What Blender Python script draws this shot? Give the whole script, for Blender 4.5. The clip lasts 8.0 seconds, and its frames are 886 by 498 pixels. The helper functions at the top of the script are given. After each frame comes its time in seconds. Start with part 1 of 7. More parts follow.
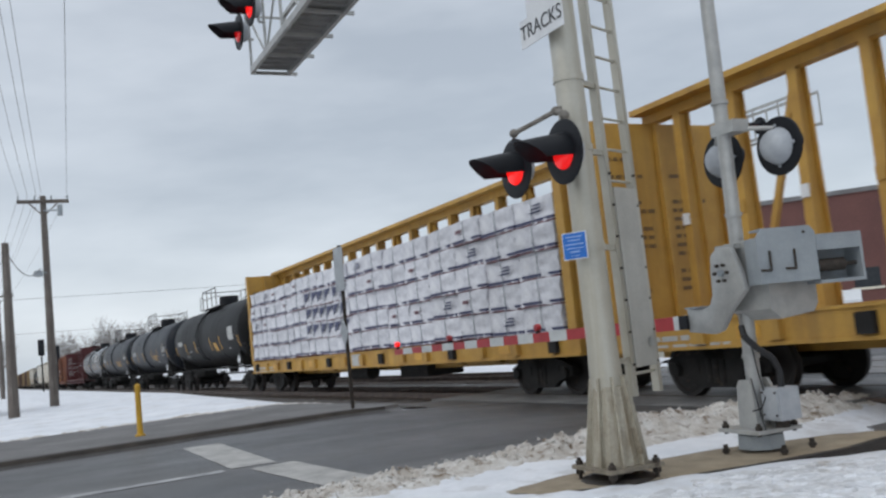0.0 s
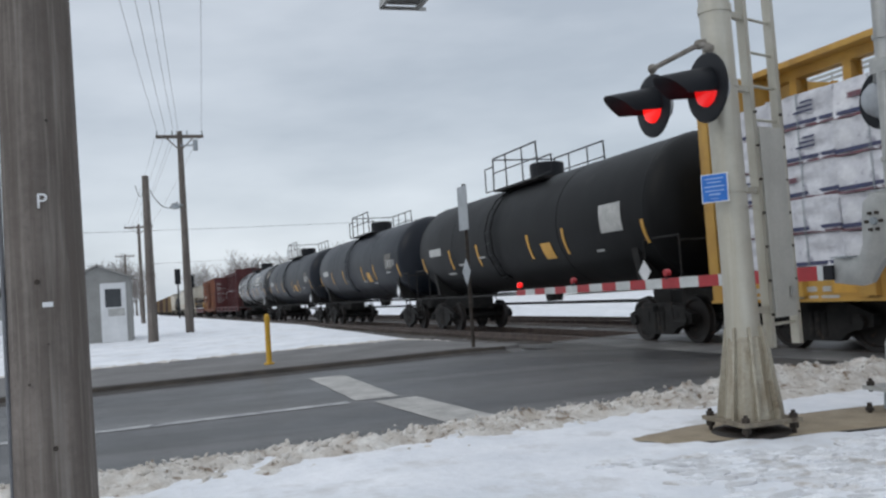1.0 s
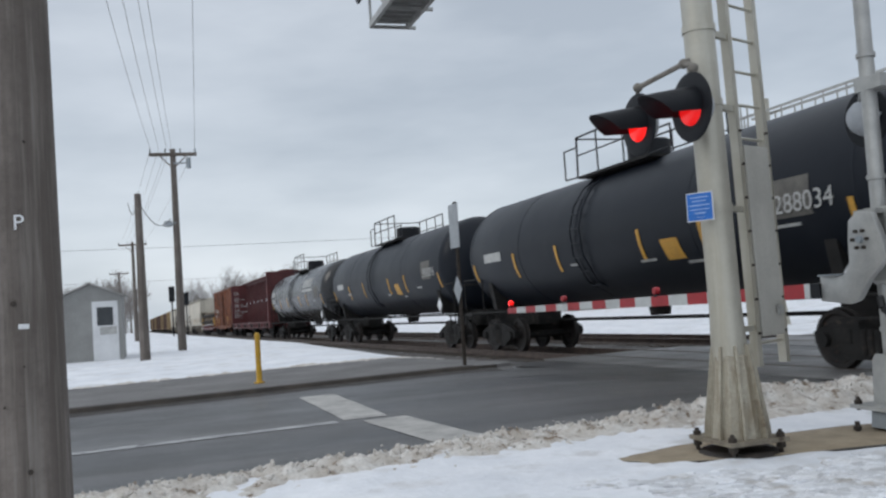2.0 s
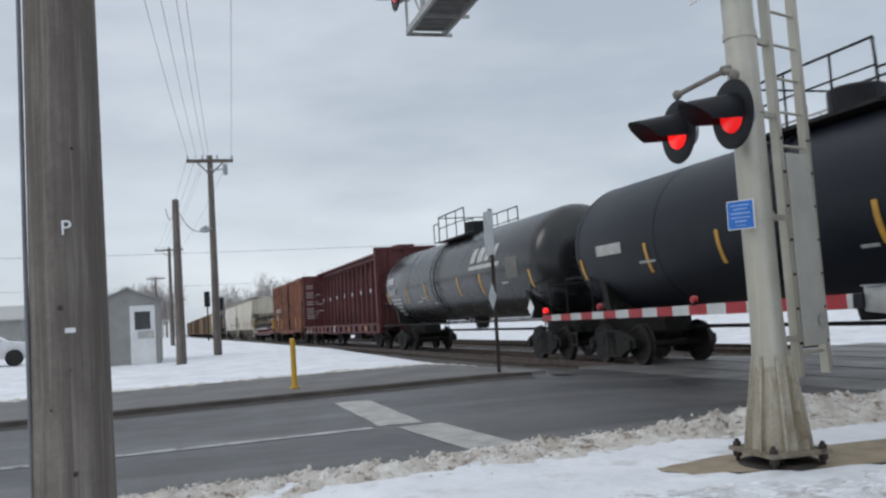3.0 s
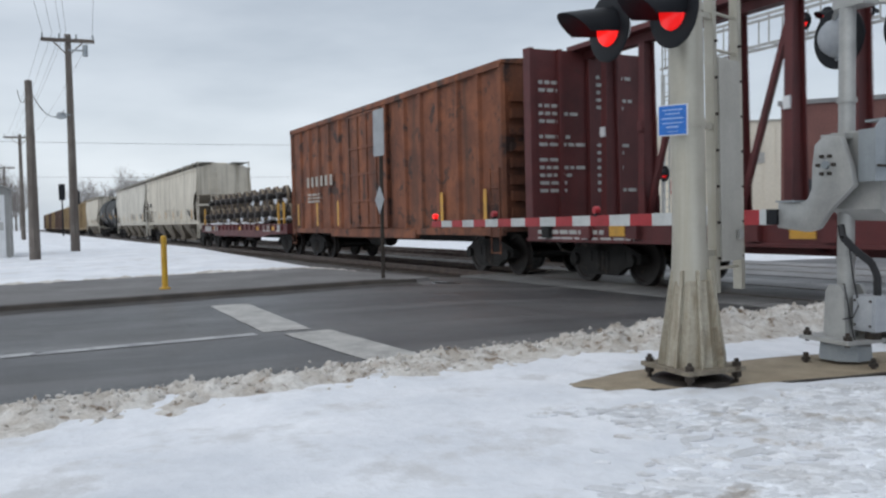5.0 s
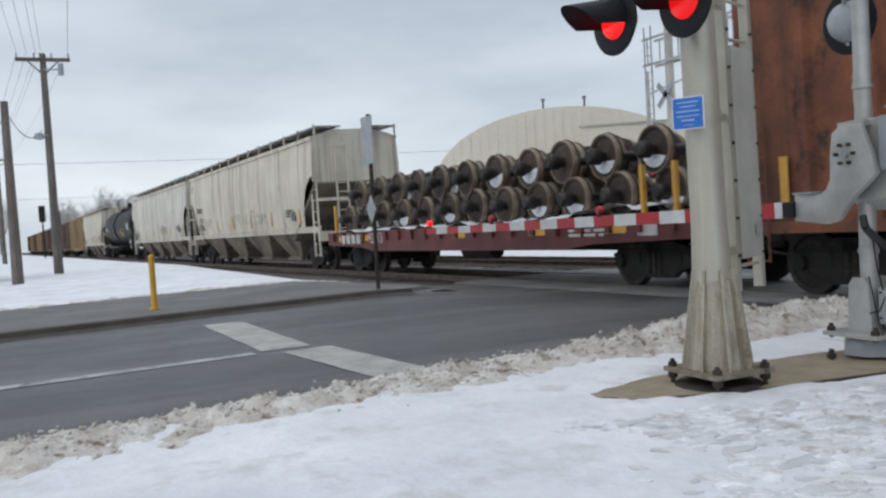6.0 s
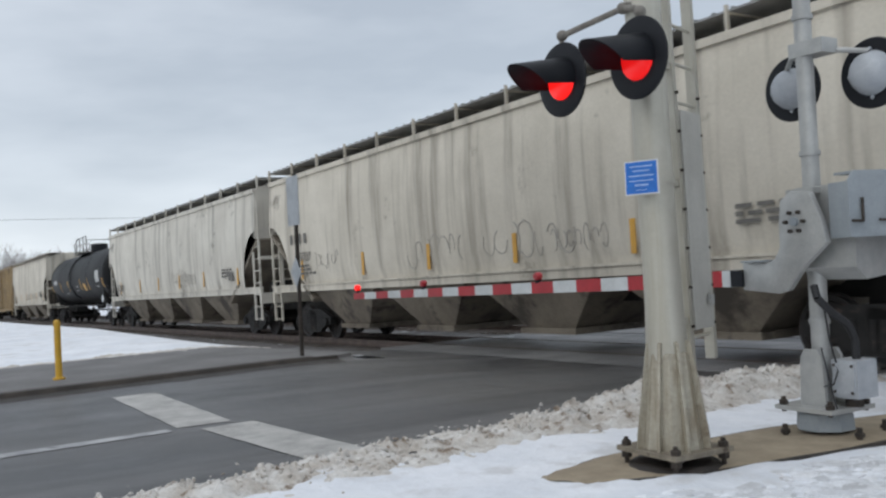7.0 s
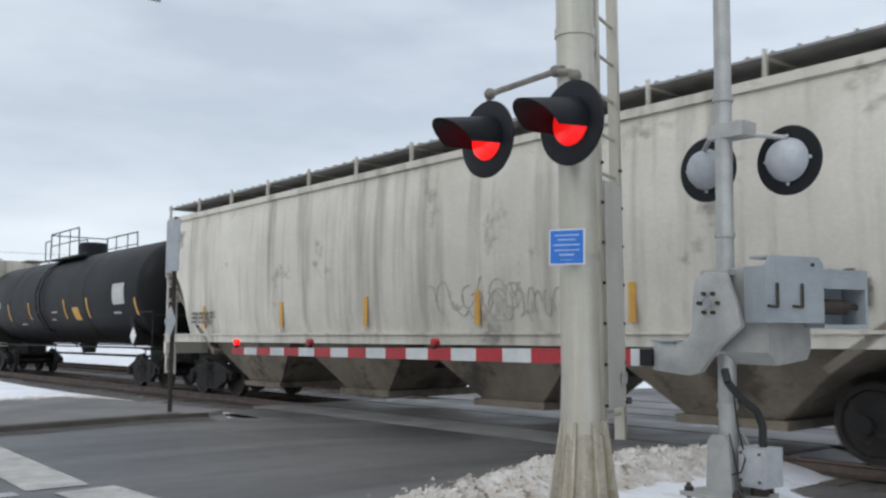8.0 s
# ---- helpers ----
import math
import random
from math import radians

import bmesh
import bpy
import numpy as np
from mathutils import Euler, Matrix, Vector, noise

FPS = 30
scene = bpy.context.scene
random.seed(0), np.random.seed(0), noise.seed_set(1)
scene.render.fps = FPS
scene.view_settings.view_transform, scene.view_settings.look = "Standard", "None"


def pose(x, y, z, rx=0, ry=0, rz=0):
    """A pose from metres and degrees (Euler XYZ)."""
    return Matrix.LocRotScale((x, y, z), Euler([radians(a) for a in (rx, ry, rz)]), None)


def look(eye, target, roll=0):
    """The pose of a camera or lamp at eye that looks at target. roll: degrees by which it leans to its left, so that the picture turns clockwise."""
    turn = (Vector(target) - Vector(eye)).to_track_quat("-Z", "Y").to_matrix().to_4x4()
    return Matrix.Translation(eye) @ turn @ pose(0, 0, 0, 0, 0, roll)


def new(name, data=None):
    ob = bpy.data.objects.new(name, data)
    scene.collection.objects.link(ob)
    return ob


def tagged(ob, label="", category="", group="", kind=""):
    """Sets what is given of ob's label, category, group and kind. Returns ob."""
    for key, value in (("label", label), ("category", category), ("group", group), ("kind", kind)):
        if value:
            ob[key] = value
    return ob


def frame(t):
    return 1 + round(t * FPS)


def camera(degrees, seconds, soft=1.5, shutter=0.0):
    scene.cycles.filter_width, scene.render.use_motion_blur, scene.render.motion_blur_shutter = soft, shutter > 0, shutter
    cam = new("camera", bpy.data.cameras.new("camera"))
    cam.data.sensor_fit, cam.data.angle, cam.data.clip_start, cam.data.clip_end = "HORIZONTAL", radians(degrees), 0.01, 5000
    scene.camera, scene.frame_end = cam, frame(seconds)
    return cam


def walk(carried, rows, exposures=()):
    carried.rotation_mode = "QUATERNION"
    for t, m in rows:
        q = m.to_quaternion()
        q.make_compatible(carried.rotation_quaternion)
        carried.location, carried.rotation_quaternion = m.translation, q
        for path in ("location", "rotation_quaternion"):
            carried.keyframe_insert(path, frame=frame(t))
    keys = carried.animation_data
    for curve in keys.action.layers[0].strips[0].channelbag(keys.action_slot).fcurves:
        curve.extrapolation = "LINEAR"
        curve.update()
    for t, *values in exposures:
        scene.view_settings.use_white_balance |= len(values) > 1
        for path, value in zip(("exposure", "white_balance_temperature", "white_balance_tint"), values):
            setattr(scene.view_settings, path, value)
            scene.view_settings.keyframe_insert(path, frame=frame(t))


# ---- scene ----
cam = camera(52.5, 8.0, soft=2.4, shutter=0.06)
PATH = [
    (0, (0.349, 0.091, 1.472), (1.203, 1.891, 1.642), -5.5),
    (0.5, (0.394, 0.148, 1.485), (0.977, 2.059, 1.593), -4.6),
    (1, (0.336, 0.263, 1.471), (0.936, 2.17, 1.531), -3.6),
    (2.3, (0.447, 0.239, 1.491), (1.058, 2.14, 1.603), -3.8),
    (2.5, (0.452, 0.224, 1.492), (1.023, 2.137, 1.613), -3.6),
    (3, (0.384, 0.262, 1.491), (0.926, 2.183, 1.607), -3.3),
    (3.5, (0.244, 0.365, 1.494), (0.888, 2.258, 1.544), -3.0),
    (4, (0.236, 0.491, 1.468), (1.004, 2.337, 1.416), -1.8),
    (4.5, (0.317, 0.748, 1.457), (1.104, 2.585, 1.37), -0.4),
    (5.8, (0.263, 1.385, 1.448), (1.111, 3.192, 1.324), -2.6),
    (6, (0.272, 1.438, 1.465), (1.112, 3.251, 1.374), -3.3),
    (6.5, (0.353, 1.654, 1.48), (1.221, 3.456, 1.462), -4.8),
    (7, (0.355, 1.95, 1.514), (1.36, 3.678, 1.55), -2.9),
    (7.5, (0.427, 2.237, 1.529), (1.626, 3.831, 1.679), 0.1),
    (8, (0.382, 2.489, 1.542), (1.616, 4.054, 1.706), 0.6),
]
walk(cam, [(t, look(eye, target, roll)) for t, eye, target, roll in PATH], [(0, -0.08), (1.0, -0.10), (3.5, -0.08), (6.0, 0.0), (6.5, -0.07), (7.0, 0.0), (7.5, 0.1), (8, 0.18)])

# ---------------------------------------------------------------- world, sun
RAIL_Y, GRADE, PSI, SPEED = 12.0, -0.0179, 2.0, 23.0
SA, CA = math.sin(radians(PSI)), math.cos(radians(PSI))
N_TRACK = 10.0 * CA + 1.55


def rail_z(y):
    return -0.074 + GRADE * (y - RAIL_Y)


def track_point(s, n=0.0):
    """A point s metres along the line and n metres beyond its centre."""
    x, y = (N_TRACK + n) * CA - s * SA, (N_TRACK + n) * SA + s * CA
    return x, y, rail_z(y)


world = bpy.data.worlds.new("overcast_sky")
scene.world = world
world.use_nodes = True
wn, wl = world.node_tree.nodes, world.node_tree.links
wn.clear()
w_out, w_bg, w_sky = wn.new("ShaderNodeOutputWorld"), wn.new("ShaderNodeBackground"), wn.new("ShaderNodeTexSky")
w_sky.sky_type, w_sky.sun_disc = "NISHITA", False
w_sky.sun_elevation, w_sky.sun_rotation = radians(38), radians(-100)
w_co, w_map, w_n1, w_n2 = wn.new("ShaderNodeTexCoord"), wn.new("ShaderNodeMapping"), wn.new("ShaderNodeTexNoise"), wn.new("ShaderNodeTexNoise")
w_map.inputs["Scale"].default_value = (1.0, 1.0, 3.4)
w_map.inputs["Location"].default_value = (0.35, 0.1, 0.2)
w_n1.inputs["Scale"].default_value, w_n1.inputs["Detail"].default_value, w_n1.inputs["Roughness"].default_value = 1.7, 6.0, 0.5
w_n2.inputs["Scale"].default_value, w_n2.inputs["Detail"].default_value = 5.0, 4.0
w_r1 = wn.new("ShaderNodeValToRGB")
w_r1.color_ramp.elements[0].position, w_r1.color_ramp.elements[0].color = 0.36, (0.49, 0.55, 0.63, 1)
w_r1.color_ramp.elements[1].position, w_r1.color_ramp.elements[1].color = 0.62, (0.74, 0.80, 0.88, 1)
w_sep, w_grad, w_mul, w_mix, w_add = wn.new("ShaderNodeSeparateXYZ"), wn.new("ShaderNodeValToRGB"), wn.new("ShaderNodeMix"), wn.new("ShaderNodeMix"), wn.new("ShaderNodeMix")
g = w_grad.color_ramp
g.elements[0].position, g.elements[0].color = 0.0, (1.22, 1.22, 1.20, 1)
g.elements[1].position, g.elements[1].color = 1.0, (1.75, 1.72, 1.66, 1)
e = g.elements.new(0.12)
e.color = (1.08, 1.08, 1.07, 1)
e = g.elements.new(0.36)
e.color = (1.0, 1.0, 1.0, 1)
w_mul.data_type = w_mix.data_type = w_add.data_type = "RGBA"
w_mul.blend_type, w_add.blend_type = "MULTIPLY", "MIX"
w_mul.inputs[0].default_value, w_mix.inputs[0].default_value, w_add.inputs[0].default_value = 1.0, 0.3, 0.12
w_half = wn.new("ShaderNodeVectorMath")
w_half.operation = "SCALE"
w_half.inputs["Scale"].default_value = 0.12
wl.new(w_co.outputs["Generated"], w_map.inputs[0])
wl.new(w_map.outputs[0], w_n1.inputs["Vector"])
wl.new(w_map.outputs[0], w_n2.inputs["Vector"])
wl.new(w_n1.outputs[0], w_mix.inputs[2 + 4])
wl.new(w_n2.outputs[0], w_mix.inputs[3 + 4])
wl.new(w_mix.outputs[2], w_r1.inputs[0])
wl.new(w_co.outputs["Generated"], w_sep.inputs[0])
wl.new(w_sep.outputs["Z"], w_grad.inputs[0])
wl.new(w_r1.outputs[0], w_mul.inputs[6])
wl.new(w_grad.outputs[0], w_mul.inputs[7])
wl.new(w_sky.outputs[0], w_half.inputs[0])
wl.new(w_mul.outputs[2], w_add.inputs[6])
wl.new(w_half.outputs[0], w_add.inputs[7])
wl.new(w_add.outputs[2], w_bg.inputs[0])
w_bg.inputs[1].default_value = 1.0
wl.new(w_bg.outputs[0], w_out.inputs[0])

sun = new("sun", bpy.data.lights.new("sun", "SUN"))
sun.data.energy, sun.data.angle, sun.data.color = 0.55, radians(25), (1.0, 0.97, 0.92)
sun.matrix_world = look((-30, -6, 24), (0, 0, 0))


# ---------------------------------------------------------------- materials
def rgb(c):
    return (*c, 1.0)


def mat(name, a, b=None, rough=0.7, metal=0.0, scale=3.0, fine=40.0, bump=0.15, spots=None, spot_at=0.62, spot_scale=1.2, streak=0.0, streak_colour=(0.1, 0.08, 0.06), coord="Object", vary=0.0, gloss_var=0.12, spec=0.5, grain_amount=0.16, streak_scale=(2.6, 2.6, 0.16), bands=None, islands=0.0):
    """A worn surface: two tones at a broad and a fine scale, blotches of a third, vertical run-off streaks, relief."""
    m = bpy.data.materials.new(name)
    m.use_nodes = True
    n, l = m.node_tree.nodes, m.node_tree.links
    bs = n["Principled BSDF"]
    b = b or tuple(v * 0.75 for v in a)
    co = n.new("ShaderNodeTexCoord")
    def noise_tex(s, detail=5.0, r=0.6, stretch=None):
        t = n.new("ShaderNodeTexNoise")
        t.inputs["Scale"].default_value, t.inputs["Detail"].default_value, t.inputs["Roughness"].default_value = s, detail, r
        if stretch:
            mp = n.new("ShaderNodeMapping")
            mp.inputs["Scale"].default_value = stretch
            l.new(co.outputs[coord], mp.inputs[0])
            l.new(mp.outputs[0], t.inputs["Vector"])
        else:
            l.new(co.outputs[coord], t.inputs["Vector"])
        return t
    def ramp(sock, lo, hi):
        r = n.new("ShaderNodeMapRange")
        r.inputs["From Min"].default_value, r.inputs["From Max"].default_value = lo, hi
        l.new(sock, r.inputs["Value"])
        return r.outputs[0]
    def mix(f, c1, c2, kind="MIX"):
        x = n.new("ShaderNodeMix")
        x.data_type, x.blend_type = "RGBA", kind
        for sock, v in ((x.inputs[0], f), (x.inputs[6], c1), (x.inputs[7], c2)):
            if isinstance(v, (int, float, tuple)):
                sock.default_value = v
            else:
                l.new(v, sock)
        return x.outputs[2]
    broad, grain = noise_tex(scale), noise_tex(fine, 3.0)
    col = mix(ramp(broad.outputs[0], 0.35, 0.65), rgb(a), rgb(b))
    g1 = ramp(grain.outputs[0], 0.25, 0.75)
    gr = n.new("ShaderNodeMapRange")
    gr.inputs["To Min"].default_value, gr.inputs["To Max"].default_value = 1 - grain_amount, 1 + grain_amount
    l.new(g1, gr.inputs["Value"])
    cg = n.new("ShaderNodeCombineColor")
    for k in range(3):
        l.new(gr.outputs[0], cg.inputs[k])
    col = mix(1.0, col, cg.outputs[0], "MULTIPLY")
    if spots:
        sp = noise_tex(spot_scale, 8.0, 0.65)
        col = mix(ramp(sp.outputs[0], spot_at, spot_at + 0.1), col, rgb(spots))
    if streak:
        st = noise_tex(1.0, 6.0, 0.6, streak_scale)
        f = n.new("ShaderNodeMath")
        f.operation = "MULTIPLY"
        f.inputs[1].default_value = streak
        l.new(ramp(st.outputs[0], 0.48, 0.72), f.inputs[0])
        col = mix(f.outputs[0], col, rgb(streak_colour))
    if bands:
        bt = noise_tex(1.0, 4.0, 0.55, bands[0])
        col = mix(ramp(bt.outputs[0], 0.42, 0.66), col, rgb(bands[1]))
        bt = noise_tex(1.0, 5.0, 0.6, tuple(v * 3.1 for v in bands[0]))
        col = mix(ramp(bt.outputs[0], 0.5, 0.75), col, rgb(bands[2]))
    if islands:
        gi, vr = n.new("ShaderNodeNewGeometry"), n.new("ShaderNodeMapRange")
        vr.inputs["To Min"].default_value, vr.inputs["To Max"].default_value = 1 - islands, 1.05
        l.new(gi.outputs["Random Per Island"], vr.inputs["Value"])
        cv = n.new("ShaderNodeCombineColor")
        for k in range(3):
            l.new(vr.outputs[0], cv.inputs[k])
        col = mix(1.0, col, cv.outputs[0], "MULTIPLY")
    if vary:
        oi = n.new("ShaderNodeObjectInfo")
        vr = n.new("ShaderNodeMapRange")
        vr.inputs["To Min"].default_value, vr.inputs["To Max"].default_value = 1 - vary, 1 + vary
        l.new(oi.outputs["Random"], vr.inputs["Value"])
        cv = n.new("ShaderNodeCombineColor")
        for k in range(3):
            l.new(vr.outputs[0], cv.inputs[k])
        col = mix(1.0, col, cv.outputs[0], "MULTIPLY")
    l.new(col, bs.inputs["Base Color"])
    rr = n.new("ShaderNodeMapRange")
    rr.inputs["To Min"].default_value, rr.inputs["To Max"].default_value = max(0.03, rough - gloss_var), min(1.0, rough + gloss_var)
    l.new(broad.outputs[0], rr.inputs["Value"])
    l.new(rr.outputs[0], bs.inputs["Roughness"])
    bs.inputs["Metallic"].default_value = metal
    bs.inputs["Specular IOR Level"].default_value = spec
    if bump:
        bp = n.new("ShaderNodeBump")
        bp.inputs["Strength"].default_value, bp.inputs["Distance"].default_value = bump, 0.02
        l.new(grain.outputs[0], bp.inputs["Height"])
        l.new(bp.outputs[0], bs.inputs["Normal"])
    return m


def glow(name, colour, strength):
    m = bpy.data.materials.new(name)
    m.use_nodes = True
    bs = m.node_tree.nodes["Principled BSDF"]
    bs.inputs["Base Color"].default_value = rgb(colour)
    bs.inputs["Emission Color"].default_value = rgb(colour)
    bs.inputs["Emission Strength"].default_value = strength
    bs.inputs["Roughness"].default_value = 0.25
    return m


SNOW = mat("trodden_snow", (0.82, 0.84, 0.87), (0.70, 0.73, 0.78), 0.75, scale=1.3, fine=14, bump=0.9, spots=(0.50, 0.47, 0.43), spot_at=0.66, spot_scale=0.9)
FIELD = mat("ground_cover", (0.80, 0.81, 0.84), (0.66, 0.68, 0.72), 0.7, scale=0.9, fine=9.0, bump=0.9, spots=(0.60, 0.60, 0.61), spot_at=0.53, spot_scale=1.3, grain_amount=0.05)
BANK = mat("ploughed_snow", (0.66, 0.64, 0.61), (0.46, 0.415, 0.365), 0.8, scale=5, fine=30, bump=1.0, spots=(0.20, 0.145, 0.10), spot_at=0.555, spot_scale=6.5)
ASPHALT = mat("wet_asphalt", (0.035, 0.035, 0.037), (0.058, 0.057, 0.058), 0.45, scale=0.5, fine=60, bump=0.25, spots=(0.085, 0.082, 0.081), spot_at=0.62, spot_scale=0.7, gloss_var=0.28, bands=((0.05, 0.85, 1.0), (0.10, 0.097, 0.096), (0.026, 0.025, 0.026)))
ISLAND = mat("island_paving", (0.155, 0.148, 0.145), (0.105, 0.10, 0.098), 0.7, scale=0.7, fine=50, bump=0.25)
KERB = mat("dirty_kerb", (0.055, 0.043, 0.034), (0.03, 0.025, 0.021), 0.8, scale=3, fine=40, bump=0.4)
PAINT_WORN = mat("worn_road_paint", (0.44, 0.425, 0.40), (0.29, 0.28, 0.265), 0.6, scale=3, fine=45, bump=0.2, spots=(0.10, 0.10, 0.10), spot_at=0.62, spot_scale=3.5)
LINE_FAINT = mat("faint_road_paint", (0.42, 0.42, 0.42), (0.25, 0.25, 0.26), 0.6, scale=3, fine=50, bump=0.2, spots=(0.08, 0.08, 0.085), spot_at=0.55, spot_scale=4)
SAND = mat("sandy_concrete", (0.33, 0.27, 0.19), (0.25, 0.20, 0.14), 0.85, scale=4, fine=60, bump=0.3, spots=(0.12, 0.10, 0.08), spot_at=0.64, spot_scale=5)
BALLAST = mat("dirty_ballast", (0.13, 0.12, 0.115), (0.07, 0.065, 0.06), 0.9, scale=1.5, fine=22, bump=1.0, spots=(0.6, 0.62, 0.66), spot_at=0.60, spot_scale=1.1)
PANEL = mat("crossing_concrete", (0.20, 0.195, 0.19), (0.13, 0.127, 0.125), 0.5, scale=0.8, fine=40, bump=0.2, spots=(0.50, 0.51, 0.53), spot_at=0.63, spot_scale=0.9, gloss_var=0.2)
RAILSTEEL = mat("rail_steel", (0.16, 0.12, 0.10), (0.10, 0.08, 0.07), 0.5, 0.6, scale=4, fine=50)
TIMBER = mat("weathered_timber", (0.15, 0.125, 0.105), (0.09, 0.075, 0.065), 0.9, scale=2, fine=35, bump=0.4)
POLEWOOD = mat("grey_pole_wood", (0.185, 0.16, 0.142), (0.115, 0.098, 0.087), 0.9, scale=1.6, fine=24, bump=0.6, streak=0.85, streak_colour=(0.075, 0.06, 0.05), streak_scale=(22, 22, 0.55), bands=((9, 9, 0.3), (0.10, 0.084, 0.073), (0.225, 0.203, 0.182)))
MASTPAINT = mat("dull_aluminium_paint", (0.51, 0.49, 0.425), (0.42, 0.395, 0.33), 0.36, 0.4, scale=1.4, fine=30, bump=0.03, streak=0.6, streak_colour=(0.34, 0.30, 0.22), grain_amount=0.04, streak_scale=(9, 9, 0.4))
GALV = mat("galvanised_steel", (0.46, 0.46, 0.44), (0.37, 0.37, 0.36), 0.45, 0.4, scale=6, fine=60, bump=0.04, grain_amount=0.06)
GUARD = mat("guard_sheet", (0.47, 0.455, 0.41), (0.40, 0.385, 0.345), 0.55, 0.1, scale=2, fine=40, bump=0.06, streak=0.3, streak_colour=(0.2, 0.19, 0.17), grain_amount=0.07)
GREYBOX = mat("grey_enamel", (0.33, 0.36, 0.38), (0.27, 0.30, 0.32), 0.5, 0.1, scale=3, fine=50, bump=0.08, streak=0.25, streak_colour=(0.16, 0.16, 0.16), grain_amount=0.07)
BOLT = mat("rusty_bolt", (0.07, 0.055, 0.045), (0.04, 0.035, 0.03), 0.8, 0.3, scale=20, fine=80)
BLACK = mat("black_enamel", (0.009, 0.010, 0.013), (0.014, 0.015, 0.018), 0.5, scale=5, fine=60, bump=0.1, grain_amount=0.07, spec=0.22)
BACKGREY = mat("lamp_back_grey", (0.44, 0.46, 0.48), (0.36, 0.38, 0.41), 0.5, 0.1, scale=7, fine=60, bump=0.1, grain_amount=0.07)
ARMPIPE = mat("weathered_pipe", (0.26, 0.24, 0.21), (0.17, 0.155, 0.135), 0.6, 0.3, scale=8, fine=50, bump=0.1)
PRINT_PALE = mat("print_pale_blue", (0.34, 0.46, 0.70), (0.28, 0.40, 0.65), 0.4, scale=8, fine=60, bump=0.0)
RED_ON = glow("red_lens_lit", (1.0, 0.012, 0.01), 0.95)
RED_DIM = glow("red_lens_fading", (0.55, 0.008, 0.01), 0.55)
RED_HALF = glow("red_lens_waning", (0.8, 0.01, 0.01), 0.7)
WHITE_SIGN = mat("sign_white", (0.72, 0.73, 0.74), (0.64, 0.65, 0.66), 0.4, scale=3, fine=50, bump=0.03, grain_amount=0.07)
SIGN_BLACK = mat("sign_black", (0.015, 0.015, 0.018), rough=0.5, bump=0.02)
SIGN_BACK = mat("sign_back", (0.38, 0.40, 0.42), (0.30, 0.32, 0.34), 0.45, 0.4, scale=4, fine=50, bump=0.05)
SIGN_BLUE = mat("sign_blue", (0.015, 0.15, 0.52), (0.015, 0.13, 0.46), 0.4, scale=4, fine=60, bump=0.03)
STRIPE_RED = mat("gate_red", (0.40, 0.02, 0.028), (0.31, 0.018, 0.024), 0.4, scale=4, fine=50, bump=0.05)
STRIPE_WHITE = mat("gate_white", (0.58, 0.60, 0.60), (0.46, 0.48, 0.48), 0.45, scale=4, fine=50, bump=0.05, grain_amount=0.07)
YELLOW = mat("marker_yellow", (0.62, 0.36, 0.03), (0.52, 0.30, 0.03), 0.5, scale=5, fine=50, bump=0.08)
REFLECT = mat("reflective_yellow", (0.62, 0.33, 0.04), (0.50, 0.27, 0.05), 0.5, scale=5, fine=50, bump=0.05, spots=(0.2, 0.13, 0.06), spot_at=0.66, spot_scale=4)
CARYELLOW = mat("car_yellow", (0.50, 0.29, 0.055), (0.40, 0.22, 0.045), 0.6, scale=1.4, fine=25, bump=0.15, spots=(0.14, 0.09, 0.045), spot_at=0.66, spot_scale=1.6, streak=0.45, streak_colour=(0.16, 0.095, 0.04), grain_amount=0.07)
CARRED = mat("car_oxide_red", (0.115, 0.022, 0.022), (0.075, 0.017, 0.018), 0.6, scale=1.4, fine=25, bump=0.15, spots=(0.05, 0.025, 0.02), spot_at=0.62, spot_scale=2.0, streak=0.3, streak_colour=(0.035, 0.018, 0.016), grain_amount=0.07)
RUST = mat("rusted_boxcar", (0.24, 0.082, 0.036), (0.12, 0.045, 0.027), 0.8, scale=1.1, fine=18, bump=0.25, spots=(0.042, 0.024, 0.02), spot_at=0.54, spot_scale=1.9, streak=0.75, streak_colour=(0.05, 0.028, 0.02))
# far boxcar paints, duller and greyer to put distance haze into the colour
DULLYELLOW = mat("hazed_boxcar_yellow", (0.30, 0.21, 0.10), (0.22, 0.155, 0.08), 0.75, scale=1.2, fine=25, bump=0.15, spots=(0.11, 0.08, 0.055), spot_at=0.58, spot_scale=1.6, streak=0.6, streak_colour=(0.13, 0.10, 0.07))
DULLBROWN = mat("hazed_boxcar_brown", (0.13, 0.075, 0.055), (0.09, 0.056, 0.045), 0.8, scale=1.2, fine=25, bump=0.15, spots=(0.06, 0.045, 0.04), spot_at=0.56, spot_scale=1.8, streak=0.5, streak_colour=(0.06, 0.046, 0.04))
MASTBASE = mat("streaked_mast_base", (0.42, 0.39, 0.315), (0.32, 0.285, 0.22), 0.5, 0.2, scale=3, fine=30, bump=0.06, streak=0.85, streak_colour=(0.20, 0.155, 0.095), streak_scale=(16, 16, 1.2), spots=(0.16, 0.12, 0.08), spot_at=0.62, spot_scale=4)
MASTPLATE = mat("grimy_base_plate", (0.27, 0.235, 0.18), (0.17, 0.145, 0.11), 0.75, 0.1, scale=6, fine=40, bump=0.2, spots=(0.09, 0.07, 0.05), spot_at=0.57, spot_scale=7)
ICE = mat("trodden_ice_flakes", (0.84, 0.86, 0.90), (0.66, 0.66, 0.67), 0.55, scale=3.0, fine=40, bump=0.3, spots=(0.44, 0.40, 0.36), spot_at=0.56, spot_scale=2.2, grain_amount=0.1, islands=0.3)
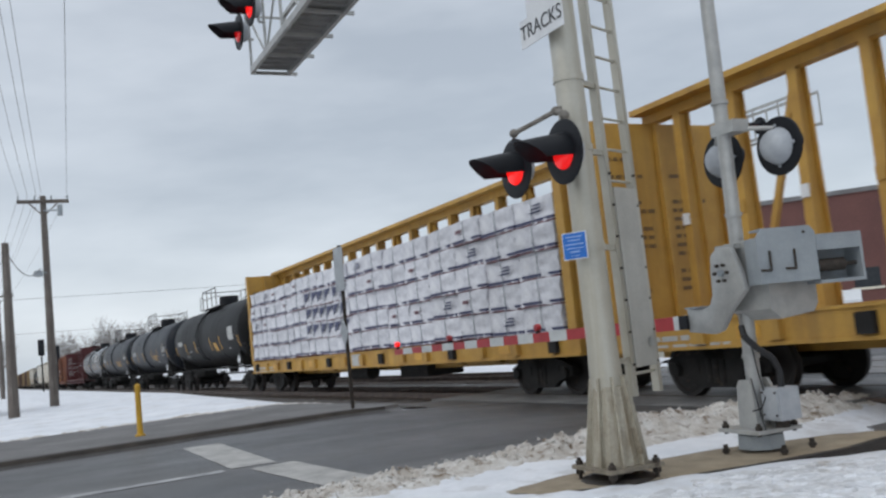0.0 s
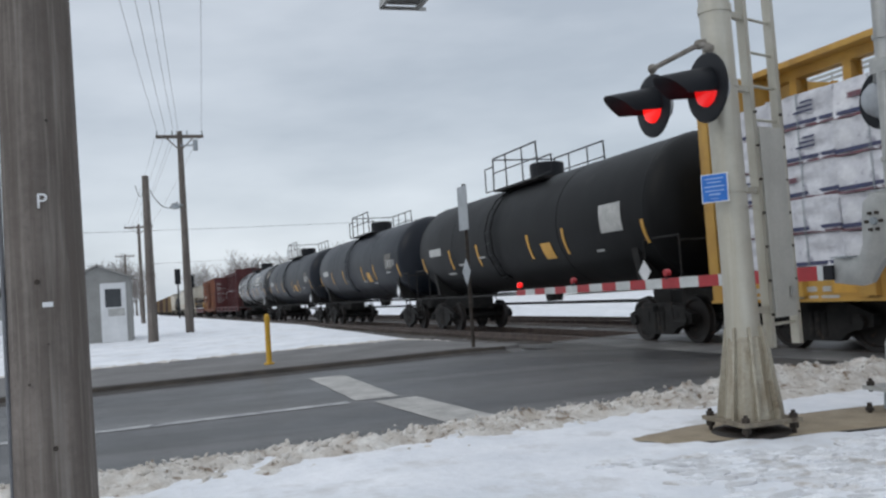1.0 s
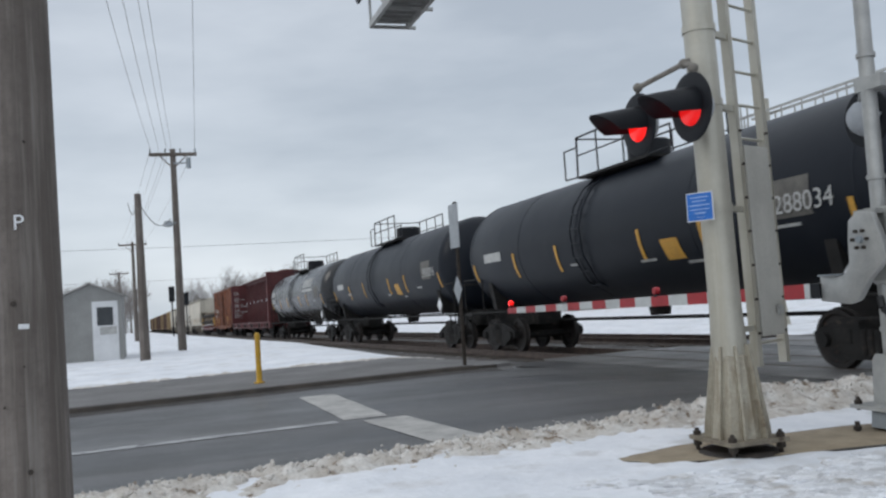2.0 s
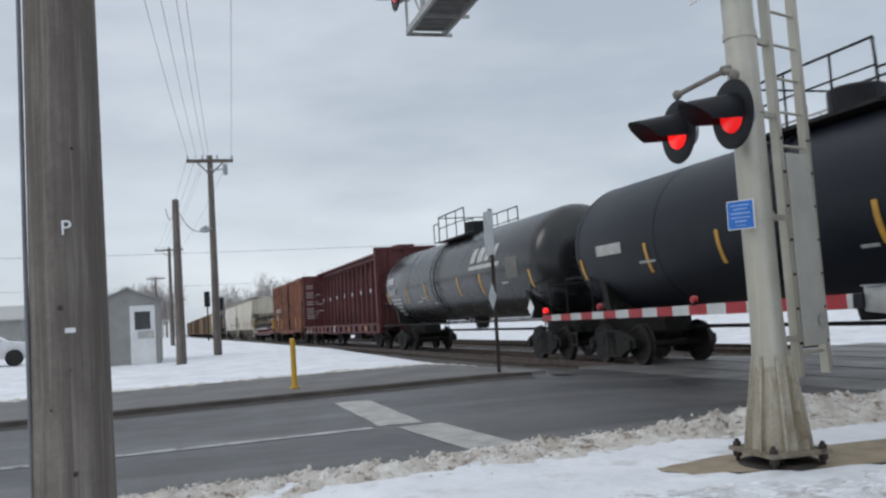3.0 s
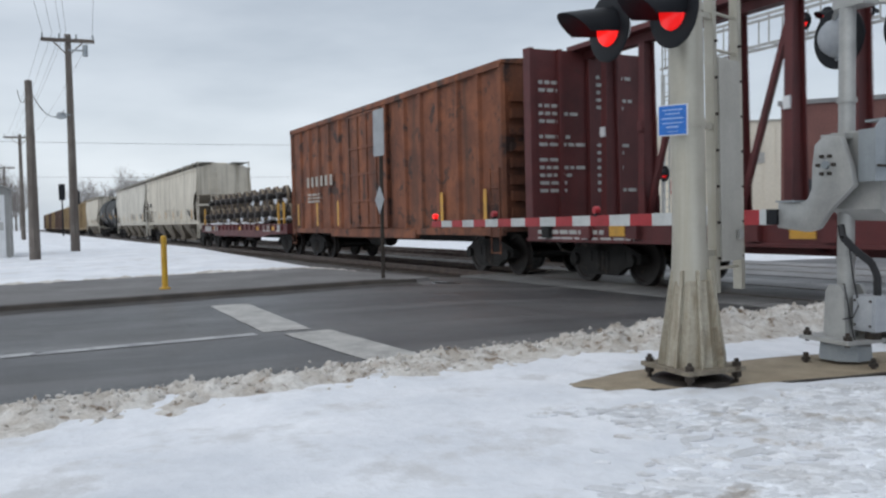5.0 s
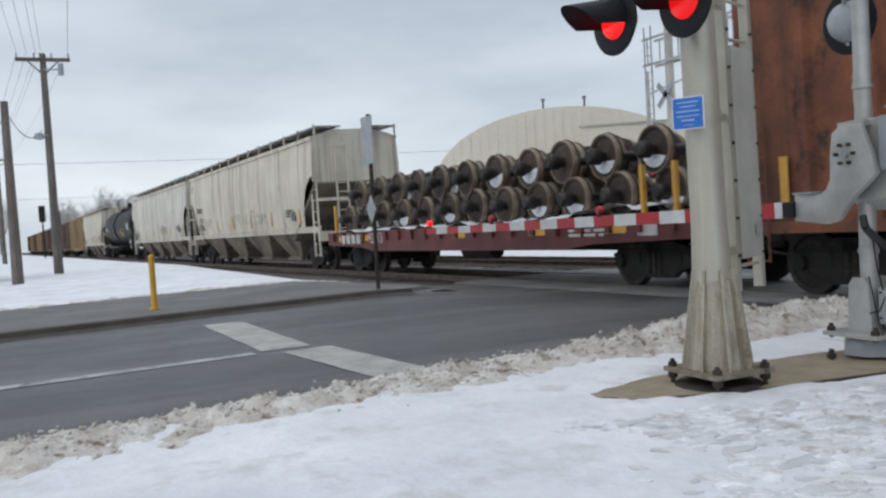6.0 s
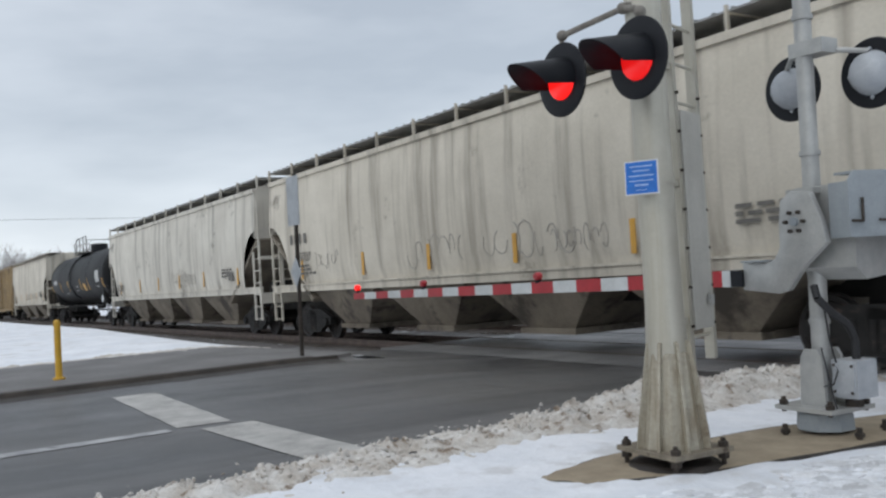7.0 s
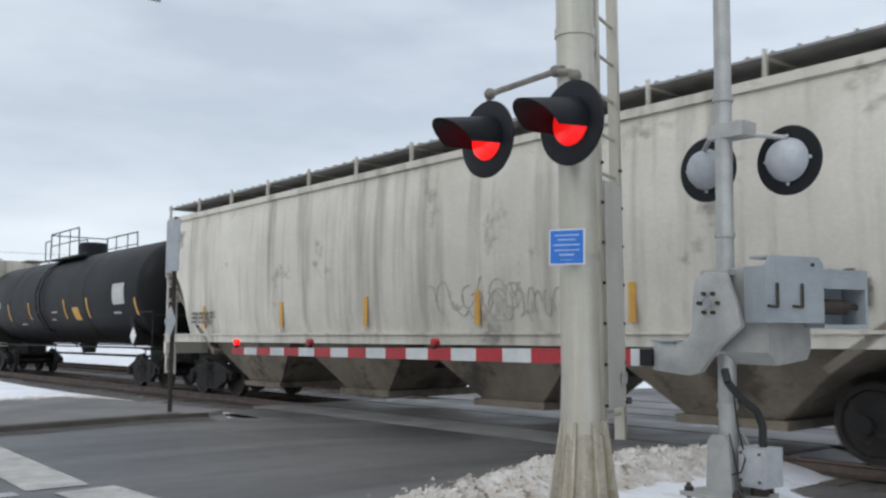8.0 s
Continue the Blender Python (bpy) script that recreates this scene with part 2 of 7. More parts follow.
# wet grit; the same dark colour stands as shade under the mast plate
GRIT_AND_SHADE = mat("wet_grit_and_gap_shade", (0.034, 0.026, 0.020), (0.020, 0.016, 0.0135), 0.6, scale=3, fine=50, bump=0.5, spots=(0.07, 0.055, 0.045), spot_at=0.62, spot_scale=3)
TANKBLACK = mat("tank_black", (0.0045, 0.005, 0.0053), (0.008, 0.008, 0.0085), 0.5, scale=0.7, fine=30, bump=0.04, spots=(0.02, 0.019, 0.018), spot_at=0.62, spot_scale=0.9, streak=0.15, streak_colour=(0.03, 0.028, 0.027), spec=0.16, grain_amount=0.07)
TANKBLUE = mat("tank_blue_black", (0.008, 0.0105, 0.016), (0.012, 0.015, 0.021), 0.42, scale=0.7, fine=30, bump=0.04, spots=(0.02, 0.023, 0.028), spot_at=0.62, spot_scale=0.9, streak=0.15, streak_colour=(0.025, 0.027, 0.031), spec=0.2, grain_amount=0.07)
TANKGREY = mat("tank_grey_black", (0.009, 0.0093, 0.0105), (0.014, 0.0143, 0.0155), 0.26, scale=0.7, fine=30, bump=0.04, spots=(0.022, 0.022, 0.023), spot_at=0.62, spot_scale=0.9, streak=0.2, streak_colour=(0.028, 0.027, 0.026), spec=0.6, grain_amount=0.06)
HOPPER = mat("hopper_cream", (0.59, 0.545, 0.46), (0.49, 0.45, 0.375), 0.7, scale=0.7, fine=22, bump=0.1, spots=(0.21, 0.185, 0.15), spot_at=0.62, spot_scale=0.8, streak=0.8, streak_colour=(0.19, 0.165, 0.13), grain_amount=0.07)
HOPPER_GREY = mat("hopper_grey", (0.60, 0.57, 0.50), (0.50, 0.47, 0.41), 0.7, scale=0.7, fine=22, bump=0.1, spots=(0.19, 0.175, 0.15), spot_at=0.60, spot_scale=0.8, streak=0.7, streak_colour=(0.16, 0.145, 0.12), grain_amount=0.07)
BAYS = mat("hopper_bay", (0.20, 0.17, 0.13), (0.12, 0.10, 0.078), 0.85, scale=1.2, fine=22, bump=0.2, spots=(0.06, 0.05, 0.04), spot_at=0.54, spot_scale=1.4)
GRATING = mat("roof_grating", (0.30, 0.30, 0.295), (0.22, 0.22, 0.215), 0.6, 0.2, scale=4, fine=60)
UNDER = mat("grimy_underframe", (0.014, 0.0125, 0.0115), (0.008, 0.0075, 0.007), 0.8, 0.1, scale=4, fine=30, bump=0.4, spots=(0.07, 0.05, 0.04), spot_at=0.6, spot_scale=5)
WHEEL = mat("running_wheel", (0.026, 0.021, 0.019), (0.015, 0.0135, 0.0125), 0.6, 0.25, scale=5, fine=40, bump=0.3, spots=(0.09, 0.05, 0.035), spot_at=0.6, spot_scale=6)
TREAD = mat("bright_tread", (0.33, 0.31, 0.30), (0.22, 0.20, 0.19), 0.35, 0.7, scale=5, fine=40)
SCRAPWHEEL = mat("worn_wheel_plate", (0.08, 0.058, 0.045), (0.028, 0.021, 0.017), 0.7, 0.2, scale=5, fine=40, bump=0.3, spots=(0.17, 0.10, 0.06), spot_at=0.6, spot_scale=5, vary=0.35)
SCRAPRIM = mat("worn_wheel_rim", (0.24, 0.19, 0.13), (0.12, 0.085, 0.06), 0.6, 0.15, scale=4, fine=40, bump=0.2, vary=0.3)
AXLE = mat("greasy_axle", (0.035, 0.028, 0.026), (0.02, 0.018, 0.017), 0.5, 0.4, scale=6, fine=40, vary=0.3)
# wrap's grey blotches put the shade of its creases into the colour
WRAP = mat("white_wrap_crease_shade", (0.72, 0.72, 0.74), (0.54, 0.54, 0.58), 0.4, scale=3.0, fine=9, bump=1.0, spots=(0.30, 0.29, 0.34), spot_at=0.57, spot_scale=4.5, vary=0.08, grain_amount=0.1)
NAVY = mat("wrap_print_navy", (0.035, 0.045, 0.11), (0.06, 0.06, 0.12), 0.5, scale=4, fine=20, bump=0.4, spots=(0.3, 0.3, 0.34), spot_at=0.66, spot_scale=5)
PRINTRED = mat("wrap_print_red", (0.20, 0.07, 0.08), (0.13, 0.07, 0.09), 0.5, scale=4, fine=20, bump=0.3)
LUMBER = mat("bare_lumber_end", (0.40, 0.29, 0.17), (0.30, 0.21, 0.12), 0.8, scale=6, fine=40, vary=0.15)
DECAL = mat("stencil_white", (0.48, 0.48, 0.46), (0.36, 0.36, 0.35), 0.6, scale=6, fine=40, bump=0.05)
DECAL_DARK = mat("stencil_dark", (0.10, 0.095, 0.085), (0.15, 0.14, 0.125), 0.7, scale=6, fine=40, bump=0.05)
DECAL_BROWN = mat("stencil_brown", (0.15, 0.09, 0.035), (0.20, 0.12, 0.045), 0.7, scale=6, fine=40, bump=0.05)
SPRAY = mat("faded_spray_paint", (0.31, 0.29, 0.26), (0.42, 0.39, 0.34), 0.7, scale=3, fine=30, bump=0.05)
CONDUIT = mat("conduit_black", (0.02, 0.02, 0.022), rough=0.6, bump=0.05)
HUTWALL = mat("hut_siding", (0.31, 0.31, 0.30), (0.26, 0.26, 0.25), 0.7, scale=2, fine=30, bump=0.1)
BEIGE = mat("beige_metal_siding", (0.68, 0.63, 0.54), (0.62, 0.575, 0.49), 0.6, scale=0.1, fine=4, bump=0.1, grain_amount=0.07)
CREAMWALL = mat("cream_shopfront", (0.74, 0.69, 0.57), (0.66, 0.61, 0.50), 0.7, scale=0.3, fine=6, bump=0.1, grain_amount=0.07)
BRICK = mat("dark_red_brick", (0.15, 0.065, 0.055), (0.11, 0.05, 0.045), 0.85, scale=0.3, fine=9, bump=0.4)
ROOFING = mat("roof_felt", (0.13, 0.125, 0.125), (0.2, 0.2, 0.2), 0.8, scale=0.3, fine=8)
REDLETTER = mat("red_lettering", (0.42, 0.06, 0.04), rough=0.5, bump=0.02)
DARKGLASS = mat("window_glass", (0.03, 0.035, 0.04), (0.045, 0.05, 0.055), 0.08, scale=0.5, fine=5, bump=0.0, gloss_var=0.04)
CARPAINT = mat("white_car_paint", (0.70, 0.71, 0.72), (0.64, 0.65, 0.66), 0.3, scale=1, fine=30, bump=0.02)
RUBBER = mat("tyre_rubber", (0.02, 0.02, 0.02), rough=0.85, bump=0.2)
# branch tones paled so that distance haze is put into the colour
BARK = mat("haze_pale_branches", (0.19, 0.17, 0.16), (0.25, 0.23, 0.22), 0.9, scale=0.3, fine=5, bump=0.1)
WIRE = mat("wire_black", (0.16, 0.165, 0.18), rough=0.6, bump=0.0)
DRYGRASS = mat("dead_grass", (0.27, 0.20, 0.11), (0.18, 0.13, 0.08), 0.9, scale=5, fine=30, bump=0.2)


# ---------------------------------------------------------------- mesh helpers
def quad_faces(bm, vs, faces):
    v = [bm.verts.new(p) for p in vs]
    for f in faces:
        bm.faces.new([v[i] for i in f])
    return v


def box(bm, x0, x1, y0, y1, z0, z1, m=None):
    ps = [Vector((x, y, z)) for z in (z0, z1) for y in (y0, y1) for x in (x0, x1)]
    if m:
        ps = [m @ p for p in ps]
    return quad_faces(bm, ps, [(0, 2, 3, 1), (4, 5, 7, 6), (0, 1, 5, 4), (2, 6, 7, 3), (0, 4, 6, 2), (1, 3, 7, 5)])


def rod(bm, p0, p1, r0, r1=None, seg=12, cap=True):
    p0, p1 = Vector(p0), Vector(p1)
    r1 = r0 if r1 is None else r1
    q = (p1 - p0).to_track_quat("Z", "Y").to_matrix()
    ring = [[bm.verts.new(p + q @ Vector((r * math.cos(a), r * math.sin(a), 0))) for a in (2 * math.pi * k / seg for k in range(seg))] for p, r in ((p0, r0), (p1, r1))]
    for k in range(seg):
        j = (k + 1) % seg
        bm.faces.new((ring[0][k], ring[0][j], ring[1][j], ring[1][k]))
    if cap:
        bm.faces.new(ring[0][::-1])
        bm.faces.new(ring[1])


def tube(bm, pts, r, seg=8):
    for a, b in zip(pts, pts[1:]):
        rod(bm, a, b, r, r, seg)


def bar(bm, p0, p1, w, h, up=(0, 0, 1)):
    """A rectangular bar from p0 to p1, w wide across and h along up."""
    p0, p1, up = Vector(p0), Vector(p1), Vector(up)
    d = (p1 - p0).normalized()
    side = d.cross(up).normalized()
    u = side.cross(d).normalized()
    ps = [p + side * (a * w / 2) + u * (b * h / 2) for p in (p0, p1) for a, b in ((-1, -1), (1, -1), (1, 1), (-1, 1))]
    quad_faces(bm, ps, [(3, 2, 1, 0), (4, 5, 6, 7), (0, 1, 5, 4), (1, 2, 6, 5), (2, 3, 7, 6), (3, 0, 4, 7)])


def lathe(bm, profile, seg=24, m=None, close=True):
    """Turns (radius, along z) about z; m places it."""
    m = m or Matrix.Identity(4)
    rings = []
    for r, z in profile:
        if r < 1e-4:
            rings.append([bm.verts.new(m @ Vector((0, 0, z)))])
        else:
            rings.append([bm.verts.new(m @ Vector((r * math.cos(2 * math.pi * k / seg), r * math.sin(2 * math.pi * k / seg), z))) for k in range(seg)])
    pairs = list(zip(rings, rings[1:]))
    if close and len(rings[0]) > 1 and len(rings[-1]) > 1:
        pairs.append((rings[-1], rings[0]))
    for a, b in pairs:
        for k in range(seg):
            j = (k + 1) % seg
            if len(a) == 1 and len(b) == 1:
                continue
            if len(a) == 1:
                bm.faces.new((a[0], b[j], b[k]))
            elif len(b) == 1:
                bm.faces.new((a[k], a[j], b[0]))
            else:
                bm.faces.new((a[k], a[j], b[j], b[k]))


def slab(bm, outline, axis, lo, hi):
    """An outline of 2D points made solid along an axis (0, 1 or 2) from lo to hi."""
    def at(p, v):
        q = list(p)
        q.insert(axis, v)
        return q
    a = [bm.verts.new(at(p, lo)) for p in outline]
    b = [bm.verts.new(at(p, hi)) for p in outline]
    k = len(outline)
    bm.faces.new(a[::-1])
    bm.faces.new(b)
    for i in range(k):
        j = (i + 1) % k
        bm.faces.new((a[i], a[j], b[j], b[i]))


def finish(bm, name, material, smooth=None, bevel=0.0):
    if bevel:
        bmesh.ops.bevel(bm, geom=[e for e in bm.edges if e.is_manifold and e.calc_face_angle(0) > 0.6], offset=bevel, segments=2, affect="EDGES", profile=0.5)
    bmesh.ops.recalc_face_normals(bm, faces=bm.faces)
    me = bpy.data.meshes.new(name)
    bm.to_mesh(me)
    bm.free()
    me.materials.append(material)
    if smooth:
        me.polygons.foreach_set("use_smooth", [True] * len(me.polygons))
        me.set_sharp_from_angle(angle=radians(smooth))
    return me


def part(name, bm, material, parent, label="", smooth=35, bevel=0.0):
    ob = new(name, finish(bm, name, material, smooth, bevel))
    ob.parent = parent
    return tagged(ob, label) if label else ob


def share(name, me, parent, m=None, label=""):
    ob = new(name, me)
    ob.parent = parent
    if m is not None:
        ob.matrix_basis = m
    return tagged(ob, label) if label else ob


def thing(name, m=None, label="", category="", group="", kind=""):
    ob = new(name)
    ob.empty_display_size = 0.2
    if m is not None:
        ob.matrix_basis = m
    return tagged(ob, label, category, group, kind)


def lettering(name, text, size, m, material, parent, label=""):
    cu = bpy.data.curves.new(name, "FONT")
    cu.body, cu.size, cu.extrude, cu.align_x, cu.align_y = text, size, 0.002, "CENTER", "CENTER"
    cu.materials.append(material)
    ob = new(name, cu)
    ob.parent = parent
    ob.matrix_basis = m
    return tagged(ob, label) if label else ob


SIDE = pose(0, 0, 0, 90, 0, -90)  # reading upright on a face that looks towards -x


# ---------------------------------------------------------------- ground, road, track
def smooth_step(a, b, v):
    t = min(1.0, max(0.0, (v - a) / (b - a)))
    return t * t * (3 - 2 * t)


KERB_SLOPE = 0.17


def kerb_y(x):
    return 15.05 + KERB_SLOPE * max(-3.0, min(x, 8.0))


def verge_y(x):
    """Where the asphalt meets the near verge, under the ploughed bank."""
    return 7.98 + 0.14 * max(-9.0, min(x, 8.0))


def base_z(x, y):
    """The lie of the land: level by the road, falling along the line."""
    near = -0.018 * max(0.0, y - 36.0) - 0.02 * smooth_step(20, 36, y)
    cross = smooth_step(7.5, 9.0, y) * (1 - smooth_step(19.0, 22.0, y))
    rail = rail_z(y) - 0.03 * cross - 0.24 * (1 - cross)
    n = x * CA + y * SA - N_TRACK
    w = smooth_step(-5.6, -1.7, n)
    z = near * (1 - w) + rail * w
    far = smooth_step(7.0, 14.0, n)
    return z * (1 - far) + (rail_z(y) - 0.18 + 0.5 * smooth_step(13.0, 24.0, n)) * far


def in_road(x, y):
    return smooth_step(verge_y(x), verge_y(x) + 0.4, y) * (1 - smooth_step(kerb_y(x) + 4.6, kerb_y(x) + 5.1, y))


def bare_patch(x, y):
    """Below one inside the cleared patch round the signals."""
    return ((x - 6.1) / 1.95) ** 2 + ((y - 6.88 + 0.10 * (x - 5.0)) / 0.44) ** 2


def ground_z(x, y):
    z = base_z(x, y)
    rough = noise.fractal(Vector((x * 0.9, y * 0.9, 0)), 0.9, 2.0, 4) * 0.025 + noise.noise(Vector((x * 0.25, y * 0.25, 3))) * 0.04
    r = in_road(x, y)
    flat = math.exp(-((x - 5.3) ** 2 / 4.5 + (y - 6.85) ** 2 / 0.8))
    n = abs(x * CA + y * SA - N_TRACK)
    return z + rough * (1 - r) * (1 - flat) * min(1.0, 0.25 + max(0, n - 2.5) * 0.3) - 0.06 * r + 0.02 * flat - 0.075 * (1 - smooth_step(0.7, 1.25, bare_patch(x, y)))


def steps(lo, hi, fine_lo, fine_hi, fine):
    vals = list(np.arange(fine_lo, fine_hi, fine))
    v, d = fine_hi, fine
    while v < hi:
        vals.append(v)
        d *= 1.22
        v += d
    vals.append(hi)
    v, d = fine_lo, fine
    while v > lo:
        d *= 1.22
        v -= d
        vals.append(max(v, lo))
    return sorted(set(float(x) for x in vals))


def sheet(name, xs, ys, zf, material, label, category="ground", keep=None):
    bm = bmesh.new()
    grid = [[bm.verts.new((x, y, zf(x, y))) for x in xs] for y in ys]
    for j in range(len(ys) - 1):
        for i in range(len(xs) - 1):
            if keep is None or keep((xs[i] + xs[i + 1]) / 2, (ys[j] + ys[j + 1]) / 2):
                bm.faces.new((grid[j][i], grid[j][i + 1], grid[j + 1][i + 1], grid[j + 1][i]))
    loose = [v for v in bm.verts if not v.link_faces]
    bmesh.ops.delete(bm, geom=loose, context="VERTS")
    me = finish(bm, name, material, 180)
    if me.polygons and me.polygons[0].normal.z < 0:
        me.flip_normals()
    return tagged(new(name, me), label, category, kind="structure")


ground = sheet("ground", steps(-900, 900, -6, 12, 0.16), steps(-400, 1500, -3, 9, 0.14), ground_z, FIELD, "flat snow-covered ground with trodden icy patches and dirt", "ground")
road_xs = [-160, -120, -90, -60, -40, -25, -15, -10] + [round(-8 + 0.5 * k, 2) for k in range(60)] + [24, 28, 35, 45, 60, 90, 130]
road = sheet("road", road_xs, [6.8 + 0.2 * k for k in range(40)] + [14.8, 15.2] + [15.8, 16.4, 17, 18, 19, 20.2], lambda x, y: base_z(x, min(y, kerb_y(x) + 4.8)) + 0.012, ASPHALT, "wet dark grey asphalt road at a level crossing", "road",
             keep=lambda x, y: y > verge_y(x) - 0.05 and (y < kerb_y(x) + 0.3 or x > 7.4))
# raised island with its kerb
bm = bmesh.new()
xs = [-60, -40, -25, -15, -10] + [-6 + 0.5 * k for k in range(27)]
rows_i = []
for x in xs:
    nose = 1.0 if x < 6.0 else math.sqrt(max(0.0, 1 - ((x - 6.0) / 1.5) ** 2))
    k0 = kerb_y(x)
    mid = k0 + 2.4
    a, b = mid - 2.4 * nose, mid + 2.4 * nose
    z = base_z(x, k0)
    rows_i.append([bm.verts.new((x, a - 0.28 * nose, z + 0.0)), bm.verts.new((x, a - 0.02, z + 0.035)), bm.verts.new((x, a + 0.03 * nose, z + 0.10)), bm.verts.new((x, a + 0.2 * nose, z + 0.105)), bm.verts.new((x, b, base_z(x, b) + 0.05)), bm.verts.new((x, b, z - 0.3))])
for r0, r1 in zip(rows_i, rows_i[1:]):
    for k in range(5):
        bm.faces.new((r0[k], r1[k], r1[k + 1], r0[k + 1]))
bmesh.ops.remove_doubles(bm, verts=bm.verts, dist=0.002)
island = finish(bm, "pavement", ISLAND, 25)
island.materials.append(KERB)
for p in island.polygons:
    c = p.center
    if c.y < kerb_y(c.x) + 0.15 and c.x < 6.6:
        p.material_index = 1
pavement = tagged(new("pavement", island), "raised paved island with a dirty dark kerb", "pavement", kind="structure")


def road_mark(name, outline, material, label):
    bm = bmesh.new()
    xs_ = [p[0] for p in outline]
    v = [bm.verts.new((x, y, base_z(x, y) + 0.018)) for x, y in outline]
    bm.faces.new(v)
    ob = new(name, finish(bm, name, material))
    return tagged(ob, label, "road marking", kind="structure")


def mark_strip(name, p0, p1, w, material, label, cuts=8):
    bm = bmesh.new()
    rows_ = []
    for k in range(cuts + 1):
        f = k / cuts
        x, y = p0[0] + (p1[0] - p0[0]) * f, p0[1] + (p1[1] - p0[1]) * f
        dx, dy = p1[0] - p0[0], p1[1] - p0[1]
        ln = math.hypot(dx, dy)
        ox, oy = -dy / ln * w / 2, dx / ln * w / 2
        wob = 0.02 * math.sin(k * 2.3)
        rows_.append([bm.verts.new((x + ox * (1 + wob), y + oy * (1 + wob), base_z(x + ox, y + oy) + 0.018)), bm.verts.new((x - ox * (1 - wob), y - oy * (1 - wob), base_z(x - ox, y - oy) + 0.018))])
    for a, b in zip(rows_, rows_[1:]):
        bm.faces.new((a[0], a[1], b[1], b[0]))
    me = finish(bm, name, material)
    if me.polygons[0].normal.z < 0:
        me.flip_normals()
    return tagged(new(name, me), label, "road marking", kind="structure")


mark_strip("stop_line", (2.71, 14.25), (2.80, 11.15), 0.56, PAINT_WORN, "worn white stop line painted on the asphalt")
mark_strip("stop_line", (2.97, 10.95), (3.29, 8.5), 0.56, PAINT_WORN, "worn white stop line painted on the asphalt")
mark_strip("lane_line", (-14, 9.4), (2.42, 11.06), 0.2, LINE_FAINT, "faint white lane line on the asphalt", 24)

# tracks: rails, ties, ballast
def build_track(off, s0, s1):
    for side in (-0.755, 0.755):
        bm = bmesh.new()
        prof = [(-0.07, -0.17), (0.07, -0.17), (0.012, -0.13), (0.012, -0.05), (0.037, -0.035), (0.037, 0.0), (-0.037, 0.0), (-0.037, -0.035), (-0.012, -0.05), (-0.012, -0.13)]
        prev = None
        for s in (s0, 0, 40, 100, s1):
            x, y, z = track_point(s, off + side)
            ring = [bm.verts.new((x + px * CA, y + px * SA, z + pz)) for px, pz in prof]
            if prev:
                for k in range(10):
                    bm.faces.new((prev[k], prev[(k + 1) % 10], ring[(k + 1) % 10], ring[k]))
            prev = ring
        tagged(new("rail", finish(bm, "rail", RAILSTEEL, 30)), "steel running rail, dull brown", "rail", "rails of the line", "structure")
    bm = bmesh.new()
    for k in range(170):
        s = -40 + k * 0.6
        x, y, z = track_point(s, off)
        if 8.4 < y < 20.5:
            continue
        m = pose(x, y, z - 0.17, math.degrees(math.atan(GRADE)), 0, PSI + random.uniform(-0.5, 0.5))
        box(bm, -1.3, 1.3, -0.11, 0.11, -0.15, random.uniform(-0.012, 0.0), m)
    tagged(new("ties", finish(bm, "ties", TIMBER)), "weathered wooden ties under the rails", "railway ties", kind="stuff")
    bm = bmesh.new()
    prev = None
    for s in [s0] + [-60 + 1.5 * k for k in range(150)] + [s1]:
        ring = []
        for n, dz in ((-2.9, -0.42), (-1.9, -0.2), (0, -0.19), (1.9, -0.2), (2.9, -0.42)):
            x, y, z = track_point(s, off + n)
            lift = noise.noise(Vector((x * 2, y * 2, off))) * 0.03
            drop = 0.1 if 8.2 < y < 20.8 else 0.0
            ring.append(bm.verts.new((x, y, z + dz + lift - drop)))
        if prev:
            for k in range(4):
                bm.faces.new((prev[k], prev[k + 1], ring[k + 1], ring[k]))
        prev = ring
    tagged(new("ballast", finish(bm, "ballast", BALLAST, 180)), "dirty stone ballast with patches of snow", "ballast", kind="stuff")


build_track(0.0, -300, 600)
build_track(4.6, -300, 600)
crossing = thing("crossing_surface", None, "worn concrete crossing panels between the rails with slush", "level crossing", kind="structure")
for off in (0.0, 4.6):
    for n0, n1 in ((-1.9, -0.80), (-0.67, 0.67), (0.80, 1.9)):
        for k in range(5):
            s0 = 8.35 + 2.2 * k
            bm = bmesh.new()
            ps = []
            for s, n in ((s0, n0), (s0, n1), (s0 + 2.18, n1), (s0 + 2.18, n0)):
                ps.append(track_point(s, off + n))
            v = [bm.verts.new((x, y, z - dz)) for dz in (0.12, 0.006) for x, y, z in ps]
            for f in ((0, 1, 2, 3), (4, 5, 6, 7), (0, 1, 5, 4), (1, 2, 6, 5), (2, 3, 7, 6), (3, 0, 4, 7)):
                bm.faces.new([v[i] for i in f])
            part("panel", bm, PANEL, crossing, smooth=None)


# ploughed bank along the road edge
def bank_z(x, y):
    c = verge_y(x) + 0.14 * noise.noise(Vector((x * 0.35, 0, 7)))
    d = y - c
    w = 0.62 if d < 0 else 0.46
    crest = 0.07 + 0.045 * noise.noise(Vector((x * 0.8, 1, 5))) + 0.10 * smooth_step(4.5, 7, x)
    crest *= 1 - smooth_step(9.0, 11.5, x)
    h = crest * math.exp(-(d / w) ** 2 * 1.6)
    lump = noise.fractal(Vector((x * 3.3, y * 3.3, 0)), 0.8, 2.1, 5) * 0.09 + abs(noise.noise(Vector((x * 8, y * 8, 2)))) * 0.06 + abs(noise.noise(Vector((x * 17, y * 17, 5)))) * 0.03
    return base_z(x, y) - 0.03 + h + lump * min(1.0, h / 0.07) - 0.06 * max(0.0, abs(d) / w - 1.1)


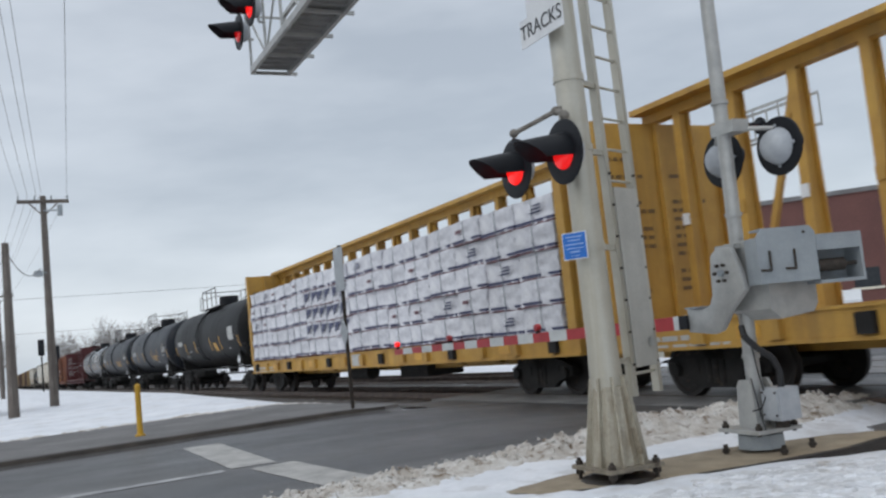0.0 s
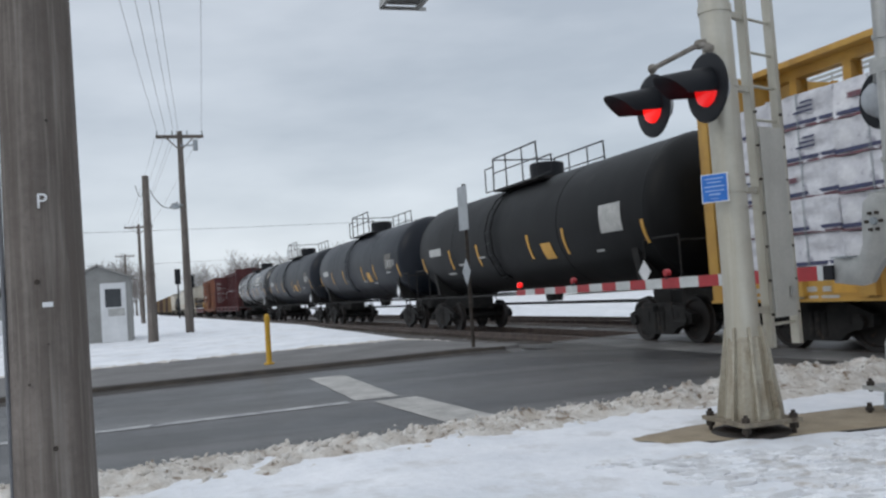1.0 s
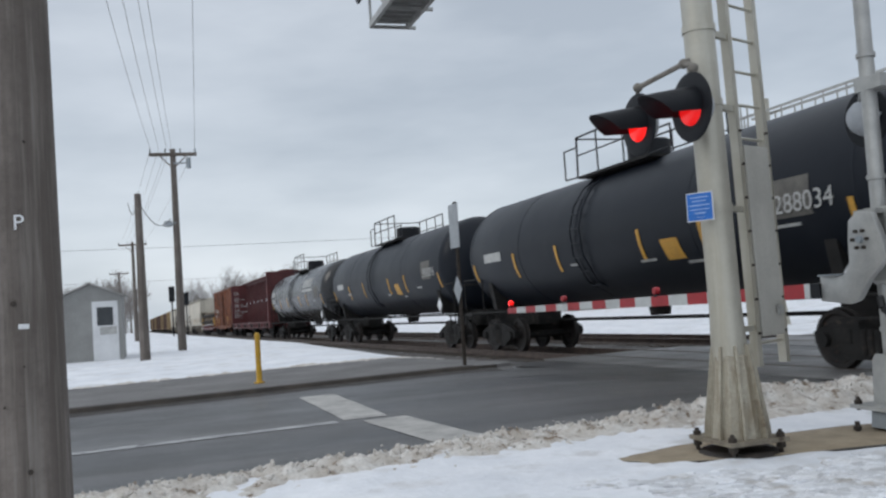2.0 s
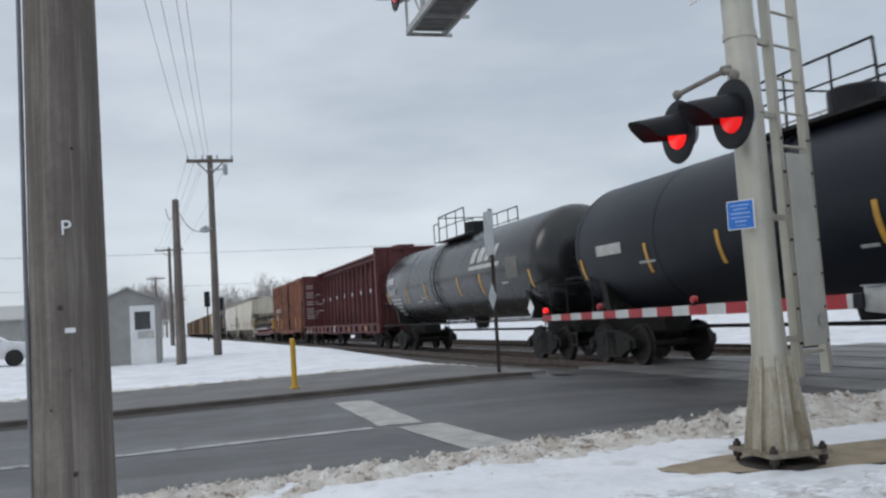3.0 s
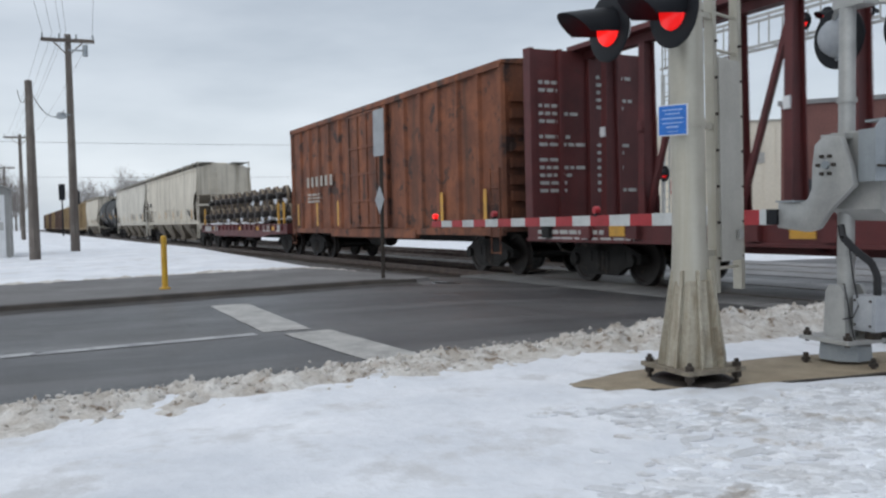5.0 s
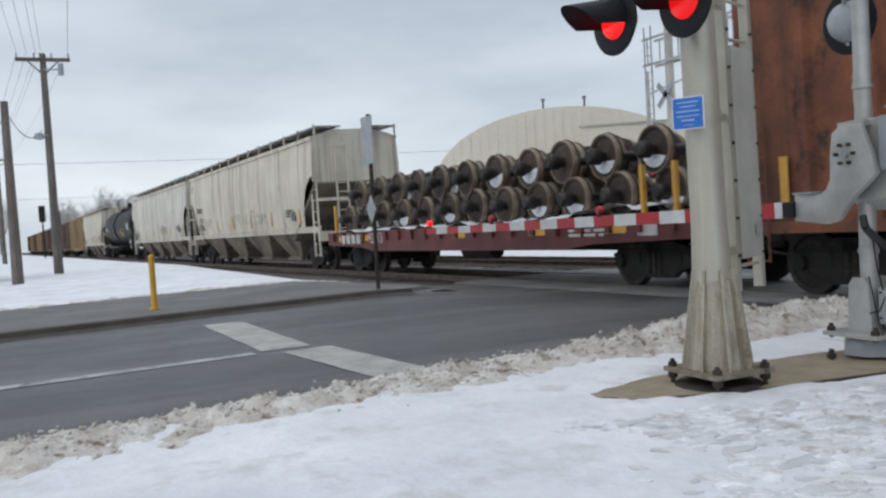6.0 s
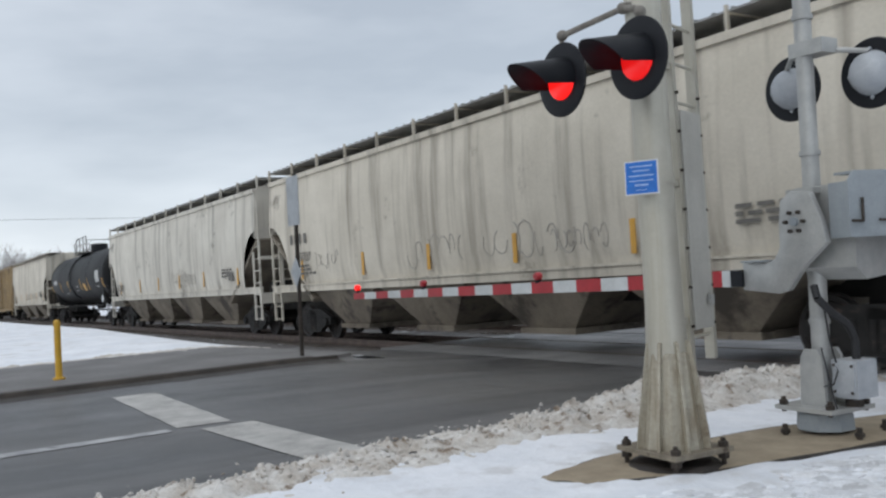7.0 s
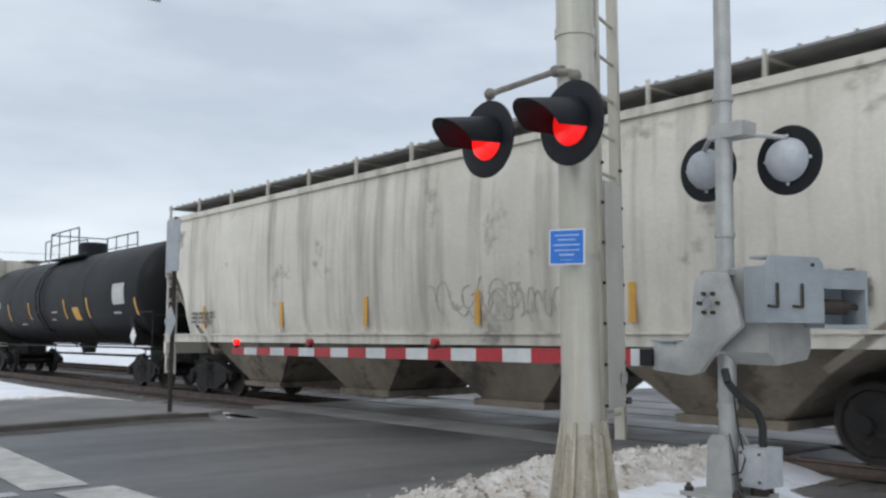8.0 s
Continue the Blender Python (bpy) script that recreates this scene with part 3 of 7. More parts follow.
bank = sheet("snow_bank", [-9 + 0.055 * k for k in range(380)], [6.35 + 0.05 * k for k in range(72)], bank_z, BANK, "dirty lumpy bank of ploughed snow along the road edge", "snow bank")
bank["kind"] = "stuff"
bm = bmesh.new()
for k in range(3800):
    x = random.uniform(-8, 10.5)
    y = verge_y(x) + 0.05 + random.gauss(0, 0.25)
    r = random.choice((0.007, 0.010, 0.013, 0.017, 0.024)) * random.uniform(0.7, 1.3)
    z = max(bank_z(x, y), base_z(x, y)) + r * 0.3
    m = Matrix.Translation((x, y, z)) @ Euler((random.uniform(0, 6), random.uniform(0, 6), 0)).to_matrix().to_4x4() @ Matrix.Diagonal((r * random.uniform(0.8, 1.6), r * random.uniform(0.5, 1), r * random.uniform(0.4, 0.9), 1))
    bmesh.ops.create_icosphere(bm, subdivisions=1, radius=1, matrix=m)
tagged(new("snow_lumps", finish(bm, "snow_lumps", BANK, 20)), "dirty lumps of ice and snow on the bank", "snow", kind="stuff")

# rim of dirty slush behind the island
bm = bmesh.new()
for k in range(500):
    x = random.uniform(-9, 7.5)
    y = kerb_y(x) + 4.9 + random.gauss(0, 0.16)
    r = random.uniform(0.03, 0.10)
    m = Matrix.Translation((x, y, base_z(x, y) + 0.02)) @ Matrix.Diagonal((r * 1.6, r, r * 0.6, 1))
    bmesh.ops.create_icosphere(bm, subdivisions=1, radius=1, matrix=m)
tagged(new("slush_rim", finish(bm, "slush_rim", BANK, 40)), "dirty slush along the back of the island", "snow", kind="stuff")

# bare sandy patch round the signal footings
bm = bmesh.new()
centre = bm.verts.new((5.4, 6.84, 0.006))
ring = []
for k in range(72):
    a = 2 * math.pi * k / 72
    r = 1.0 + 0.10 * noise.noise(Vector((math.cos(a) * 3, math.sin(a) * 3, 9)))
    c, s = math.copysign(abs(math.cos(a)) ** 0.95, math.cos(a)), math.copysign(abs(math.sin(a)) ** 0.95, math.sin(a))
    r *= 1.06
    x = 6.10 + 1.95 * c * r
    ring.append((x, 6.88 - 0.10 * (x - 5.0) + (0.43 - 0.03 * c) * s * r))
top = [bm.verts.new((x, y, 0.0)) for x, y in ring]
rim = [bm.verts.new((x + (x - 5.4) * 0.03, y + (y - 6.84) * 0.08, -0.004)) for x, y in ring]
low = [bm.verts.new((x + (x - 5.4) * 0.05, y + (y - 6.7) * 0.1, -0.12)) for x, y in ring]
for k in range(72):
    j = (k + 1) % 72
    bm.faces.new((centre, top[k], top[j]))
    bm.faces.new((top[k], rim[k], rim[j], top[j])).material_index = 1
    bm.faces.new((rim[k], low[k], low[j], rim[j])).material_index = 1
footing_me = finish(bm, "footing", SAND, 30)
footing_me.materials.append(GRIT_AND_SHADE)
tagged(new("footing", footing_me), "bare sandy concrete footing cleared of snow", "footing", kind="structure")

# trodden, refrozen snow in thin flakes near the signal
rnd = random.Random(31)
vs, fs = [], []
while len(fs) < 90000:
    x, y = rnd.uniform(-0.6, 7.2), rnd.uniform(2.6, 6.5)
    d = noise.noise(Vector((x * 0.7, y * 0.8, 5))) + 0.5 * noise.noise(Vector((x * 2.4, y * 2.4, 7)))
    if d + 0.22 * (x - 3.3) - 0.22 * (y - 4.8) < rnd.uniform(-0.1, 1.0) or (x > 3.8 and y > 6.15 - 0.1 * (x - 5)):
        continue
    r, turn = 0.018 + 0.06 * rnd.random() ** 2, rnd.gauss(-0.4, 0.5)
    z, o = ground_z(x, y), len(vs)
    c, s = math.cos(turn), math.sin(turn)
    tilt = rnd.uniform(-0.10, 0.10)
    vs.append((x, y, z + rnd.uniform(0.010, 0.024)))
    for k in range(7):
        a, q = 2 * math.pi * k / 7, r * rnd.uniform(0.7, 1.25)
        u, v = 1.9 * q * math.cos(a), 0.9 * q * math.sin(a)
        vs.append((x + u * c - v * s, y + u * s + v * c, z + 0.006 + tilt * u))
    for k in range(7):
        vs.append((vs[o + 1 + k][0] * 1.0, vs[o + 1 + k][1], z - 0.02))
    for k in range(7):
        j = (k + 1) % 7
        fs.append((o, o + 1 + k, o + 1 + j))
        fs.append((o + 1 + k, o + 8 + k, o + 8 + j, o + 1 + j))
me = bpy.data.meshes.new("trodden_ice")
me.from_pydata(vs, [], fs)
me.materials.append(ICE)
tagged(new("trodden_ice", me), "thin refrozen flakes of trodden snow with grey dirt", "snow", kind="stuff")

# dark wet grit washed against the island's kerb
bm = bmesh.new()
rows = []
for k in range(120):
    x = -12 + 0.155 * k
    w = 0.34 + 0.14 * noise.noise(Vector((x * 0.9, 0, 2))) + 0.07 * noise.noise(Vector((x * 4, 0, 8)))
    rows.append([bm.verts.new((x, kerb_y(x) + dy, base_z(x, kerb_y(x)) + z)) for dy, z in ((-w, 0.013), (-w * 0.5, 0.022), (0.02, 0.045))])
for a, b in zip(rows, rows[1:]):
    for k in range(2):
        bm.faces.new((a[k], b[k], b[k + 1], a[k + 1]))
me = finish(bm, "gutter_grit", GRIT_AND_SHADE, 60)
tagged(new("gutter_grit", me), "dark wet grit washed along the kerb", "dirt", kind="stuff")


# ---------------------------------------------------------------- crossing signals
def hooded_lamp(parent, at, face, lens, hood=0.47):
    """A round flasher: black backing disc, hood, lens and dome at the back. face: +1 looks to +x, -1 to -x."""
    m = Matrix.Translation(at) @ pose(0, 0, 0, 0, 90 * face, 0)
    bm = bmesh.new()
    lathe(bm, [(0.0, 0.0), (0.275, 0.0), (0.285, 0.008), (0.285, 0.02), (0.27, 0.028), (0.165, 0.02), (0.0, 0.02)], 36, m)
    disc = part("backing_disc", bm, BLACK, parent)
    bm = bmesh.new()
    lathe(bm, [(0.0, -0.15), (0.06, -0.147), (0.12, -0.125), (0.155, -0.08), (0.165, -0.03), (0.18, -0.012), (0.18, -0.002), (0.0, -0.002)], 28, m)
    part("lamp_back", bm, BACKGREY, parent, "grey domed lamp housing")
    for k in range(4):
        a = radians(90 * k)
        p = m @ Vector((0.195 * math.cos(a), 0.195 * math.sin(a), -0.012))
        bm = bmesh.new()
        bmesh.ops.create_icosphere(bm, subdivisions=1, radius=0.018, matrix=Matrix.Translation(p))
        part("latch", bm, BACKGREY, parent)
    bm = bmesh.new()
    lathe(bm, [(0.155, 0.022), (0.15, 0.035), (0.11, 0.055), (0.0, 0.066)], 28, m, close=False)
    part("lens", bm, lens, parent, "round red lens, lit" if lens is RED_ON else "round red lens, dim")
    # hood: an open half cone, longer above
    bm = bmesh.new()
    seg, outer, inner = 30, [], []
    for k in range(seg + 1):
        a = radians(-18 + 216 * k / seg)
        lng = hood * (0.66 + 0.34 * math.sin(a))
        for r, bag in ((0.172, outer), (0.164, inner)):
            d = Vector((0, math.cos(a), math.sin(a)))
            o = Vector(at)
            bag.append((bm.verts.new(o + d * r + Vector((face * 0.022, 0, 0))), bm.verts.new(o + Vector((0, d.y * r * (1 - 0.3 * lng), d.z * r * (1 - 0.5 * lng))) + Vector((face * (0.022 + lng), 0, -0.09 * lng)))))
    for bag in (outer, inner):
        for a, b in zip(bag, bag[1:]):
            bm.faces.new((a[0], b[0], b[1], a[1]))
    for (o0, o1), (i0, i1) in ((outer[0], inner[0]), (outer[-1], inner[-1])):
        bm.faces.new((o0, o1, i1, i0))
    for k in range(seg):
        bm.faces.new((outer[k][1], outer[k + 1][1], inner[k + 1][1], inner[k][1]))
    part("hood", bm, BLACK, parent, "long black sun hood", smooth=50)


MX, MY = 5.01, 6.78
mast = thing("cantilever_signal", None, "tall dull-painted signal mast with hooded red flashing lamps", "crossing signal")


def lean(bm):
    """The mast stands a degree out of plumb."""
    for v in bm.verts:
        v.co.x -= 0.011 * v.co.z
        v.co.y += 0.012 * v.co.z
    return bm


bm = bmesh.new()
lathe(bm, [(0.175, 0.13), (0.155, 0.7), (0.134, 1.2), (0.127, 6.6), (0.128, 6.66), (0, 6.67)], 32, Matrix.Translation((MX, MY, 0)))
lean(bm)
part("pole", bm, MASTPAINT, mast)
for k in range(8):
    a = radians(45 * k + 22.5)
    c, s = math.cos(a), math.sin(a)
    pts = [(0.12, 0.13), (0.275, 0.13), (0.268, 0.22), (0.168, 0.88), (0.12, 0.90)]
    bm = bmesh.new()
    vs = [[bm.verts.new((MX + r * c - o * s, MY + r * s + o * c, z)) for r, z in pts] for o in (-0.011, 0.011)]
    bm.faces.new(vs[0])
    bm.faces.new(vs[1][::-1])
    for i in range(5):
        j = (i + 1) % 5
        bm.faces.new((vs[0][i], vs[0][j], vs[1][j], vs[1][i]))
    part("gusset", bm, MASTBASE, mast, smooth=None)
bm = bmesh.new()
lathe(bm, [(0.245, 0.132), (0.163, 0.80), (0.13, 0.82), (0.13, 0.132)], 8, Matrix.Translation((MX, MY, 0)))
part("base_cone", bm, MASTBASE, mast, "flared base between welded gussets", smooth=20)
bm = bmesh.new()
box(bm, MX - 0.28, MX + 0.28, MY - 0.30, MY + 0.30, 0.095, 0.13)
part("base_plate", bm, MASTPLATE, mast, "grimy base plate", bevel=0.008)
for dx in (-0.23, 0.23):
    for dy in (-0.25, 0.25):
        bm = bmesh.new()
        rod(bm, (MX + dx, MY + dy, -0.01), (MX + dx, MY + dy, 0.19), 0.018, seg=10)
        rod(bm, (MX + dx, MY + dy, 0.13), (MX + dx, MY + dy, 0.165), 0.036, seg=6)
        rod(bm, (MX + dx, MY + dy, 0.045), (MX + dx, MY + dy, 0.09), 0.04, seg=6)
        part("anchor_bolt", bm, BOLT, mast, "rusty anchor bolt with nuts")
# dark disc put in as the shade of the open gap under the plate
bm = bmesh.new()
lathe(bm, [(0.34, 0.0), (0.31, 0.022), (0.25, 0.03), (0, 0.04)], 14, Matrix.Translation((MX, MY, 0)))
part("grout_pad", bm, GRIT_AND_SHADE, mast, "dark disc put in as shade under the base plate")
bm = bmesh.new()
rod(bm, (MX - 0.08, MY - 0.1, 0.0), (MX - 0.05, MY - 0.08, 0.1), 0.05, seg=8)
rod(bm, (MX + 0.06, MY - 0.05, 0.0), (MX + 0.06, MY - 0.05, 0.1), 0.04, seg=8)
part("cable_duct", bm, BOLT, mast)
# hoops where the mast carries the ladder and lamps
for z in (1.0, 2.05, 2.95, 3.6, 5.4, 6.2):
    bm = bmesh.new()
    lathe(bm, [(0.125, z - 0.03), (0.142, z - 0.03), (0.142, z + 0.03), (0.125, z + 0.03)], 28, Matrix.Translation((MX, MY, 0)))
    bar(bm, (MX + 0.05, MY + 0.03, z), (MX + 0.46, MY + 0.22, z), 0.05, 0.05)
    lean(bm)
    part("clamp_band", bm, MASTPAINT, mast)
# ladder standing off the mast
LAD = Matrix.Translation((MX + 0.625, MY + 0.285, 0)) @ pose(0, 0, 0, 0, 0, 22)  # x runs across the rungs
for dx in (-0.225, 0.225):
    bm = bmesh.new()
    box(bm, dx - 0.03, dx + 0.03, -0.04, 0.04, 0.66, 6.5, LAD)
    lean(bm)
    part("ladder_rail", bm, MASTPAINT, mast)
for k in range(19):
    z = 0.86 + 0.305 * k
    bm = bmesh.new()
    rod(bm, LAD @ Vector((-0.22, 0, z)), LAD @ Vector((0.22, 0, z)), 0.014, seg=8)
    lean(bm)
    part("rung", bm, MASTPAINT, mast)
bm = bmesh.new()
box(bm, -0.19, 0.19, -0.055, -0.043, 0.92, 2.62, LAD)
box(bm, -0.19, -0.178, -0.043, 0.05, 0.92, 2.62, LAD)
lean(bm)
part("ladder_guard", bm, GUARD, mast, "dull grey sheet ladder guard", smooth=None)
bm = bmesh.new()
for dx in (-0.225, 0.20):
    for k in range(7):
        z = 0.95 + 0.3 * k
        rod(bm, LAD @ Vector((dx, -0.062, z)), LAD @ Vector((dx, -0.035, z)), 0.013, seg=6)
lean(bm)
tagged(part("guard_bolt", bm, BOLT, mast), kind="stuff")
bm = bmesh.new()
box(bm, 0.06, 0.13, -0.075, -0.05, 1.10, 1.18, LAD)
part("padlock", bm, GALV, mast)
# flashers on their crossarm
bm = bmesh.new()
tube(bm, [(4.68, 7.38, 3.23), (4.76, 7.26, 3.27), (4.82, 6.86, 3.31), (4.76, 6.66, 3.25), (4.72, 6.57, 3.19)], 0.024)
tube(bm, [(4.68, 7.41, 2.93), (4.68, 7.41, 3.23)], 0.02)
tube(bm, [(4.72, 6.57, 2.93), (4.72, 6.57, 3.21)], 0.02)
for p in ((4.68, 7.40, 3.23), (4.82, 6.86, 3.31), (4.72, 6.58, 3.20)):
    bmesh.ops.create_icosphere(bm, subdivisions=2, radius=0.045, matrix=Matrix.Translation(p))
bar(bm, (4.82, 6.83, 3.31), (MX, MY, 3.31), 0.06, 0.06)
part("crossarm", bm, ARMPIPE, mast, "bent pipe crossarm with junction fittings")
hooded_lamp(mast, (4.68, 6.565, 2.87), -1, RED_HALF)
hooded_lamp(mast, (4.68, 7.41, 2.89), -1, RED_ON)
bm = bmesh.new()
lathe(bm, [(0.13, 2.05), (0.137, 2.05), (0.137, 2.07), (0.13, 2.07)], 24, Matrix.Translation((MX - 0.022, MY + 0.024, 0)))
part("sign_strap", bm, BLACK, mast)

# blue notice on the mast
note = thing("notice_sign", pose(4.765, 6.70, 2.06, 0, 0, 24), "small blue notice plate with white lines of print on the mast", "sign")
bm = bmesh.new()
box(bm, -0.006, 0.006, -0.125, 0.125, -0.12, 0.12)
part("plate", bm, WHITE_SIGN, note, "white-edged plate", bevel=0.004)
bm = bmesh.new()
box(bm, -0.0085, -0.0065, -0.117, 0.117, -0.112, 0.112)
part("face", bm, SIGN_BLUE, note)
for z, w, h in ((0.09, 0.10, 0.018), (0.055, 0.075, 0.018), (0.015, 0.11, 0.02), (-0.025, 0.105, 0.016), (-0.06, 0.06, 0.026), (-0.10, 0.05, 0.01)):
    bm = bmesh.new()
    box(bm, -0.0105, -0.009, -w * 0.85, w * 0.85, z * 0.88 - h * 0.24, z * 0.88 + h * 0.24)
    part("print_bar", bm, PRINT_PALE, note)

# track count sign, high on the mast
tsign = thing("tracks_sign", pose(4.72, 6.79, 4.10), "white sign plate lettered in black on the mast", "sign")
bm = bmesh.new()
box(bm, -0.005, 0.005, -0.36, 0.36, -0.13, 0.13)
slab(bm, [(-0.1, 0.1), (0.22, 0.1), (0.22, 0.45), (-0.22, 0.45), (-0.22, 0.1)], 0, -0.004, 0.004)
part("plate", bm, WHITE_SIGN, tsign)
lettering("lettering", "TRACKS", 0.19, Matrix.Translation((-0.008, 0.0, 0.0)) @ SIDE, SIGN_BLACK, tsign, "black capital letters")
bm = bmesh.new()
box(bm, 0.005, 0.09, -0.2, 0.2, -0.03, 0.03)
part("bracket", bm, GALV, tsign)

# cantilever walkway over the road
cant = thing("cantilever_walkway", None, "galvanised walkway truss over the road with red flashers", "signal bridge")
AX0, AX1, AY1, AZ = 3.88, 4.48, 14.0, 5.79
for x, z in ((AX0, AZ), (AX1, AZ), (AX0, AZ + 0.95), (AX1, AZ + 0.95)):
    bm = bmesh.new()
    bar(bm, (x, 6.5, z + 0.03), (x, AY1, z + 0.03), 0.06, 0.06 if z > AZ else 0.10)
    part("chord", bm, GALV, cant)
for k in range(9):
    y = AY1 - 0.94 * k
    bm = bmesh.new()
    for x in (AX0, AX1):
        bar(bm, (x, y, AZ), (x, y, AZ + 0.95), 0.035, 0.035, (0, 1, 0))
    bar(bm, (AX0, y, AZ + 0.93), (AX1, y, AZ + 0.93), 0.03, 0.03)
    bar(bm, (AX0 - 0.02, y, AZ), (AX1 + 0.14, y, AZ), 0.04, 0.05)
    part("frame", bm, GALV, cant)
    if k < 8:
        for x in (AX0, AX1):
            bm = bmesh.new()
            bar(bm, (x, y, AZ if k % 2 else AZ + 0.95), (x, y - 0.94, AZ + 0.95 if k % 2 else AZ), 0.025, 0.025, (1, 0, 0))
            part("diagonal", bm, GALV, cant)
bm = bmesh.new()
box(bm, AX0 + 0.05, AX1 - 0.03, 6.6, AY1 - 0.02, AZ + 0.05, AZ + 0.075)
for k in range(34):
    box(bm, AX0 + 0.05, AX1 - 0.03, 6.7 + 0.215 * k, 6.72 + 0.215 * k, AZ + 0.02, AZ + 0.05)
part("walkway_grating", bm, GRATING, cant)
bm = bmesh.new()
for z in (AZ + 0.1, AZ + 0.85):
    bm = bmesh.new()
    bar(bm, (AX1 - 0.25, MY, z), (MX, MY, z), 0.12, 0.08)
    part("mast_bracket", bm, GALV, cant)
for y, z in ((AY1 - 0.15, AZ + 0.9), (AY1 - 0.95, AZ + 0.9)):
    bm = bmesh.new()
    tube(bm, [(AX0 + 0.02, y, z - 0.4), (AX0 - 0.08, y, z - 0.4), (AX0 - 0.08, y, z)], 0.02)
    part("lamp_arm", bm, GALV, cant)
hooded_lamp(cant, (AX0 - 0.18, AY1 - 0.12, AZ + 0.62), -1, RED_DIM)
hooded_lamp(cant, (AX0 - 0.18, AY1 - 0.95, AZ + 0.72), -1, RED_ON)

# gate with its own mast
GX, GY = 6.70, 6.79
gate = thing("crossing_gate", None, "lowered crossing gate with red and white banded arm", "crossing gate")
bm = bmesh.new()
lathe(bm, [(0.072, 0.42), (0.072, 2.02), (0.07, 2.04), (0.068, 5.4), (0, 5.4)], 20, Matrix.Translation((GX, GY, 0)))
part("pole", bm, GALV, gate)
bm = bmesh.new()
lathe(bm, [(0.23, 0.03), (0.22, 0.16), (0.19, 0.19), (0.0, 0.19)], 8, Matrix.Translation((GX, GY, 0)) @ pose(0, 0, 0, 0, 0, 22.5))
part("pedestal", bm, GREYBOX, gate)
bm = bmesh.new()
box(bm, GX - 0.27, GX + 0.27, GY - 0.27, GY + 0.27, 0.19, 0.225)
part("flange", bm, GALV, gate, "square flange plate", bevel=0.01)
for dx in (-0.22, 0.22):
    for dy in (-0.22, 0.22):
        bm = bmesh.new()
        rod(bm, (GX + dx, GY + dy, 0.17), (GX + dx, GY + dy, 0.29), 0.02, seg=6)
        rod(bm, (GX + dx, GY + dy, 0.226), (GX + dx, GY + dy, 0.262), 0.036, seg=6)
        part("anchor_bolt", bm, BOLT, gate)
for dx, dy in ((-0.34, 0.12), (0.34, -0.30), (-0.10, -0.38)):
    bm = bmesh.new()
    rod(bm, (GX + dx, GY + dy, -0.03), (GX + dx, GY + dy, 0.09), 0.022, seg=8)
    rod(bm, (GX + dx, GY + dy, 0.02), (GX + dx, GY + dy, 0.05), 0.038, seg=6)
    part("footing_bolt", bm, BOLT, gate, "rusty bolt in the footing")
# split base casting with its two cheeks and a terminal box on the near side
for dx in (-0.135, 0.10):
    bm = bmesh.new()
    slab(bm, [(GY - 0.12, 0.225), (GY + 0.12, 0.225), (GY + 0.10, 0.62), (GY + 0.06, 0.68), (GY - 0.06, 0.68), (GY - 0.10, 0.62)], 0, GX + dx, GX + dx + 0.035)
    part("base_cheek", bm, GALV, gate, bevel=0.008)
bm = bmesh.new()
lathe(bm, [(0.10, 0.225), (0.085, 0.30), (0.085, 0.60), (0.074, 0.64)], 18, Matrix.Translation((GX, GY, 0)), close=False)
part("socket", bm, GALV, gate)
bm = bmesh.new()
box(bm, GX - 0.06, GX + 0.19, GY - 0.36, GY - 0.13, 0.30, 0.60)
jbox = part("junction_box", bm, BACKGREY, gate, "grey cast junction box", bevel=0.03)
bm = bmesh.new()
box(bm, GX - 0.075, GX - 0.06, GY - 0.34, GY - 0.15, 0.33, 0.58)
part("lid", bm, BACKGREY, jbox, bevel=0.01)
for dy, dz in ((-0.325, 0.35), (-0.165, 0.35), (-0.325, 0.56), (-0.165, 0.56)):
    bm = bmesh.new()
    rod(bm, (GX - 0.085, GY + dy, dz), (GX - 0.07, GY + dy, dz), 0.012, seg=6)
    part("lid_screw", bm, BOLT, jbox)
bm = bmesh.new()
rod(bm, (GX + 0.06, GY - 0.24, 0.225), (GX + 0.06, GY - 0.24, 0.31), 0.07, seg=12)
part("box_foot", bm, BOLT, gate)
# drive housing on the road side of the pole, its sheet cover and the weight box beyond
bm = bmesh.new()
slab(bm, [(GX - 0.10, 1.60), (GX + 0.50, 1.60), (GX + 0.50, 1.36), (GX + 0.44, 1.28), (GX + 0.02, 1.24), (GX - 0.10, 1.34)], 1, GY - 0.44, GY + 0.06)
part("drive_housing", bm, GALV, gate, "pale grey cast gate drive housing", bevel=0.03)
bm = bmesh.new()
box(bm, GX - 0.10, GX + 0.50, GY - 0.34, GY + 0.08, 1.60, 2.0)
part("upper_housing", bm, GALV, gate, bevel=0.03)
turned = Matrix.Translation((GX + 0.05, GY - 0.56, 0)) @ pose(0, 0, 0, 0, 0, -14)
bm = bmesh.new()
slab(bm, [(-0.30, 1.57), (0.30, 1.57), (0.30, 2.02), (0.25, 2.08), (-0.24, 2.08), (-0.30, 2.0)], 1, -0.02, 0.0)
bm.transform(turned)
cover = part("cover_plate", bm, GREYBOX, gate, "blue-grey sheet cover")
for x0, x1, z0, z1 in ((-0.30, -0.28, 1.57, 2.0), (0.28, 0.30, 1.57, 2.0), (-0.24, 0.25, 2.06, 2.08)):
    bm = bmesh.new()
    box(bm, x0, x1, 0.001, 0.20, z0, z1)
    bm.transform(turned)
    part("cover_flange", bm, GREYBOX, cover)
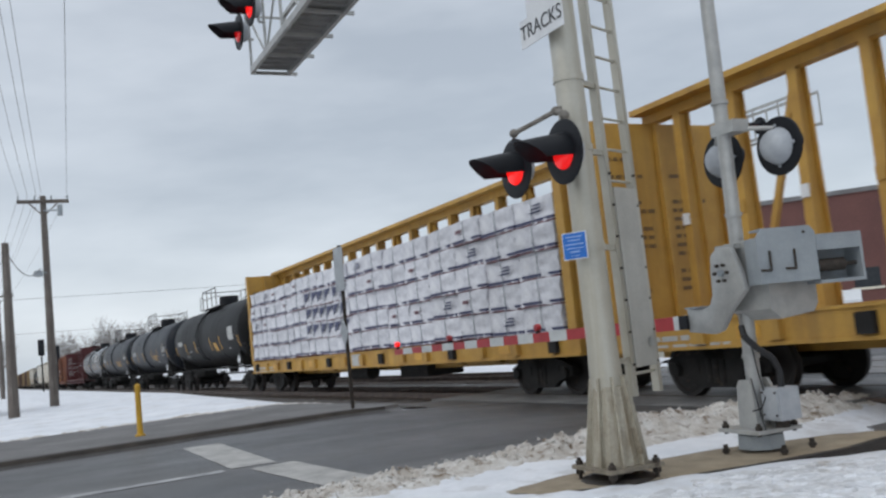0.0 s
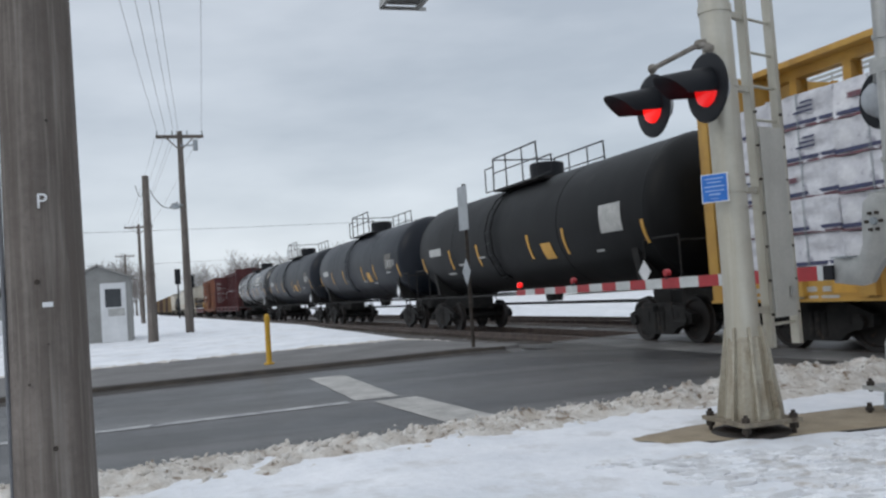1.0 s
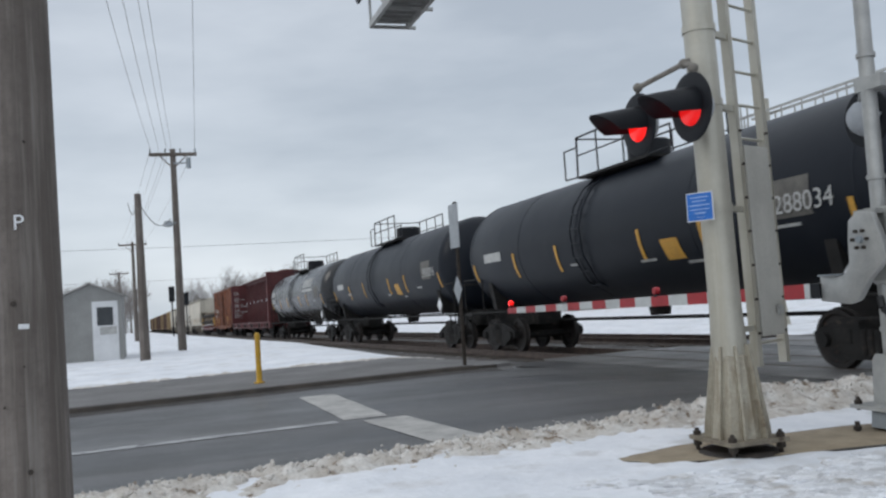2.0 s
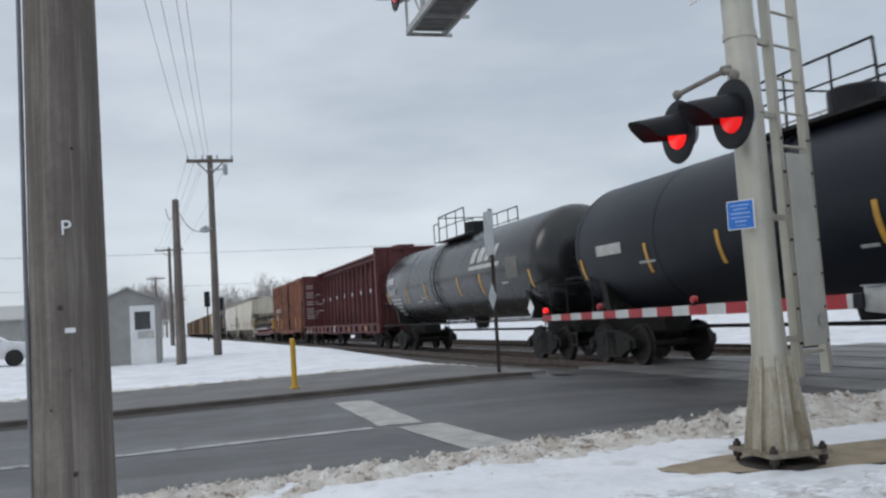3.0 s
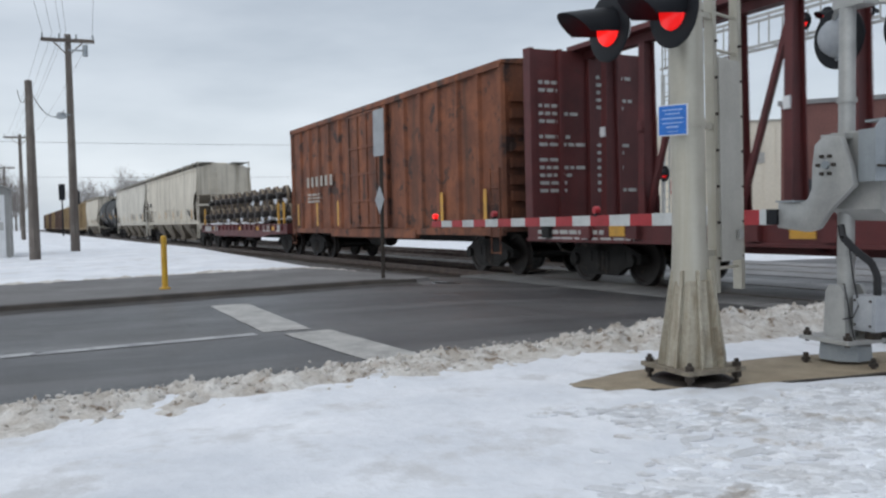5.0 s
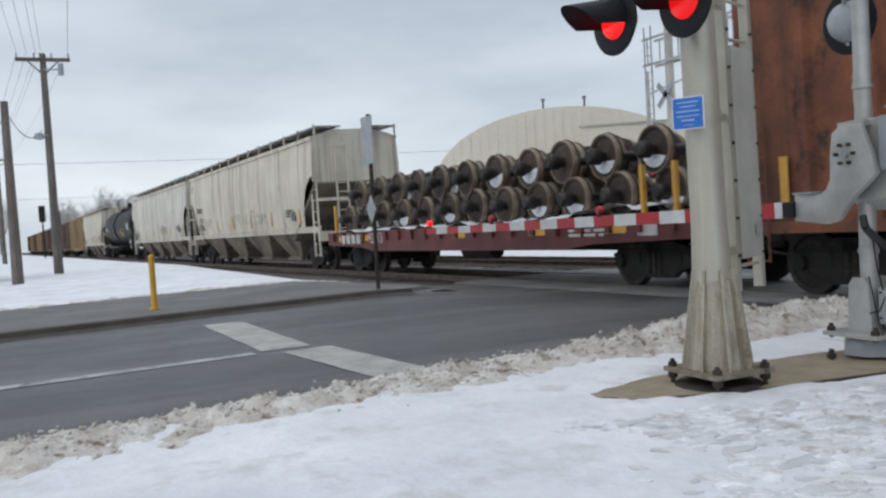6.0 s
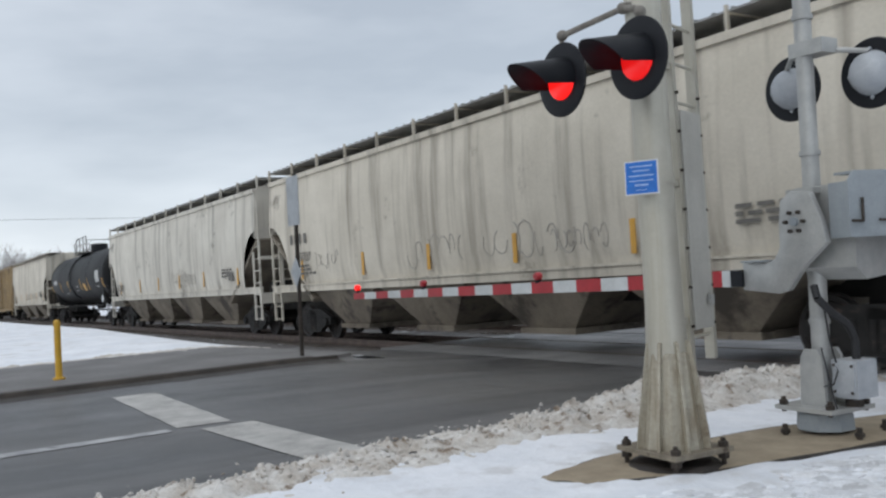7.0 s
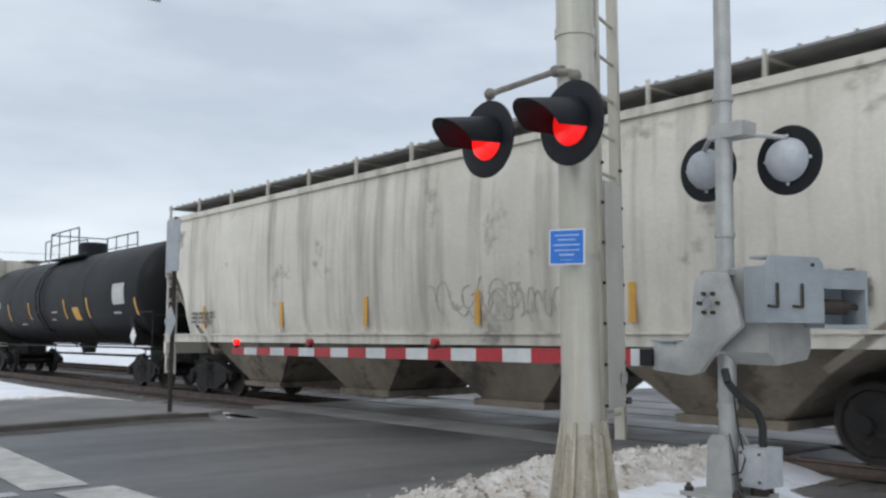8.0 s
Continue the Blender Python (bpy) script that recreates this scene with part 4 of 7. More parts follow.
for dx in (-0.19, 0.06):
    bm = bmesh.new()
    tube(bm, [(dx, -0.036, 1.87), (dx, -0.036, 1.69), (dx - 0.11, -0.05, 1.695)], 0.011)
    bm.transform(turned)
    part("latch_rod", bm, BOLT, cover)
bm = bmesh.new()
rod(bm, (0.18, -0.035, 2.02), (0.18, -0.015, 2.02), 0.014, seg=8)
bm.transform(turned)
part("cover_bolt", bm, BOLT, cover)
for x0, x1, y0, y1, z0, z1 in ((0.31, 0.755, -0.01, 0.01, 1.84, 1.97), (0.31, 0.785, -0.01, 0.24, 1.972, 1.99), (0.31, 0.755, 0.22, 0.24, 1.562, 1.97), (0.31, 0.785, -0.01, 0.24, 1.53, 1.56), (0.757, 0.785, -0.01, 0.24, 1.562, 1.97)):
    bm = bmesh.new()
    box(bm, x0, x1, y0, y1, z0, z1)
    bm.transform(turned)
    part("weight_guard", bm, GREYBOX, gate, "sheet guard round the counterweight rod")
bm = bmesh.new()
rod(bm, (0.32, 0.08, 1.70), (0.76, 0.08, 1.70), 0.022, seg=10)
rod(bm, (0.34, 0.08, 1.70), (0.62, 0.08, 1.70), 0.062, seg=14)
bm.transform(turned)
part("counterweight", bm, BOLT, gate, "dark counterweight spring on its rod")
# hub plate and cranked arm bracket
bm = bmesh.new()
slab(bm, [(-0.16, 1.95), (0.02, 1.97), (0.12, 1.90), (0.145, 1.72), (0.15, 1.52), (0.20, 1.43), (0.27, 1.40), (0.54, 1.41), (0.55, 1.17), (0.20, 1.14), (0.08, 1.17), (-0.08, 1.36), (-0.30, 1.54), (-0.26, 1.72)], 0, -0.035, 0.035)
bmesh.ops.translate(bm, verts=bm.verts, vec=(GX - 0.22, GY, 0))
part("arm_bracket", bm, GALV, gate, "cast bracket that holds the arm", bevel=0.012)
bm = bmesh.new()
box(bm, GX - 0.30, GX - 0.14, GY + 0.30, GY + 0.52, 1.405, 1.42)
part("bracket_lip", bm, GREYBOX, gate)
bm = bmesh.new()
box(bm, GX - 0.20, GX + 0.02, GY - 0.16, GY + 0.10, 1.94, 1.985)
part("pole_clamp", bm, GALV, gate, bevel=0.012)
for k in range(7):
    a = radians(60 * k)
    r = 0.0 if k == 6 else 0.085
    bm = bmesh.new()
    rod(bm, (GX - 0.285, GY - 0.02 + r * math.cos(a), 1.72 + r * math.sin(a)), (GX - 0.25, GY - 0.02 + r * math.cos(a), 1.72 + r * math.sin(a)), 0.036 if k == 6 else 0.016, seg=10)
    part("hub_bolt", bm, BOLT if k < 6 else GREYBOX, gate)
bm = bmesh.new()
box(bm, GX - 0.28, GX - 0.16, GY + 0.53, GY + 0.66, 1.20, 1.34)
part("arm_clamp", bm, BLACK, gate, bevel=0.01)
# conduit
bm = bmesh.new()
tube(bm, [(GX - 0.15, GY - 0.08, 1.2), (GX - 0.17, GY - 0.12, 1.10), (GX - 0.08, GY - 0.18, 0.98), (GX + 0.03, GY - 0.24, 0.88), (GX + 0.08, GY - 0.26, 0.76), (GX + 0.08, GY - 0.26, 0.58)], 0.032)
part("conduit", bm, CONDUIT, gate, "black flexible conduit")
bm = bmesh.new()
tube(bm, [(GX - 0.10, GY - 0.12, 1.05), (GX - 0.06, GY - 0.13, 0.75), (GX - 0.07, GY - 0.2, 0.52), (GX - 0.16, GY - 0.22, 0.42), (GX - 0.25, GY - 0.2, 0.41)], 0.007)
tube(bm, [(GX - 0.13, GY - 0.10, 0.70), (GX - 0.14, GY - 0.2, 0.30), (GX - 0.15, GY - 0.24, 0.20)], 0.006)
part("cable", bm, CONDUIT, gate)
# arm in alternate bands, red at the tip
ARM0, ARM1 = Vector((GX - 0.22, GY + 0.6, 1.27)), Vector((6.42, 15.30, 1.085))
arm_len = (ARM1 - ARM0).length
nb = int(arm_len / 0.4064) + 1
for k in range(nb):
    a, b = max(0, 1 - k * 0.4064 / arm_len), max(0, 1 - (k + 1) * 0.4064 / arm_len)
    hgt = 0.10 + 0.045 * (1 - (a + b) / 2)
    bm = bmesh.new()
    bar(bm, ARM0.lerp(ARM1, b), ARM0.lerp(ARM1, a), 0.035, hgt)
    part("arm_band", bm, STRIPE_RED if k % 2 == 0 else STRIPE_WHITE, gate, "red reflective band" if k % 2 == 0 else "white reflective band")
for f in (0.985, 0.71, 0.37):
    p = ARM0.lerp(ARM1, f)
    bm = bmesh.new()
    lathe(bm, [(0.0, -0.04), (0.045, -0.035), (0.05, 0.0), (0.045, 0.035), (0.0, 0.04)], 14, Matrix.Translation(p + Vector((0, 0, 0.13))) @ pose(0, 0, 0, 0, 90, 0))
    part("arm_lamp", bm, RED_ON if f > 0.9 else STRIPE_RED, gate, "small red arm lamp")
    bm = bmesh.new()
    box(bm, p.x - 0.02, p.x + 0.02, p.y - 0.03, p.y + 0.03, p.z + 0.05, p.z + 0.10)
    part("lamp_foot", bm, BLACK, gate)
bm = bmesh.new()
tube(bm, [(GX + 0.24, GY - 0.42, 3.05), (GX + 0.1, GY - 0.15, 3.11), (GX, GY, 3.13), (GX + 0.1, GY + 0.2, 3.12), (GX + 0.24, GY + 0.37, 3.05)], 0.022)
box(bm, GX - 0.07, GX + 0.13, GY - 0.22, GY + 0.10, 3.07, 3.19)
tube(bm, [(GX + 0.24, GY - 0.40, 2.92), (GX + 0.24, GY - 0.40, 3.06)], 0.02)
tube(bm, [(GX + 0.24, GY + 0.37, 2.92), (GX + 0.24, GY + 0.37, 3.06)], 0.02)
part("crossarm", bm, GALV, gate)
hooded_lamp(gate, (GX + 0.29, GY - 0.40, 2.88), 1, RED_DIM, 0.2)
hooded_lamp(gate, (GX + 0.29, GY + 0.37, 2.90), 1, RED_DIM, 0.2)
for z in (2.28, 0.9, 3.4):
    bm = bmesh.new()
    lathe(bm, [(0.066, z - 0.02), (0.084, z - 0.02), (0.084, z + 0.02), (0.066, z + 0.02)], 16, Matrix.Translation((GX, GY, 0)))
    part("clamp_band", bm, GALV, gate)

# island sign and marker post
post = thing("sign_post", pose(5.92, 16.47, 0.10), "thin steel post on the island with sign plates seen edge-on", "sign")
bm = bmesh.new()
box(bm, -0.03, 0.03, -0.02, 0.02, -0.05, 3.1)
box(bm, -0.012, 0.012, -0.045, 0.045, -0.05, 3.1)
part("post", bm, BOLT, post, "dark steel channel post")
bm = bmesh.new()
box(bm, -0.045, -0.035, -0.27, 0.27, 2.22, 3.06)
part("upper_plate", bm, SIGN_BACK, post, "pale rectangular sign plate", bevel=0.003)
bm = bmesh.new()
slab(bm, [(0, 1.16), (0.24, 1.42), (0, 1.68), (-0.24, 1.42)], 0, -0.045, -0.036)
part("diamond_plate", bm, SIGN_BACK, post, "small pale diamond plate")
marker = thing("marker_post", pose(2.09, 16.58, 0.1), "slim yellow marker post on the island", "post")
bm = bmesh.new()
lathe(bm, [(0.055, -0.05), (0.05, 0.0), (0.048, 0.86), (0.03, 0.885), (0, 0.89)], 16)
part("tube", bm, YELLOW, marker)
bm = bmesh.new()
lathe(bm, [(0.09, -0.02), (0.09, 0.02), (0.05, 0.03)], 16)
part("foot", bm, YELLOW, marker)

# near wooden pole
npole = thing("utility_pole", pose(-0.25, 5.45, 0), "weathered grey wooden utility pole standing in the snow", "utility pole", "utility poles")
bm = bmesh.new()
prof = [(0.215, -0.3), (0.208, 0.4), (0.20, 1.0), (0.192, 2.0), (0.182, 3.5), (0.165, 6.0), (0.14, 9.2), (0, 9.22)]
lathe(bm, prof, 40)
for v in bm.verts:
    a = math.atan2(v.co.y, v.co.x)
    k = 1 + 0.012 * noise.noise(Vector((math.cos(a) * 6, math.sin(a) * 6, v.co.z * 0.3)))
    v.co.x *= k
    v.co.y *= k
part("pole", bm, POLEWOOD, npole)
for (x, y, z, r) in ((-0.02, -0.195, 1.57, 0.014), (0.03, -0.20, 0.72, 0.013), (0.06, -0.19, 2.4, 0.006), (-0.08, -0.18, 1.05, 0.006), (0.02, -0.196, 1.25, 0.005)):
    bm = bmesh.new()
    rod(bm, (x, y - 0.012, z), (x, y + 0.02, z), r, seg=10)
    part("bolt_head", bm, BOLT, npole)
bm = bmesh.new()
box(bm, -0.0, 0.05, -0.20, -0.19, 1.44, 1.465)
part("tag", bm, WHITE_SIGN, npole, "small pale metal tag")
lettering("lettering", "P", 0.11, Matrix.Translation((0.02, -0.2, 1.98)) @ pose(0, 0, 0, 90, 0, -4), WHITE_SIGN, npole, "pale letter plate")
bm = bmesh.new()
tube(bm, [(-0.2, -0.06, -0.2), (-0.2, -0.06, 1.8), (-0.19, -0.06, 6.0)], 0.012)
part("ground_wire", bm, WIRE, npole)
bm = bmesh.new()
box(bm, -1.2, 1.2, -0.22, -0.1, 8.55, 8.67)
part("cross_timber", bm, TIMBER, npole)


def far_pole(x, y, h, arm, label, extra=False):
    z0 = base_z(x, y)
    p = thing("utility_pole", pose(x, y, z0 - 0.1), label, "utility pole", "utility poles")
    bm = bmesh.new()
    lathe(bm, [(0.16, 0), (0.15, 1.0), (0.10, h), (0, h + 0.02)], 14)
    part("pole", bm, POLEWOOD, p)
    if arm:
        bm = bmesh.new()
        box(bm, -arm, arm, -0.16, -0.06, h - 0.28, h - 0.16)
        bar(bm, (-arm * 0.55, -0.11, h - 0.28), (0, -0.08, h - 0.75), 0.03, 0.04)
        bar(bm, (arm * 0.55, -0.11, h - 0.28), (0, -0.08, h - 0.75), 0.03, 0.04)
        part("cross_timber", bm, TIMBER, p)
        for k in range(4):
            bm = bmesh.new()
            rod(bm, (-arm * 0.95 + k * arm * 0.633, -0.11, h - 0.16), (-arm * 0.95 + k * arm * 0.633, -0.11, h), 0.03, seg=8)
            part("insulator", bm, GREYBOX, p)
    if extra:
        bm = bmesh.new()
        rod(bm, (0.55, -0.1, h - 0.75), (0.55, -0.1, h - 0.35), 0.09, seg=12)
        bar(bm, (0, -0.1, h - 0.55), (0.55, -0.1, h - 0.55), 0.05, 0.05)
        part("fuse_box", bm, GREYBOX, p)
        bm = bmesh.new()
        lathe(bm, [(0.0, 0.2), (0.12, 0.18), (0.2, 0.0), (0.0, -0.06)], 14, Matrix.Translation((-0.3, -0.1, h - 2.9)))
        bar(bm, (0, -0.1, h - 2.8), (-0.3, -0.1, h - 2.75), 0.04, 0.04)
        part("yard_lamp", bm, GREYBOX, p, "grey yard lamp on a short arm")
    return p


far_pole(1.25, 35.27, 7.65, 0.86, "tall wooden utility pole with a crossarm in the snowy field", True)
far_pole(0.0, 29.8, 5.3, 0, "short wooden pole with a loop of cable at its top")
far_pole(-1.1, 70.0, 7.4, 1.0, "distant wooden utility pole with a crossarm")
far_pole(-3.4, 105.0, 7.4, 1.0, "distant wooden utility pole with a crossarm")
far_pole(-6.6, 150.0, 7.4, 1.0, "distant wooden utility pole with a crossarm")
far_pole(19.5, 190.0, 9.0, 1.0, "distant wooden utility pole with a crossarm")


def wire(name, a, b, sag, r, label):
    cu = bpy.data.curves.new(name, "CURVE")
    cu.dimensions, cu.bevel_depth, cu.bevel_resolution = "3D", r, 1
    sp = cu.splines.new("POLY")
    sp.points.add(20)
    for k in range(21):
        f = k / 20
        p = Vector(a).lerp(Vector(b), f)
        sp.points[k].co = (p.x, p.y, p.z - sag * 4 * f * (1 - f), 1)
    cu.materials.append(WIRE)
    return tagged(new(name, cu), label, "wire", "overhead wires")


for dx, dz in ((-0.8, 0.0), (-0.5, 0.0), (-0.22, 0.02), (-0.05, 0.1), (0.8, 0.0)):
    wire("overhead_wire", (-0.02 + dx * 1.1, 5.3, 8.72 + dz), (1.25 + dx, 35.2, 7.55 + dz), 0.35, 0.006, "thin overhead wire strung between wooden poles")
    wire("overhead_wire", (1.25 + dx, 35.2, 7.55 + dz), (-1.1 + dx, 70, 6.6 + dz), 0.3, 0.006, "thin overhead wire strung between wooden poles")
wire("cable_loop", (0.0, 29.8, 5.0), (1.05, 35.2, 4.9), 0.5, 0.015, "slack black cable between two poles")
wire("cable_loop", (-0.3, 29.8, 4.9), (0.0, 29.75, 5.2), 0.5, 0.012, "loop of black cable at a pole top")
wire("overhead_wire", (-60, 95, 9.0), (90, 95, 9.0), 1.2, 0.02, "thin distant overhead wire")
wire("overhead_wire", (-60, 120, 6.5), (90, 120, 6.0), 1.0, 0.02, "thin distant overhead wire")

# dead grass tuft by the near pole
bm = bmesh.new()
for k in range(160):
    a, r = random.uniform(0, 6.28), random.uniform(0, 0.3)
    x, y = 0.0 + r * math.cos(a) - 0.2, 5.0 + r * math.sin(a)
    z = ground_z(x, y)
    bar(bm, (x, y, z), (x + random.uniform(-0.1, 0.1), y + random.uniform(-0.1, 0.1), z + random.uniform(0.02, 0.10)), 0.006, 0.003)
tagged(new("dead_grass", finish(bm, "dead_grass", DRYGRASS)), "tuft of dead brown grass at the foot of the pole", "grass", kind="stuff")


# ---------------------------------------------------------------- hut and far surroundings
hut = thing("equipment_hut", pose(-1.68, 33.0, -0.12), "small grey metal equipment hut with a gable roof in the snow", "hut")
bm = bmesh.new()
slab(bm, [(-0.98, 0), (0.98, 0), (0.98, 2.2), (0, 2.62), (-0.98, 2.2)], 1, -1.0, 1.6)
part("wall", bm, HUTWALL, hut)
for sx in (-1, 1):
    bm = bmesh.new()
    bar(bm, (sx * 0.54, -1.15, 2.43), (sx * 0.54, 1.75, 2.43), 1.24, 0.05, (sx * 0.39, 0, 0.92))
    part("roof", bm, HUTWALL, hut)
bm = bmesh.new()
box(bm, 0.05, 0.85, -1.03, -0.99, 0.1, 2.05)
door = part("door", bm, WHITE_SIGN, hut, "pale door")
bm = bmesh.new()
box(bm, 0.2, 0.7, -1.04, -1.028, 1.25, 1.85)
part("door_window", bm, DARKGLASS, door)
bm = bmesh.new()
box(bm, 0.28, 0.8, -1.045, -1.03, 0.95, 1.2)
part("notice", bm, DECAL, door)
for k in range(9):
    bm = bmesh.new()
    box(bm, -0.97 + 0.11 * k, -0.95 + 0.11 * k, -1.012, -0.998, 0, 2.2)
    part("siding_rib", bm, HUTWALL, hut)

# far side signal bridge
fsig = thing("far_signal_bridge", None, "galvanised signal mast and walkway beyond the tracks with red lamps", "crossing signal")
FX, FY, FZ = 23.0, 29.0, base_z(23, 29)
bm = bmesh.new()
lathe(bm, [(0.3, FZ), (0.17, FZ + 0.9), (0.16, 8.1), (0, 8.1)], 18, Matrix.Translation((FX, FY, 0)))
part("pole", bm, MASTPAINT, fsig)
for z in (6.55, 7.55):
    for x in (FX - 0.3, FX + 0.3):
        bm = bmesh.new()
        bar(bm, (x, FY + 1.2, z), (x, FY - 9.0, z + 0.1), 0.07, 0.09)
        part("chord", bm, GALV, fsig)
for k in range(10):
    y = FY - 9.0 + 1.1 * k
    bm = bmesh.new()
    for x in (FX - 0.3, FX + 0.3):
        bar(bm, (x, y, 6.6), (x, y, 7.6), 0.04, 0.04, (0, 1, 0))
    bar(bm, (FX - 0.3, y, 6.6), (FX + 0.3, y, 6.6), 0.04, 0.05)
    part("frame", bm, GALV, fsig)
bm = bmesh.new()
for dy in (-0.2, 0.2):
    box(bm, FX - 0.45, FX - 0.40, FY + 0.7 + dy, FY + 0.74 + dy, 0.5, 8.0)
for k in range(22):
    rod(bm, (FX - 0.42, FY + 0.5, 0.8 + 0.32 * k), (FX - 0.42, FY + 0.92, 0.8 + 0.32 * k), 0.018, seg=6)
part("ladder", bm, GALV, fsig)
for k, (dy, lens) in enumerate(((-6.3, RED_ON), (-7.2, RED_DIM))):
    hooded_lamp(fsig, (FX - 0.45, FY + dy, 7.0), -1, lens)
hooded_lamp(fsig, (FX + 0.2, FY - 8.1, 7.0), 1, RED_DIM)
bm = bmesh.new()
for a in (-45, 45):
    bar(bm, Vector((FX - 0.25, FY, 5.3)) + Vector((0, math.sin(radians(a)), math.cos(radians(a)))) * 0.62, Vector((FX - 0.25, FY, 5.3)) - Vector((0, math.sin(radians(a)), math.cos(radians(a)))) * 0.62, 0.02, 0.22, (0, math.cos(radians(a)), -math.sin(radians(a))))
part("crossbuck", bm, SIGN_BACK, fsig, "crossbuck boards")
fgate = thing("far_signal_post", pose(20.5, 27.2, base_z(20.5, 27.2)), "signal post with dark lamps beyond the tracks", "crossing signal")
bm = bmesh.new()
lathe(bm, [(0.08, 0), (0.07, 6.4), (0, 6.4)], 12)
bar(bm, (0, -0.05, 5.6), (0, -2.2, 5.9), 0.05, 0.05)
part("pole", bm, GALV, fgate)
for dy in (-0.4, 0.4):
    hooded_lamp(fgate, (-0.25, dy, 2.9), -1, RED_DIM)

# arched store hall
hall = thing("arched_hall", pose(53.2, 83.4, base_z(53.2, 83.4), 0, 0, -32), "large beige metal hall with an arched roof", "building")
bm = bmesh.new()
arch = [(-14, 0), (14, 0)] + [(14 * math.cos(radians(a)), 5.2 + 7.4 * math.sin(radians(a))) for a in range(0, 181, 8)]
slab(bm, arch, 1, 0, 40)
part("wall", bm, BEIGE, hall, smooth=30)
for k in range(27):
    x = -13 + k
    bm = bmesh.new()
    box(bm, x - 0.05, x + 0.05, -0.06, 0.0, 0.1, 5.2 + 7.4 * math.sqrt(max(0, 1 - (x / 14) ** 2)) - 0.1)
    part("siding_rib", bm, BEIGE, hall)
for x in (-2, 2.5):
    bm = bmesh.new()
    lathe(bm, [(0.12, 12.0), (0.12, 13.6), (0.22, 13.6), (0.22, 13.9), (0, 13.9)], 10, Matrix.Translation((x, 3, 0)))
    part("roof_vent", bm, ROOFING, hall)
shop = thing("roadside_store", pose(46, 62, base_z(46, 62), 0, 0, -36), "low cream store with red lettered panels and an awning", "building")
bm = bmesh.new()
box(bm, -16, 6, 0, 12, 0, 4.4)
part("wall", bm, CREAMWALL, shop)
bm = bmesh.new()
box(bm, -16.3, 6.3, -0.3, 12.3, 4.4, 4.55)
part("roof", bm, GALV, shop)
bm = bmesh.new()
slab(bm, [(-0.02, 4.38), (-1.2, 4.1), (-1.2, 4.0), (-0.02, 4.2)], 0, -10, 0)
part("awning", bm, GALV, shop, "pale grey awning")
for x, w in ((-14.5, 2.6), (-9.5, 4.0), (-3.2, 3.4), (2.6, 2.4)):
    bm = bmesh.new()
    box(bm, x - w / 2, x + w / 2, -0.08, -0.01, 1.2, 4.0)
    pane = part("panel", bm, CREAMWALL, shop, "cream panel with red lettering")
    for k in range(int(w / 0.5)):
        bm = bmesh.new()
        x0 = x - w / 2 + 0.25 + 0.5 * k
        box(bm, x0, x0 + 0.36, -0.11, -0.085, 2.5 + 0.12 * (k % 3), 3.6)
        part("letter_bar", bm, REDLETTER, pane)
for x in (-12.2, -6.2, 0.2):
    bm = bmesh.new()
    box(bm, x - 0.6, x + 0.6, -0.05, -0.01, 0.2, 2.4)
    part("window", bm, DARKGLASS, shop)
flat_hall = thing("flat_roof_hall", pose(58.6, 71.9, base_z(58.6, 71.9), 0, 0, -39), "wide beige hall with a flat roof", "building")
bm = bmesh.new()
box(bm, -9, 9, 0, 24, 0, 9.6)
part("wall", bm, BEIGE, flat_hall)
bm = bmesh.new()
box(bm, -9.2, 9.2, -0.2, 24.2, 9.6, 9.72)
part("roof", bm, GALV, flat_hall)
for k in range(17):
    bm = bmesh.new()
    box(bm, -8.6 + k * 1.08 - 0.05, -8.6 + k * 1.08 + 0.05, -0.07, 0, 0, 9.6)
    part("siding_rib", bm, BEIGE, flat_hall)
for x in (-6, 6):
    bm = bmesh.new()
    box(bm, x - 0.6, x + 0.6, -0.12, -0.0, 5.6, 6.6)
    part("vent_louvre", bm, GALV, flat_hall)
brick_b = thing("brick_building", pose(53.7, 39.5, base_z(53.7, 39.5), 0, 0, -54), "low dark red brick building with small windows", "building")
bm = bmesh.new()
box(bm, -11.3, 26, 0, 18, 0, 8.0)
part("wall", bm, BRICK, brick_b)
bm = bmesh.new()
box(bm, -11.5, 26.2, -0.15, 18.2, 8.0, 8.3)
box(bm, 2, 6, 3, 7, 8.2, 9.6)
part("roof", bm, ROOFING, brick_b)
for k in range(12):
    bm = bmesh.new()
    box(bm, -10.5 + 3 * k, -8.9 + 3 * k, -0.03, 0.05, 1.6, 2.9)
    win = part("window", bm, DARKGLASS, brick_b)
    bm = bmesh.new()
    box(bm, -10.7 + 3 * k, -8.7 + 3 * k, -0.12, 0.0, 1.45, 1.6)
    part("sill", bm, CREAMWALL, win)
lotsign = thing("roadside_sign", pose(31.5, 21.5, base_z(31.5, 21.5)), "small white traffic sign on a post", "sign")
bm = bmesh.new()
rod(bm, (0, 0, 0), (0, 0, 2.8), 0.03, seg=8)
part("post", bm, GALV, lotsign)
bm = bmesh.new()
box(bm, -0.04, -0.03, -0.3, 0.3, 1.9, 2.75)
part("plate", bm, WHITE_SIGN, lotsign)
for z in (2.55, 2.35, 2.15):
    bm = bmesh.new()
    box(bm, -0.045, -0.041, -0.2, 0.2, z - 0.05, z + 0.05)
    part("print_bar", bm, SIGN_BLACK, lotsign)


